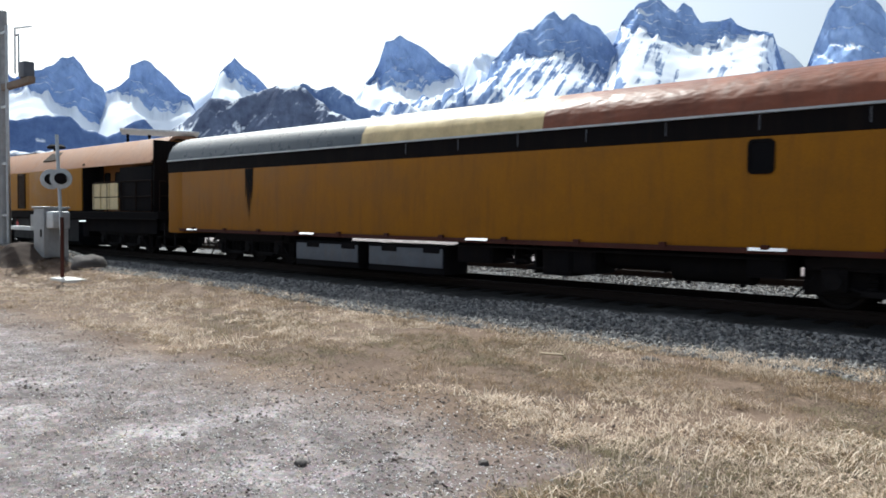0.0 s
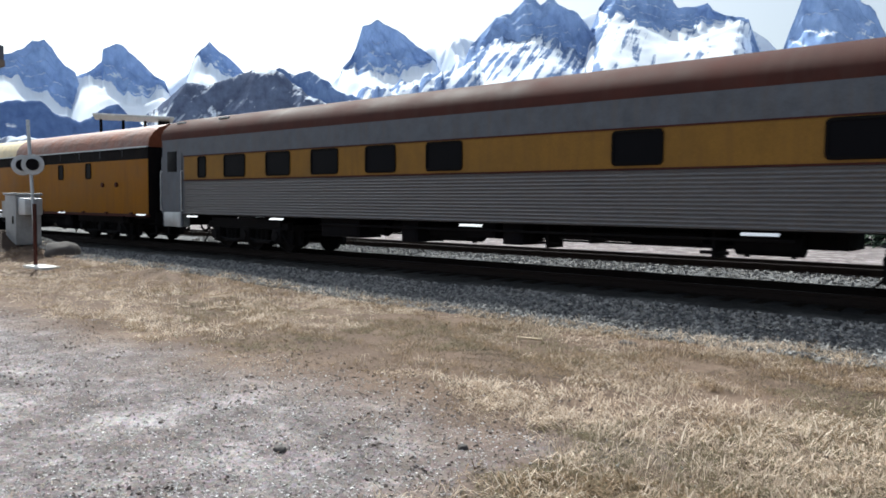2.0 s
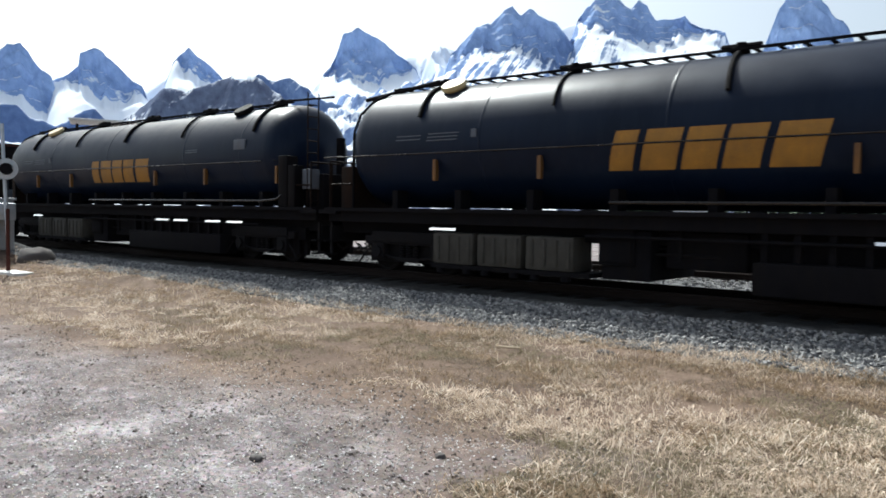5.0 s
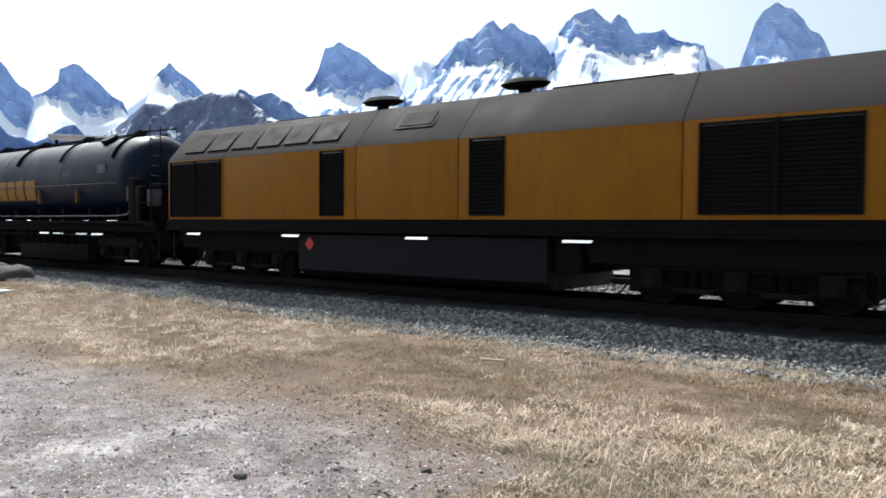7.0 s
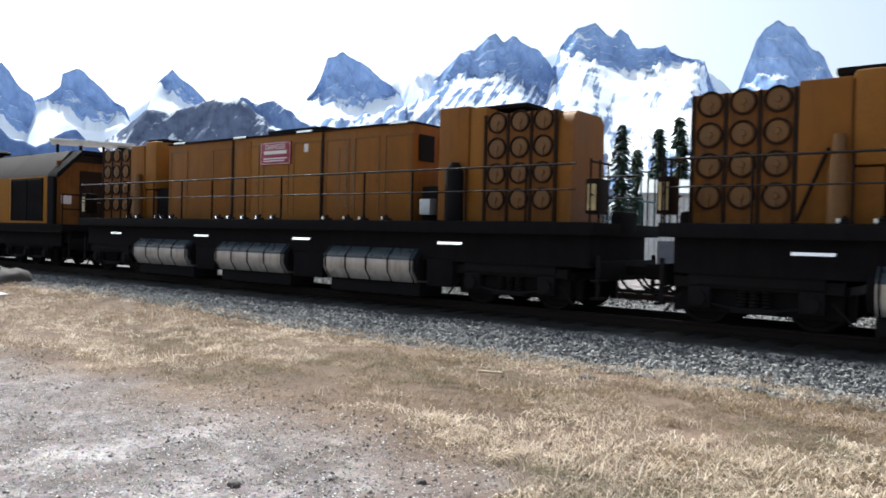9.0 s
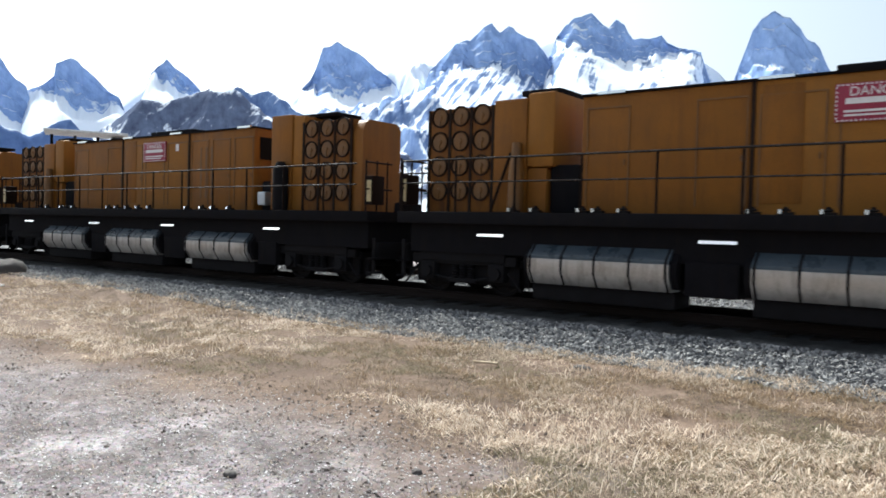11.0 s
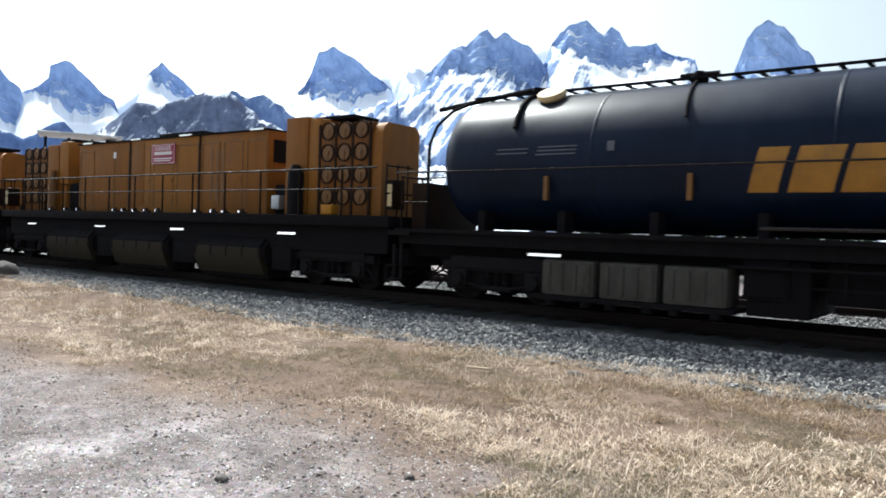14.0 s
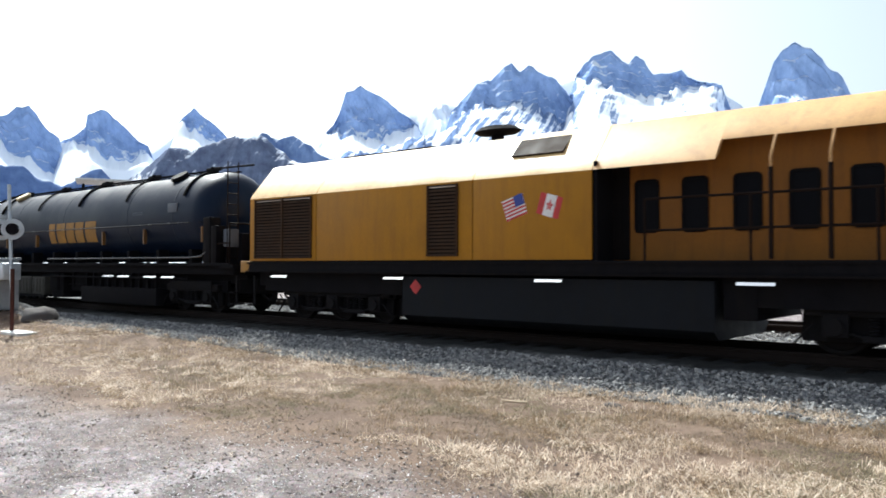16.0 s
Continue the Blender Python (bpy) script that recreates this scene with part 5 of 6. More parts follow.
    # lettering blocks: plain slanted shapes in gold
    for i, (a, b) in enumerate(((5.85, 6.3), (6.45, 7.1), (7.2, 7.8), (7.9, 8.5), (8.65, 9.4))):
        a, b = a + letters, b + letters
        bm = bmesh.new()
        rows = []
        for k in range(7):
            z = 2.18 + 0.7 * k / 6
            yv, sl = -math.sqrt(r * r - (z - cz) ** 2), 0.3 * (z - 2.18)
            rows.append([bm.verts.new((xx + sl, yv + d, z)) for xx, d in ((a, 0.003), (a, -0.008), (b, -0.008), (b, 0.003))])
        for p, q in zip(rows, rows[1:]):
            for j in range(3):
                bm.faces.new((p[j], p[j + 1], q[j + 1], q[j]))
        for q in (rows[0], rows[-1]):
            bm.faces.new(q)
        part("lettering_block", bm, LOGO, c, "gold painted block of the lettering")
    for a, b, z in ((0.73, 1.42, 3.03), (0.71, 1.4, 2.95), (1.64, 2.46, 3.05), (1.62, 2.44, 2.98), (1.6, 2.42, 2.91), (11.6, 12.2, 3.04), (11.6, 12.2, 2.98)):
        a, b = a + o, b + o
        y = -math.sqrt(r * r - (z - cz) ** 2)
        part("writing_bar", bmb(a, b, y - 0.008, y + 0.004, z - 0.011, z + 0.011), GREYPAINT, c)
    part("data_plate", bmb(13.95, 14.45, -1.385, -1.33, 2.98, 3.25, bevel=0.005), GREYPAINT, c, "small framed data plate")
    part("data_plate", bmb(2.8 + 2 * o, 2.93 + 2 * o, -1.39, -1.35, 2.93, 3.1), GREYPAINT, c)
    for x in (1.8 + o, 4.42 + 1.4 * o, 9.9, 12.55, 15.75):
        part("reflective_bar", bmb(x, x + 0.08, -1.4, -1.3, 2.05, 2.5), FANPAINT, c, "upright dull yellow marker strip")
    # side handrail
    bm = bmesh.new()
    rod(bm, (-1.5, -1.5, 2.63), (Ln - 0.8, -1.5, 2.63), 0.018)
    for i in range(6):
        x = 0.3 + i * 3.1
        rod(bm, (x, -1.36, 2.63), (x, -1.5, 2.63), 0.014)
    part("handrail", bm, POLISHED, c, "thin polished side handrail")
    for x0 in (1.8 + o, 2.98 + o, 4.16 + o):
        tt = part("tote_tank", bmb(x0, x0 + 1.08, -1.36, -0.6, 0.28, 0.95, bevel=0.07), TOTE, c, "grimy pale plastic tank below the frame")
        for k in range(4):
            part("tank_rib", bmb(x0 + 0.12 + k * 0.27, x0 + 0.2 + k * 0.27, -1.385, -1.35, 0.36, 0.88, bevel=0.02), TOTE, tt)
        for k in (0.2, 0.9):
            part("tank_foot", rod(bmesh.new(), (x0 + k, -1.3, 0.25), (x0 + k, -1.3, 0.1), 0.1, 10), BLACK, tt)
    part("tank_rack", bmb(1.8, 5.6, -1.4, -0.5, 0.2, 0.28), BLACK, c)
    part("fuel_tank", bmb(8.5, 13.4, -1.42, 1.42, 0.12, 0.66, bevel=0.05), BLACK, c, "black fuel tank slung low")
    under_gear(c, 5.7, 8.3, 21, 1.1, 0.25)
    part("generator_box", bmb(5.75, 6.7, -1.2, 0.9, 0.2, 1.1, bevel=0.03), BLACK, c)
    part("valve_box", bmb(6.9, 8.3, -1.0, 0.9, 0.45, 1.1, bevel=0.03), BLACK, c)
    for i in range(10):
        shared_part("hanger", "hanger", lambda: bmb(0, 0.1, -1.3, -1.2, 0.6, 1.14), BLACK, c, (8.6 + i * 0.5, 0, 0))
    part("side_pipe", rod(bmesh.new(), (5.5, -1.38, 0.98), (Ln - 1, -1.38, 0.98), 0.03), BLACK, c)
    bm = bmesh.new()
    pts = [(6.0, -1.46, 1.6), (15.3, -1.46, 1.6), (15.9, -1.46, 1.64), (16.1, -1.42, 1.78), (16.12, -1.3, 2.0)]
    for p, q in zip(pts, pts[1:]):
        rod(bm, p, q, 0.035, 8)
    part("water_pipe", bm, POLISHED, c, "long dark steel water pipe along the tank foot")
    # added dark plate blocks the view through below the frame
    part("inner_skirt", bmb(8.5, 16.5, -1.0, -0.9, 0.6, 0.92), BLACK, c)
    # end platforms with rails, ladder and cabinets
    for x, s in ((-1.4, -1), (Ln + 1.05, 1)):
        bm = bmesh.new()
        for y in (-1.4, -0.7, 0.7, 1.4):
            rod(bm, (x, y, 1.4), (x, y, 2.55), 0.022)
        rod(bm, (x, -1.4, 2.55), (x, -0.4, 2.55), 0.022)
        rod(bm, (x, 0.4, 2.55), (x, 1.4, 2.55), 0.022)
        rod(bm, (x - s * 0.7, -1.4, 2.0), (x, -1.4, 2.0), 0.022)
        for y in (-1.3, -0.95) if s > 0 else ():
            rod(bm, (x - s * 0.25, y, 1.4), (x - s * 0.25, y, 4.3), 0.018)
        for k in range(9 if s > 0 else 0):
            rod(bm, (x - s * 0.25, -1.3, 1.6 + 0.3 * k), (x - s * 0.25, -0.95, 1.6 + 0.3 * k), 0.014)
        part("end_railing", bm, RAILBAR, c)
        part("end_cabinet", bmb(x - 0.25, x + 0.2, 0.1, 0.6, 1.4, 2.2, bevel=0.02), LOUVRE if s < 0 else GREYPAINT, c)
        if s < 0:
            part("hose_reel_cabinet", bmb(x - 0.1, x + 0.35, -0.95, 0.95, 1.4, 2.45, bevel=0.03), LOUVRE, c, "dark brown hose cabinet on the platform")
        else:
            part("tool_locker", bmb(15.95, 16.3, -1.46, -1.1, 1.45, 2.75, bevel=0.02), BAND, c, "dark upright locker beside the tank end")
            part("tool_locker", bmb(16.34, 16.6, -1.46, -1.15, 1.45, 2.5, bevel=0.02), BAND, c)
            part("pump", bmb(16.35, 17.1, -0.95, 0.95, 1.4, 2.3, bevel=0.08), BLACK, c, "black pump unit on the end platform")
            part("pump_box", bmb(16.7, 17.0, -1.3, -0.98, 1.9, 2.4, bevel=0.03), GREYPAINT, c, "small grey equipment box")
            part("pump_stack", rod(bmesh.new(), (16.5, 0.2, 2.3), (16.5, 0.2, 3.3), 0.12, 12), BLACK, c)
        part("end_platform", bmb(x - 0.3, x + 0.3, -1.5, 1.5, 1.3, 1.4), BLACK, c)
    bogie(c, 0.9, 2, 1.78)
    bogie(c, 14.9, 2, 1.78)
    reflectors(c, [2.2, 10.6, 11.6, 13.2, 14.2], 1.02, -1.52, 0.7)
    coupler(c, -1.5, -1)
    coupler(c, Ln + 1.2, 1)
    return c


# ---- power cars ----
BROWNSLAT = mat("brown_slat_paint", (0.05, 0.026, 0.013), 0.7, spec=0.12, dirt=(0.03, 0.02, 0.015), dirt_amt=0.5)


def louvre(car, x0, x1, z0, z1, y=-1.5, slat=None):
    l = part("louvre", bmb(x0, x1, y - 0.008, y + 0.02, z0, z1), BLACK, car, "brown louvred grille")
    bm = bmesh.new()
    n = max(6, int((z1 - z0) / 0.075))
    for i in range(n):
        z = z0 + (i + 0.5) * (z1 - z0) / n
        prism(bm, [(y - 0.045, z - 0.03), (y - 0.04, z - 0.036), (y - 0.008, z + 0.012), (y - 0.008, z + 0.02)], x0 + 0.03, x1 - 0.03)
    for a in ((x0, x0 + 0.04, z0, z1), (x1 - 0.04, x1, z0, z1)):
        box(bm, a[0], a[1], y - 0.05, y, a[2], a[3])
    if x1 - x0 > 1.5:
        m = (x0 + x1) / 2
        box(bm, m - 0.03, m + 0.03, y - 0.055, y, z0, z1)
    part("slats", bm, slat or LOUVRE, l)


def hood_profile(y_top=0.62, z_eave=3.14, z_top=4.12):
    return [(-1.5, z_eave), (-1.44, z_eave + 0.1), (-y_top - 0.1, z_top - 0.06), (-y_top + 0.12, z_top), (y_top - 0.12, z_top), (y_top + 0.1, z_top - 0.06), (1.44, z_eave + 0.1), (1.5, z_eave)]


def stack(car, x, z, label="black exhaust stack with a flat rain cap"):
    bm = bmesh.new()
    rod(bm, (x, -0.25, z - 0.1), (x, -0.25, z + 0.2), 0.11, 14)
    lathe(bm, [(z + 0.17, 0.1), (z + 0.2, 0.3), (z + 0.26, 0.36), (z + 0.36, 0.26), (z + 0.38, 0.02)], "z", (x, -0.25, 0), 20)
    for v in bm.verts:
        if v.co.z > z + 0.15:
            v.co.x = x + (v.co.x - x) * 1.65
    part("exhaust_stack", bm, BLACK, car, label)


def flag(car, x, z, kind):
    f = part("flag_decal", bmb(x, x + 0.5, -1.506, -1.501, z, z + 0.42), RED if kind else SIGNWHITE, car, "painted flag decal")
    if kind:
        part("flag_field", bmb(x + 0.14, x + 0.37, -1.51, -1.506, z, z + 0.42), SIGNWHITE, f)
        bm = bmesh.new()
        for k in range(5):
            a = radians(90 + 72 * k)
            p = [(x + 0.255, z + 0.21), (x + 0.255 + 0.05 * math.cos(a - 0.5), z + 0.21 + 0.06 * math.sin(a - 0.5)), (x + 0.255 + 0.09 * math.cos(a), z + 0.21 + 0.12 * math.sin(a)), (x + 0.255 + 0.05 * math.cos(a + 0.5), z + 0.21 + 0.06 * math.sin(a + 0.5))]
            bm.faces.new([bm.verts.new((u, -1.513, w)) for u, w in p])
        part("leaf", bm, RED, f)
    else:
        for k in range(6):
            part("stripe", bmb(x, x + 0.5, -1.51, -1.506, z + 0.07 * k, z + 0.035 + 0.07 * k), RED, f)
        part("flag_field", bmb(x + 0.28, x + 0.5, -1.514, -1.51, z + 0.2, z + 0.42), BLUE, f)
    bmv = [o for o in (f, *f.children)]
    ang = radians(18 if not kind else -16)
    for o in bmv:
        for v in o.data.vertices:
            u, w = v.co.x - x - 0.25, v.co.z - z - 0.21
            v.co.x, v.co.z = x + 0.25 + u * math.cos(ang) - w * math.sin(ang), z + 0.21 + u * math.sin(ang) + w * math.cos(ang)


def power_car_base(name, label, Ln, hood0, hood1, paint, roof, panels):
    """Frame, running gear and hood that all power cars share."""
    c = thing(name, label, "rail car", "train")
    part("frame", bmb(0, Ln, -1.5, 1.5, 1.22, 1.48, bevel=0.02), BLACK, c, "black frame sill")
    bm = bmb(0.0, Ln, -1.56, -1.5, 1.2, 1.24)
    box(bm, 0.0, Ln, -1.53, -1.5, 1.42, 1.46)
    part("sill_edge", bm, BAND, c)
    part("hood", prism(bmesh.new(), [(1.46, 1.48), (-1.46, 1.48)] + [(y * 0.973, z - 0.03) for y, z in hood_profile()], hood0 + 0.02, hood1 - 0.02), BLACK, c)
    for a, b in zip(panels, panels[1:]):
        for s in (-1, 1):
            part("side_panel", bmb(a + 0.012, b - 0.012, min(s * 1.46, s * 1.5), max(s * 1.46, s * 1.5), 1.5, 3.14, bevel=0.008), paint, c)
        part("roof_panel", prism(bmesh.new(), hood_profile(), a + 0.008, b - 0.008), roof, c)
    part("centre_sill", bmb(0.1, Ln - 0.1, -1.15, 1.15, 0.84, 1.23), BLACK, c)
    # added dark plates block the bright ground seen above the bogies
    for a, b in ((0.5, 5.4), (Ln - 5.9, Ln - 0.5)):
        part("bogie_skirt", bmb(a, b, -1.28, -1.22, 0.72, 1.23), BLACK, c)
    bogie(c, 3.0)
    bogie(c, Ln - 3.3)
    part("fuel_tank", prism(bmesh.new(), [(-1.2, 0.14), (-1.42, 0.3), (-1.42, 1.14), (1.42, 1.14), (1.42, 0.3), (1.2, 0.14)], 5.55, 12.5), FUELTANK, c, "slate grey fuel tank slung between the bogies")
    # added box blocks the bright gap between fuel tank and bogie
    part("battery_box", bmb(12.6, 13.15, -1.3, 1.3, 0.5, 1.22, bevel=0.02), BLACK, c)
    bm = bmesh.new()
    box(bm, -0.115, 0.115, -0.006, 0.006, -0.115, 0.115)
    bmesh.ops.transform(bm, verts=bm.verts, matrix=Matrix.Translation((5.95, -1.43, 0.92)) @ Matrix.Rotation(radians(45), 4, "Y"))
    part("hazard_placard", bm, RED, c, "red diamond hazard placard")
    reflectors(c, [1.4, 5.4, 9.4, 13.2], 1.1)
    coupler(c, 0, -1)
    coupler(c, Ln, 1)
    return c


def end_railing(c, x, s):
    for e in (-1, 1):
        bm = bmesh.new()
        for y in (0.55, 1.4):
            rod(bm, (x, e * y, 1.45), (x, e * y, 2.5), 0.022)
        for z in (2.0, 2.5):
            rod(bm, (x, e * 0.55, z), (x, e * 1.4, z), 0.022)
        part("end_railing", bm, RAILBAR, c)


def power_car_grey():
    Ln = 19.2
    c = power_car_base("power_car", "yellow power car with faded grey roof and dark grilles", Ln, 0.08, 18.1, YELLOW, GREYROOF, [0.08, 2.65, 7.55, 10.45, 15.1, 18.1])
    louvre(c, 0.22, 2.56, 1.56, 3.1, slat=BLACK)
    louvre(c, 6.4, 7.17, 1.58, 3.1, slat=BLACK)
    louvre(c, 10.75, 11.58, 1.58, 3.12, slat=BLACK)
    louvre(c, 15.38, 17.8, 1.58, 3.08, slat=BLACK)
    ht = part("roof_hatch", prism(bmesh.new(), [(-1.24, 3.5), (-0.86, 3.9), (-0.84, 3.87), (-1.21, 3.46)], 8.48, 9.56), BAND, c, "dark framed roof hatch")
    part("hatch_lid", prism(bmesh.new(), [(-1.2, 3.56), (-0.92, 3.86), (-0.9, 3.83), (-1.17, 3.53)], 8.56, 9.48), GREYROOF, ht)
    bm = bmesh.new()
    for i in range(6):
        x = 0.7 + i * 1.05
        for a in ((0, 0.0), (1, 0.0)):
            box(bm, x, x + 0.85, -1.3, -1.26, 3.3, 3.32)
    part("roof_ledge", bm, GREYROOF, c)
    for i in range(6):
        x = 0.7 + i * 1.05
        bm = bmesh.new()
        p = [(-1.36, 3.36), (-0.86, 3.88), (-0.84, 3.86), (-1.34, 3.33)]
        prism(bm, [(y - 0.012, z + 0.012) for y, z in p], x, x + 0.86)
        part("roof_grille", bm, BAND, c, "roof radiator grille panel")
    stack(c, 7.23, 4.08)
    stack(c, 11.25, 4.08)
    bm = bmesh.new()
    box(bm, 12.0, 14.5, -0.45, 0.45, 4.11, 4.17, 0.02)
    box(bm, 3.5, 5.6, -0.45, 0.45, 4.11, 4.16, 0.02)
    part("roof_fan_cover", bm, BLACK, c)
    # open end: yellow bulkhead under the roof lip, door and cable
    part("bulkhead", bmb(18.1, 18.16, -1.2, 1.2, 1.48, 3.7), SCORCH, c, "scorched brown end bulkhead")
    part("end_door", bmb(18.16, 18.2, -0.4, 0.4, 1.5, 3.4), LOUVRE, c)
    part("roof_lip", prism(bmesh.new(), [(-1.5, 3.1), (-1.46, 3.24), (-0.6, 4.08), (0.6, 4.08), (1.46, 3.24), (1.5, 3.1), (1.4, 3.1), (0.56, 3.96), (-0.56, 3.96), (-1.4, 3.1)], 18.1, 18.75), BLACK, c)
    part("end_panel", bmb(18.1, 18.5, -1.5, -1.42, 1.48, 3.12), BLACK, c)
    part("end_notice", bmb(18.17, 18.19, -1.05, -0.7, 2.2, 2.5), SIGNWHITE, c)
    end_railing(c, 19.0, 1)
    end_railing(c, 0.05, -1)
    return c


def power_car_cab(gallery_open):
    """Hood with flags, then a covered gallery along recessed windows."""
    hood1 = 10.3
    Ln = 19.0
    if not gallery_open:
        hood1 = 13.0
    c = power_car_base("power_car", "yellow power car with sunlit sloped roof and covered gallery", Ln, 0.1, hood1, BRIGHTYELLOW, GLAREROOF if gallery_open else DULLROOF, [0.1, 2.75, 7.56, hood1])
    louvre(c, 0.35, 2.6, 1.56, 3.1, slat=BROWNSLAT)
    louvre(c, 6.35, 7.19, 1.58, 3.1, slat=BROWNSLAT)
    if gallery_open:
        flag(c, 8.35, 2.32, 0)
        flag(c, 9.15, 2.32, 1)
    stack(c, 7.3, 4.08)
    bm = bmb(2.6, 5.6, -0.45, 0.45, 4.11, 4.17, bevel=0.02)
    part("roof_fan_cover", bm, BLACK, c)
    bm = bmesh.new()
    prism(bm, [(-1.18, 3.6), (-0.8, 3.97), (-0.78, 3.94), (-1.15, 3.57)], 8.3, 9.5)
    part("roof_grille", bm, LOUVRE, c)
    # gallery
    g0, g1 = hood1, Ln - 0.5
    step = g0 + 2.25
    low = hood_profile()
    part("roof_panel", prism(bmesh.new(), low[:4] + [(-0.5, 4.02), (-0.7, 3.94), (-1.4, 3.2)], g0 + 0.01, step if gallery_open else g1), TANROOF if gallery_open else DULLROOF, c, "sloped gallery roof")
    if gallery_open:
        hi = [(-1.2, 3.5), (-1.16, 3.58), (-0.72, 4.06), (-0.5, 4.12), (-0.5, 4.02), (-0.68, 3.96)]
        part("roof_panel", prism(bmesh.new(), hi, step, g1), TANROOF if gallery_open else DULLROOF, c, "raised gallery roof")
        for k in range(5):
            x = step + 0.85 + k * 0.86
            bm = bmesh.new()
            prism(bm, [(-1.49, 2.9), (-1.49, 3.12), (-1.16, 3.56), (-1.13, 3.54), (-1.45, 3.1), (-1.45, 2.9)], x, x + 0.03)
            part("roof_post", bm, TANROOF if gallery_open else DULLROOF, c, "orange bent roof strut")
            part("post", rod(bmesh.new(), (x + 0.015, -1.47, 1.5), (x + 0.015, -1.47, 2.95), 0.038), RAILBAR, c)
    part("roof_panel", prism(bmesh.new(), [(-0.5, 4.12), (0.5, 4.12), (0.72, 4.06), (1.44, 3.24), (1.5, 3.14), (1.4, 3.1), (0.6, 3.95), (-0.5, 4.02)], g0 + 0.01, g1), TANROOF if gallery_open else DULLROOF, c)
    # browner yellow than the hood sides: the gallery's shade is in the colour
    part("cab_wall", bmb(g0, g1, -0.82, 1.46, 1.48, 3.94), GRINDYELLOW, c, "recessed cabin wall in yellow browned for shade")
    # door opening as a flat panel with its darkness painted on
    part("gallery_doorway", bmb(g0 + 0.08, g0 + 0.42, -0.86, -0.81, 1.5, 3.5), BAND, c, "dark doorway")
    part("gallery_bulkhead", bmb(g0 + 0.01, g0 + 0.08, -1.46, -0.82, 1.48, 3.3), BLACK, c)
    for k in range(int((g1 - g0 - 1.0) / 0.9)):
        x = g0 + 0.53 + k * 0.9
        framed_window(c, x, x + 0.45, 2.0, 2.95, -0.825)
    bm = bmesh.new()
    for z in (2.0, 2.55):
        rod(bm, (g0 + 1.0, -1.46, z), (g1, -1.46, z), 0.022)
    for k in range(5):
        x = g0 + 1.0 + k * (g1 - g0 - 1.0) / 4
        rod(bm, (x, -1.46, 1.45), (x, -1.46, 2.55), 0.024)
    part("handrail", bm, RAILBAR, c)
    if not gallery_open:
        # black box stands in for the darkness of the open platform
        part("machine_house", bmb(g0 + 3.0, g1 - 0.1, -1.4, -0.84, 1.5, 3.05, bevel=0.03), BLACK, c, "black box filling the dark open gallery")
        for k in range(3):
            part("gallery_panel", bmb(g0 + 0.9 + k * 0.72, g0 + 1.55 + k * 0.72, -1.47, -1.44, 1.55, 2.5), CREAM, c, "pale yellow gallery panel")
    part("end_wall", bmb(g1, g1 + 0.06, -1.4, 1.4, 1.48, 3.9), BAND, c)
    end_railing(c, Ln - 0.05, 1)
    end_railing(c, 0.02, -1)
    part("step_box", bmb(-0.3, 0.1, -1.5, -0.9, 1.2, 1.5, bevel=0.02), LOGO, c)
    return c


# ---- grinding cars ----
SCORCH = mat("heat_scorched_panel", (0.19, 0.072, 0.012), 0.65, spec=0.2, dirt=(0.06, 0.022, 0.012), dirt_amt=0.75, scale=2.0, var=0.3)


def fan_panel(c, x0):
    """Twelve round spark-arrestor fans in a grid on a dark panel."""
    p = part("fan_panel", bmb(x0, x0 + 1.7, -0.83, 0.9, 1.72, 3.92, bevel=0.02), SCORCH, c, "scorched brown panel of round fans")
    bm = bmesh.new()
    for k in range(4):
        x = x0 + 0.02 + k * 0.555
        box(bm, x - 0.03, x + 0.03, -0.86, -0.82, 1.72, 3.92)
    part("panel_ribs", bm, LOUVRE, p)
    for i in range(3):
        for j in range(4):
            cx, cz = x0 + 0.31 + i * 0.55, 2.17 + j * 0.525

            def build():
                b = bmesh.new()
                lathe(b, [(-0.0, 0.222), (-0.05, 0.222), (-0.05, 0.2), (-0.012, 0.196), (-0.012, 0.01)], "y", (0, 0, 0), 20)
                return b
            f = shared_part("fan_ring", "fan", build, LOUVRE, p, (cx, -0.83, cz), "round fan with a dark rim")

            def disc():
                b = bmesh.new()
                lathe(b, [(-0.013, 0.19), (-0.03, 0.17), (-0.035, 0.06), (-0.06, 0.05), (-0.06, 0.01)], "y", (0, 0, 0), 18)
                box(b, -0.02, 0.02, -0.05, -0.02, -0.18, 0.02)
                return b
            shared_part("fan_disc", "fan_disc", disc, FANPAINT, f, (0, 0, 0))


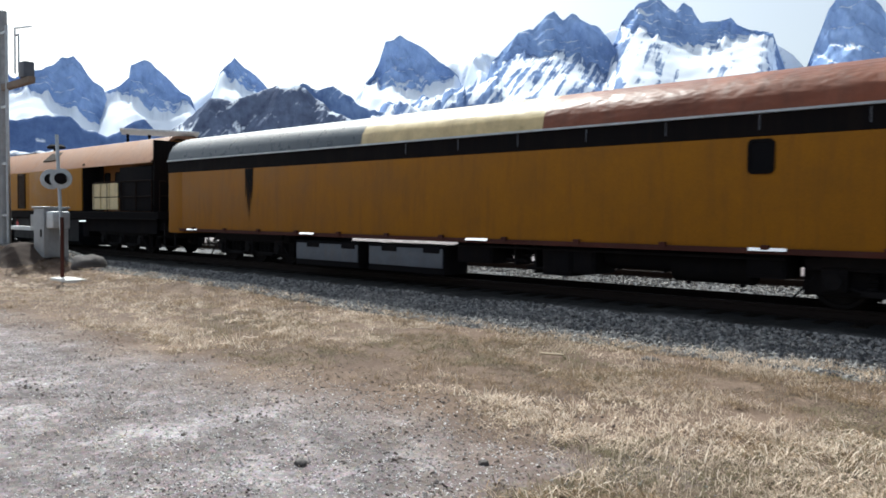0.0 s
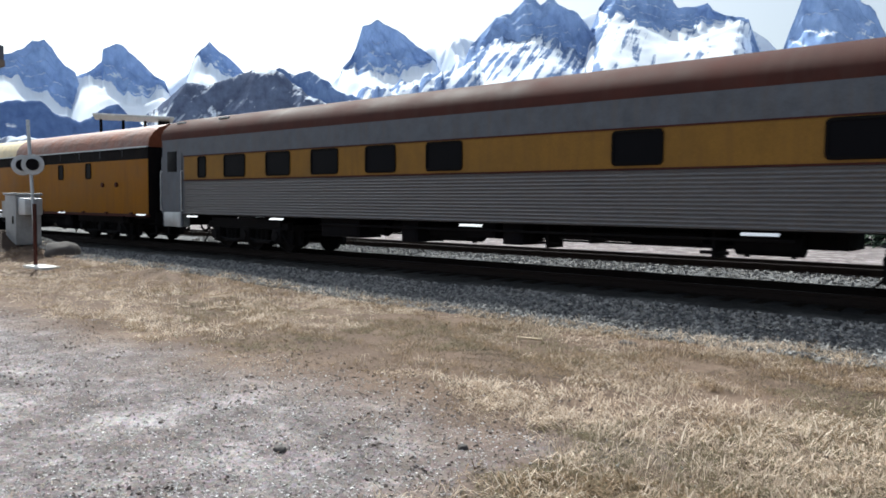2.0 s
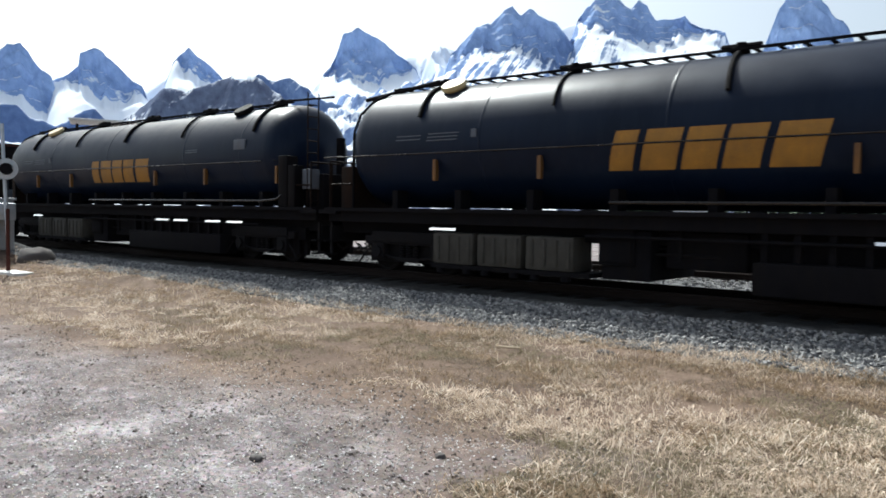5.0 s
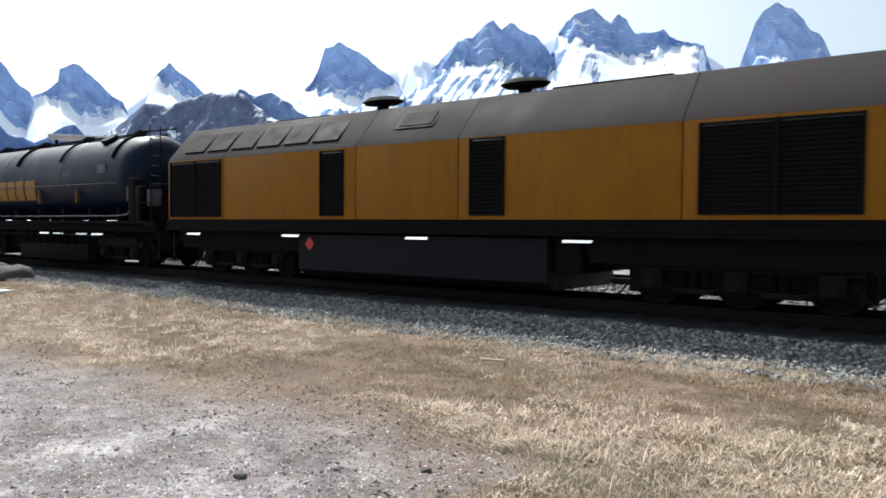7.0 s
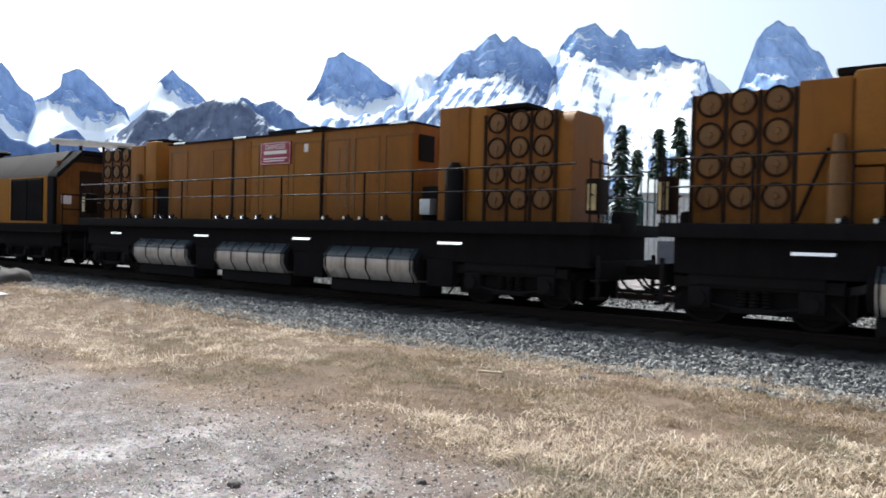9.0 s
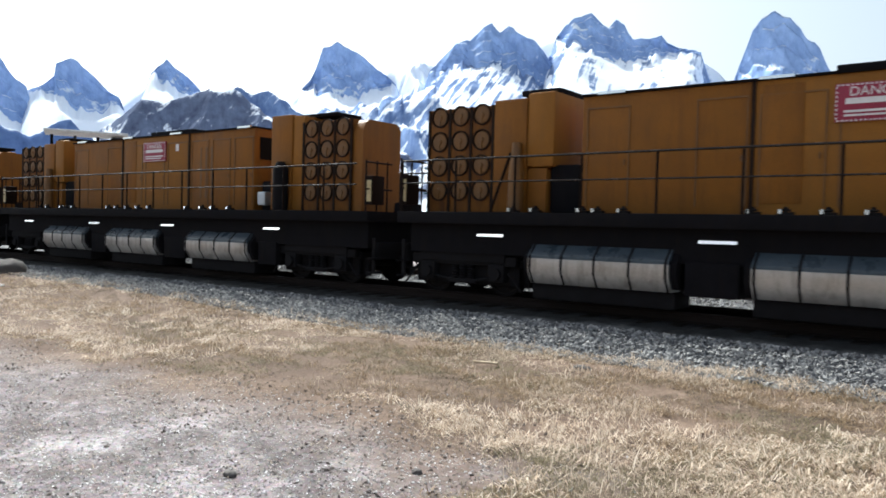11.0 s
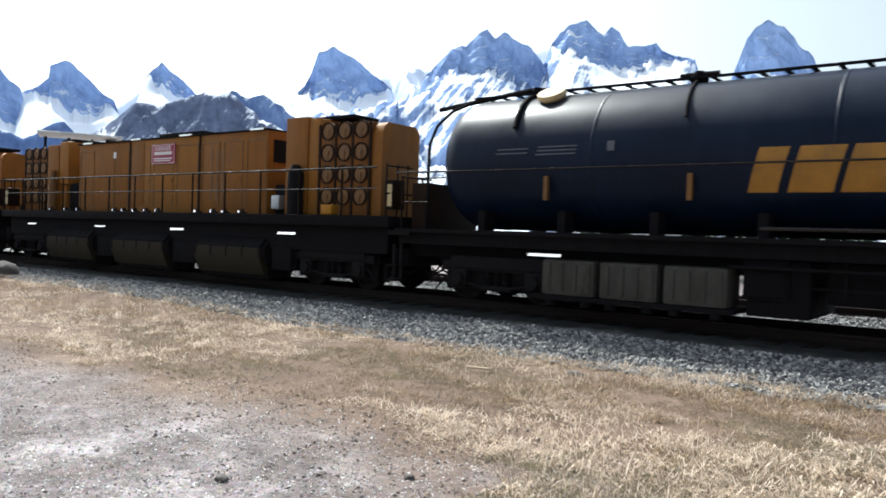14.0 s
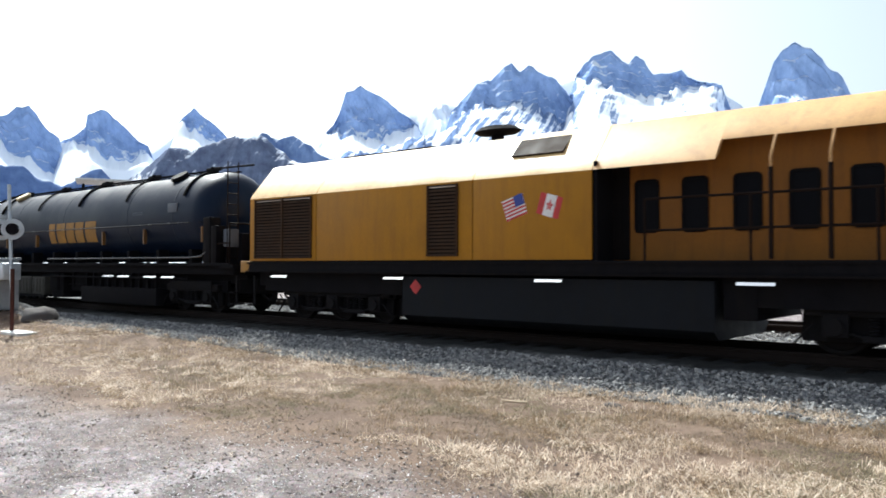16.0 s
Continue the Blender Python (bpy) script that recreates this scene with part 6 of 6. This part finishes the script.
def grinding_car(dirty):
    c = thing("grinding_car", "yellow rail grinding car with fan panels and " + ("oily brown" if dirty else "silver") + " tanks", "rail car", "train")
    Ln = 18.3
    part("deck", bmb(-0.3, Ln, -1.5, 1.5, 1.46, 1.7, bevel=0.015), BLACK, c, "black walkway deck")
    part("frame", bmb(-0.1, Ln - 0.2, -1.25, 1.25, 0.86, 1.46), BLACK, c)
    fan_panel(c, 0.0)
    # radiator house beside the first fans
    part("radiator_house", bmb(1.72, 2.5, -0.86, 0.86, 1.72, 4.0, bevel=0.03), GRINDYELLOW, c, "yellow radiator house")
    part("radiator_house", bmb(2.5, 3.12, -0.84, 0.84, 2.62, 4.1, bevel=0.07), YELLOW_PALE, c)
    part("roof_unit", bmb(2.2, 3.1, -0.6, 0.5, 4.08, 4.2, bevel=0.03), BLACK, c)
    bm = bmesh.new()
    lathe(bm, [(1.72, 0.16), (2.55, 0.15), (2.8, 0.11), (3.1, 0.09)], "z", (2.35, -0.97, 0), 14)
    part("silencer", bm, FANPAINT, c, "scorched brown upright silencer")
    part("radiator_base", bmb(2.52, 2.95, -0.8, 0.8, 1.72, 2.6, bevel=0.03), GRINDYELLOW, c)
    part("engine", bmb(2.98, 3.62, -0.7, 0.7, 1.72, 2.66, bevel=0.05), BLACK, c)
    rodb = rod(bmesh.new(), (1.75, -0.95, 1.75), (2.2, -0.95, 2.9), 0.03)
    part("brace", rodb, RAILBAR, c)
    # main housing in three panels
    cuts = [3.65, 6.8, 10.42, 13.4]
    for a, b in zip(cuts, cuts[1:]):
        h = part("housing", bmb(a + 0.02, b - 0.02, -0.73, 0.9, 1.72, 3.93, bevel=0.02), YELLOW_PALE if a > 6 and a < 7 else GRINDYELLOW, c, "yellow engine housing section")
        w = (b - a) / 3
        for k in range(3):
            if k == 1 and a < 4:
                continue
            bm = bmesh.new()
            x0, x1, z0, z1 = a + 0.12 + k * w, a + (k + 1) * w - 0.06, 1.85, 3.68
            for q in ((x0, x1, z1, z1 + 0.03), (x0, x0 + 0.025, z0, z1), (x1 - 0.025, x1, z0, z1)):
                box(bm, q[0], q[1], -0.745, -0.728, q[2], q[3])
            part("door_frame", bm, FANPAINT, h)
            part("door_latch", bmb(x1 - 0.11, x1 - 0.08, -0.75, -0.728, 2.62, 2.72), FANPAINT, h)
        part("roof_edge", bmb(a, b, -0.78, 0.95, 3.93, 3.97), BAND, h)
    for x in (6.79, 10.4):
        part("joint_post", bmb(x, x + 0.06, -0.76, -0.7, 1.72, 3.96), LOUVRE, c)
    part("housing_inset", bmb(6.95, 7.6, -0.745, -0.7, 1.9, 3.85, bevel=0.01), GRINDYELLOW, c)
    part("roof_unit", bmb(8.0, 10.2, -0.5, 0.5, 3.97, 4.12, bevel=0.03), BLACK, c)
    for k in range(3):
        part("rust_streak", bmb(10.95 + 0.25 * k, 11.03 + 0.25 * k, -0.738, -0.726, 2.05, 3.5), FANPAINT, c)
    # mirror-metal plates along the roof edge
    for a in (4.0, 6.9, 9.5, 12.7):
        bm = bmesh.new()
        box(bm, a, a + 0.55, -0.8, -0.74, 3.94, 3.99)
        part("roof_lamp", bm, MIRROR, c, "bright metal roof-edge plate")
    for y in (-0.55, 0.2):
        part("end_window", bmb(13.385, 13.41, y, y + 0.55, 3.1, 3.7), GLASS, c)
    # sign
    s = part("danger_sign", bmb(8.05, 9.25, -0.775, -0.735, 3.17, 3.76, bevel=0.005), SIGNRED, c, "crimson danger sign with white lettering")
    cv = bpy.data.curves.new("lettering", "FONT")
    cv.body, cv.size, cv.align_x, cv.extrude = "DANGER", 0.2, "CENTER", 0.002
    txt = new("lettering_curve", cv)
    me = bpy.data.meshes.new_from_object(txt)
    bpy.data.objects.remove(txt)
    me.transform(pose(8.65, -0.779, 3.565, 90, 0, 0))
    me.materials.append(SIGNWHITE)
    t = new("lettering", me)
    t.parent = s
    for z, a, b, h in ((3.44, 8.2, 9.1, 0.09), (3.31, 8.18, 9.12, 0.035), (3.25, 8.18, 9.02, 0.03)):
        part("writing_bar", bmb(a, b, -0.781, -0.776, z, z + h), SIGNWHITE, s)
    for k in range(18):
        for z in (3.185, 3.735):
            shared_part("sign_dash", "border_dash", lambda: bmb(0, 0.03, -0.781, -0.776, -0.012, 0.012), SIGNWHITE, s, (8.08 + k * 0.065, 0, z))
    for k in range(8):
        for x in (8.06, 9.215):
            shared_part("sign_dash_up", "border_dash", lambda: bmb(0, 0.024, -0.781, -0.776, -0.015, 0.015), SIGNWHITE, s, (x, 0, 3.225 + 0.067 * k))
    part("notice", bmb(5.85, 6.0, -0.75, -0.725, 3.42, 3.62) if dirty else bmb(9.75, 9.88, -0.75, -0.725, 3.45, 3.65), SIGNWHITE, c)
    # rear machinery
    part("compressor", bmb(13.55, 14.15, -0.6, 0.7, 1.72, 2.5, bevel=0.05), BLACK, c)
    part("meter_box", bmb(13.7, 14.0, -0.86, -0.6, 1.85, 2.2, bevel=0.02), GALV, c)
    part("radiator_house", bmb(14.2, 15.0, -0.84, 0.84, 1.72, 4.16, bevel=0.03), GRINDYELLOW, c, "yellow radiator house")
    part("radiator_house", bmb(15.0, 15.42, -0.8, 0.8, 1.72, 4.1, bevel=0.03), YELLOW_PALE, c)
    part("roof_unit", bmb(14.3, 16.2, -0.45, 0.45, 4.1, 4.2, bevel=0.03), BLACK, c)
    bm = bmesh.new()
    lathe(bm, [(1.72, 0.2), (2.75, 0.2), (2.95, 0.1)], "z", (14.75, -0.98, 0), 14)
    part("silencer", bm, BRAKEDUST, c, "dark brown upright silencer")
    fan_panel(c, 15.42)
    part("end_hood", prism(bmesh.new(), [(-0.8, 1.72), (-0.8, 3.6), (-0.74, 3.8), (-0.6, 3.9), (0.4, 3.9), (0.55, 3.75), (0.55, 1.72)], 17.14, 17.45), GRINDYELLOW, c, "faded yellow end hood")
    # handrail along the walkway
    bm = bmesh.new()
    for s_ in (-1, 1):
        rod(bm, (-0.2, s_ * 1.46, 2.77), (Ln - 0.4, s_ * 1.46, 2.77), 0.022)
        rod(bm, (-0.2, s_ * 1.46, 2.3), (Ln - 0.4, s_ * 1.46, 2.3), 0.016)
        x = -0.2
        while x < Ln - 0.3:
            shared_part("rail_post", "rail_post", lambda: rod(bmesh.new(), (0, 0, 1.66), (0, 0, 2.77), 0.024), RAILBAR, c, (x, s_ * 1.46, 0))
            x += 1.42
    part("handrail", bm, POLISHED, c, "long polished walkway handrail")
    for x, s_ in ((-0.25, -1), (Ln - 0.1, 1)):
        for e in (-1, 1):
            bm = bmesh.new()
            for y in (1.46, 1.1, 0.75):
                rod(bm, (x, e * y, 1.66), (x, e * y, 2.85), 0.02)
            for z in (2.2, 2.8):
                rod(bm, (x, e * 1.46, z), (x, e * 0.6, z), 0.02)
            part("end_railing", bm, TEAL if e > 0 else RAILBAR, c, "painted end railing")
        part("control_box", bmb(x - 0.15, x + 0.1, -1.35, -0.95, 1.85, 2.5, bevel=0.02), RAILBAR, c)
        part("deck_box", bmb(16.05, 16.4, -1.34, -1.12, 1.72, 1.95, bevel=0.02), BRIGHTYELLOW, c, "bright yellow box on the deck") if dirty and s_ > 0 else None
        part("control_panel", bmb(x - 0.11, x + 0.06, -1.358, -1.345, 1.92, 2.4), CREAM, c, "pale control panel")
        part("junction_box", bmb(x - 0.12, x + 0.12, -0.4, 0.4, 1.5, 1.95, bevel=0.1), BLACK, c)
    # clamps along the deck edge
    def clamp():
        b = bmb(0, 0.24, -0.06, 0.06, 0, 0.05, bevel=0.012)
        rod(b, (0.12, 0, 0.04), (0.12, 0, 0.13), 0.035, 10)
        rod(b, (0.04, -0.03, 0.075), (0.2, -0.03, 0.075), 0.02, 8)
        return b
    for x in (2.4, 2.9, 3.9, 4.2, 4.7, 6.9, 7.4, 8.0, 8.6, 9.2, 11.1, 11.8, 12.3, 13.0):
        shared_part("clamp", "cable_clamp", clamp, WHEELSTEEL, c, (x, -1.3, 1.7), "dark steel cable clamp on the deck")
        # a small mirror plate makes the bright chip on each clamp
        shared_part("clamp_plate", "clamp_plate", lambda: bmb(0, 0.06, -0.065, -0.06, 0, 0.07), MIRROR, c, (x + 0.01, -1.3, 1.72), "bright mirror plate on the clamp")
    # side tanks
    for a, b in ((2.85, 5.85), (6.95, 9.95), (11.2, 14.15)):
        oc = [(-1.46 + 0.0, 0.62), (-1.46, 0.88), (-1.25, 1.1), (-0.85, 1.1), (-0.65, 0.9), (-0.65, 0.55), (-0.9, 0.36), (-1.3, 0.36)]
        low = [(-1.46, 0.55 if dirty else 0.6), (-1.46, 0.84), (-0.66, 0.84), (-0.65, 0.55), (-0.9, 0.36 - 0.2 * dirty), (-1.3, 0.36 - 0.2 * dirty)]
        # deck shade put into colour: the upper facets are a separate dark piece
        cover = [(-1.455, 0.843), (-1.45, 0.9), (-1.25, 1.1), (-0.85, 1.1), (-0.66, 0.9), (-0.66, 0.843)]
        tk = part("side_tank", prism(bmesh.new(), low, a + 0.12, b - 0.12), DIRTYTANK if dirty else SILVER, c, "oily brown side tank" if dirty else "silver octagonal side tank")
        part("tank_cover", prism(bmesh.new(), cover, a + 0.12, b - 0.12), BLACK if dirty else STEELROOF, tk, "upper tank facets darkened for the deck's shade")
        oc2 = [((y + 1.06) * 0.86 - 1.06, (z - 0.73) * 0.86 + 0.73) for y, z in oc]
        part("tank_end", prism(bmesh.new(), oc2, a, a + 0.13), BLACK, tk)
        part("tank_end", prism(bmesh.new(), oc2, b - 0.13, b), BLACK, tk)
        for k in range(5):
            x = a + 0.15 + k * (b - a - 0.34) / 4
            shared_part("strap", "tank_strap", lambda: prism(bmesh.new(), [((y + 1.06) * 1.03 - 1.06, (z - 0.73) * 1.03 + 0.73) for y, z in oc], 0, 0.04), BRAKEDUST, tk, (x, 0, 0))
        # grinding carriage below
        bm = bmesh.new()
        box(bm, a + 0.1, b - 0.1, -1.2, -0.4, 0.06, 0.34, 0.02)
        for k in range(6):
            x = a + 0.2 + k * 0.46
            rod(bm, (x, -0.95, 0.02), (x, -0.95, 0.4), 0.12, 10)
        part("grinding_buggy", bm, BRAKEDUST, c, "black grinding buggy close above the rail")
    for a, b in ((5.95, 6.85), (10.05, 11.1), (14.3, 15.0)):
        part("underframe_box", bmb(a, b, -1.3, 1.3, 0.32, 0.9, bevel=0.03), BLACK, c)
    bogie(c, 1.2, 2, 1.75)
    bogie(c, Ln - 2.0, 2, 1.75)
    reflectors(c, [2.15, 6.56, 10.6, 15.1], 1.24, -1.54, 0.62)
    coupler(c, -0.3, -1)
    coupler(c, Ln, 1)
    return c


# ---- the train: each car's left end at 0 s ----
CARS = []


def place(car, x):
    car.location = (x, TY, RT)
    CARS.append((car, x))
    return car


place(power_car_cab(False), -43.3)
place(tool_car(), -23.6)
place(coach(), 2.68)
tank = place(tank_car(), 31.7)
CARS.append((copy_thing(tank, pose(50.95, TY, RT)), 50.95))
place(tank_car(0.26, -0.14, 0.38), 168.45)
place(power_car_grey(), 69.05)
grinder = place(grinding_car(False), 89.65)
for x in (109.45, 128.93):
    CARS.append((copy_thing(grinder, pose(x, TY, RT)), x))
place(grinding_car(True), 148.45)
place(power_car_cab(True), 186.55)


# ---- the crossing ----
def crossing_signal(x, y):
    c = thing("crossing_signal", "grey level-crossing signal mast with two round lamps", "signal")
    z = float(ground_z(np.array(x), np.array(y)))
    c.location = (x, y, z)
    part("mast", rod(bmesh.new(), (0, 0, 0.9), (-0.35, 0, 4.3), 0.05, 12), GALV, c)
    part("post", rod(bmesh.new(), (0, 0, -0.1), (0, 0, 1.85), 0.055, 12), RUST, c, "dark red-brown lower post")
    part("footing", bmb(-0.15, 1.1, -0.3, 0.25, -0.1, 0.07, bevel=0.02), WHITE, c, "pale concrete footing slab")
    part("cross_arm", rod(bmesh.new(), (-0.7, 0, 3.0), (0.35, 0, 3.0), 0.03), GALV, c)
    for d in (-0.55, 0.18):
        bm = bmesh.new()
        lathe(bm, [(0.0, 0.3), (0.03, 0.3), (0.04, 0.18), (0.16, 0.15), (0.2, 0.02)], "y", (0, 0, 0), 24)
        lathe(bm, [(-0.2, 0.16), (-0.02, 0.17), (-0.01, 0.05)], "y", (0, 0, 0), 20)
        bmesh.ops.transform(bm, verts=bm.verts, matrix=pose(d - 0.02, -0.08, 2.98, 0, 0, 62))
        lp = part("signal_lamp", bm, BLACK, c, "round black signal lamp")
        bm = bmesh.new()
        lathe(bm, [(-0.03, 0.3), (-0.025, 0.27), (-0.02, 0.1)], "y", (0, 0, 0), 24)
        bmesh.ops.transform(bm, verts=bm.verts, matrix=pose(d - 0.02, -0.08, 2.98, 0, 0, 62))
        part("lamp_rim", bm, GALV, lp)
    return c


crossing_signal(-23.65, 9.18)


def control_cabinet(x, y):
    c = thing("control_cabinet", "pale aluminium signal cabinet with a gate arm mechanism", "cabinet")
    z = float(ground_z(np.array(x), np.array(y))) - 0.03
    c.location = (x, y, z)
    part("body", bmb(-0.45, 0.45, -0.4, 0.4, 0, 1.65, bevel=0.03), ALUM, c)
    part("lid", bmb(-0.5, 0.5, -0.45, 0.45, 1.65, 1.72, bevel=0.02), ALUM, c)
    bm = bmesh.new()
    prism(bm, [(-0.3, 0.9), (-0.3, 1.45), (0.3, 1.45), (0.3, 1.0)], -1.0, -0.46)
    part("side_housing", bm, ALUM, c)
    part("gate_mechanism", bmb(0.5, 1.1, -0.35, 0.2, 1.0, 1.55, bevel=0.04), GALV, c, "grey gate mechanism box")
    part("counterweight_arm", bmb(-3.6, -0.46, -0.08, 0.08, 0.88, 1.02), GALV, c, "pale horizontal arm")
    part("door_handle", bmb(0.2, 0.26, -0.43, -0.4, 0.7, 0.95), BLACK, c)
    return c


control_cabinet(-27.6, 10.35)


def utility_pole(x, y):
    c = thing("utility_pole", "tall pale pole with cross arms and ladder brackets", "pole")
    z = float(ground_z(np.array(x), np.array(y)))
    c.location = (x, y, z - 0.05)
    part("pole", lathe(bmesh.new(), [(0, 0.26), (5, 0.22), (9.6, 0.17)], "z", (0, 0, 0), 16), ALUM, c)
    part("conduit", rod(bmesh.new(), (0.75, -0.1, 0.1), (0.75, -0.1, 8.9), 0.06), GALV, c, "thin grey conduit")
    for z1, w in ((8.6, 0.75), (5.6, 0.75), (3.3, 0.75), (1.2, 0.75)):
        part("bracket", bmb(0, w, -0.14, -0.06, z1, z1 + 0.1), GALV, c)
    part("cross_arm", bmb(0.1, 3.2, -0.12, 0.12, 6.35, 6.6, bevel=0.03), WOODPOLE, c, "dark cross arm with a box")
    part("arm_box", bmb(2.3, 2.9, -0.2, 0.2, 6.6, 7.2, bevel=0.05), GREYPAINT, c)
    bm = bmesh.new()
    for a, b in (((1.4, 6.9), (1.4, 8.7)), ((1.4, 8.7), (3.1, 8.5)), ((1.8, 6.9), (1.8, 8.4)), ((1.4, 8.4), (1.8, 8.4))):
        rod(bm, (a[0], 0, a[1]), (b[0], 0, b[1]), 0.035)
    part("frame_antenna", bm, GALV, c)
    return c


utility_pole(-34.9, 11.25)

ROCKGREY = mat("field_stone", (0.09, 0.078, 0.073), 0.9, bump=0.6, grain=25)


def boulder(x, y, r, seed, label):
    g = random.Random(seed)
    bm = bmesh.new()
    bmesh.ops.create_icosphere(bm, subdivisions=3, radius=1)
    for v in bm.verts:
        k = 1 + 0.25 * noise.noise(v.co * 1.7 + Vector((seed, 0, 0))) + 0.1 * noise.noise(v.co * 4.5)
        v.co = Vector((v.co.x * k * r[0], v.co.y * k * r[1], v.co.z * k * r[2]))
    b = to_object("boulder", bm, ROCKGREY, None, 60)
    b.location = (x, y, float(ground_z(np.array(x), np.array(y))) + r[2] * 0.4)
    return tagged(b, label, "stone")


boulder(-25.2, 10.6, (0.65, 0.5, 0.32), 3, "dark grey boulder on the dry bank")


def earth_mound(x, y, r, seed):
    """A heap of soil with a ragged foot, coloured dark for the shadow on it."""
    xs, ys = np.meshgrid(np.linspace(-1.4, 1.4, 50), np.linspace(-1.4, 1.4, 50))
    d = np.hypot(xs, ys) + 0.18 * fbm(xs * 1.8, ys * 1.8, seed)
    X, Y = x + xs * r[0], y + ys * r[1]
    Z = ground_z(X, Y) - 0.04 + r[2] * smooth(1.15, 0.1, d) + 0.05 * fbm(X * 4, Y * 4, seed, 3) * smooth(1.2, 0.8, d)
    ob = raw_mesh("earth_mound", np.stack([X, Y, Z], -1).reshape(-1, 3), 4, grid_faces(50, 50), SHADOWSOIL, True)
    return tagged(ob, "earth mound beside the pole, darkened as in shadow", "mound")


# soil colour with the shadow beside the pole put in
SHADOWSOIL = mat("shadow_dark_earth", (0.05, 0.036, 0.03), 0.95, bump=0.8, grain=20, spec=0.1)
earth_mound(-28.6, 9.6, (1.7, 1.1, 0.45), 4)
boulder(-4.95, 9.7, (0.15, 0.06, 0.05), 5, "flat pale stone at the edge of the ballast")
boulder(-3.83, 4.71, (0.05, 0.04, 0.03), 6, "small pale stone in the grass")
boulder(-4.84, 3.67, (0.06, 0.045, 0.03), 7, "small dark stone on the gravel")
STRAWWOOD = mat("bleached_wood", (0.5, 0.4, 0.28), 0.85)
st = to_object("stick", rod(bmesh.new(), (-6.3, 8.97, 0.05), (-5.92, 9.03, 0.06), 0.018, 7), STRAWWOOD)
tagged(st, "short weathered stick lying in the grass", "stick")


# ---- buildings beyond the tracks ----
def shed(x, y, w, d, h, label):
    c = thing("shed", label, "building")
    c.location = (x, y, -0.02)
    c.rotation_euler = (0, 0, radians(20))
    part("wall", bmb(-w / 2, w / 2, -d / 2, d / 2, 0, h), WHITE, c, "white corrugated wall")
    bm = bmesh.new()
    for k in range(int(w / 0.3)):
        box(bm, -w / 2 + k * 0.3, -w / 2 + k * 0.3 + 0.05, -d / 2 - 0.03, -d / 2, 0, h)
    part("wall_ribs", bm, GALV, c)
    part("roof", prism(bmesh.new(), [(-d / 2 - 0.3, h), (0, h + 0.9), (d / 2 + 0.3, h), (d / 2 + 0.3, h - 0.1), (0, h + 0.75), (-d / 2 - 0.3, h - 0.1)], -w / 2 - 0.3, w / 2 + 0.3), GALV, c, "grey metal roof")
    part("door", bmb(-0.5, 0.5, -d / 2 - 0.06, -d / 2 - 0.02, 0, 2.05), GREYPAINT, c)
    return c


a = radians(21.6)
shed(-math.sin(a) * 46, math.cos(a) * 46, 2.6, 4.0, 4.7, "tall white corrugated shed behind the siding")


def canopy(bearing, dist, rise, w):
    c = thing("station_canopy", "flat white canopy roof on dark posts", "canopy")
    a = radians(bearing)
    h = EYE + dist * math.tan(radians(rise))
    c.location = (-math.sin(a) * dist, math.cos(a) * dist, 0)
    c.rotation_euler = (0, 0, a)
    part("roof", bmb(-w / 2, w / 2, -1.5, 1.5, h - 0.12, h, bevel=0.02), WHITE, c)
    for k in range(4):
        x = -w / 2 + 0.4 + k * (w - 0.8) / 3
        part("post", rod(bmesh.new(), (x, 0, -0.1), (x, 0, h - 0.2), 0.09, 10), BLACK, c)
    part("unit", bmb(w / 2 - 0.9, w / 2 - 0.2, -0.4, 0.4, h - 0.6, h - 0.2), BLACK, c)
    return c


canopy(62.6, 52, 5.75, 4.6)


# ---- what moves ----
# distance run along the track, second by second
RUN = [(0.0, 0.0), (0.5, -6.34), (1.0, -12.66), (1.5, -18.92), (2.0, -25.15), (2.5, -31.41), (3.0, -37.8), (3.5, -44.21), (4.0, -50.6), (6.5, -82.5), (7.0, -88.89), (7.5, -95.25),
       (8.0, -101.64), (8.5, -107.97), (9.0, -114.29), (9.5, -120.59), (12.0, -152.16), (12.5, -158.49), (13.0, -164.88), (13.5, -171.31), (14.0, -177.75), (14.5, -184.2), (15.0, -190.68), (15.5, -197.15), (16.0, -203.64)]


def run_at(t):
    return float(np.interp(t, [r[0] for r in RUN], [r[1] for r in RUN]))


def motions():
    for car, x in CARS:
        walk(car, [(t, pose(x + s, TY, RT)) for t, s in RUN])
    # the wheels roll without slipping, a key every 20th of a second; alike axles share their keys
    rolled = {}
    for ob in [o for car, _ in CARS for o in car.children_recursive if o.name.split(".")[0] == "wheelset"]:
        key = tuple(round(v, 3) for v in ob.location)
        if key not in rolled:
            p = Vector(ob.location)
            walk(ob, [(i / 20, pose(*p, 0, math.degrees(run_at(i / 20) / 0.46), 0)) for i in range(321)])
            rolled[key] = ob
        else:
            src = rolled[key].animation_data
            ob.rotation_mode = "QUATERNION"
            ob.animation_data_create().action = src.action
            ob.animation_data.action_slot = src.action_slot


motions()
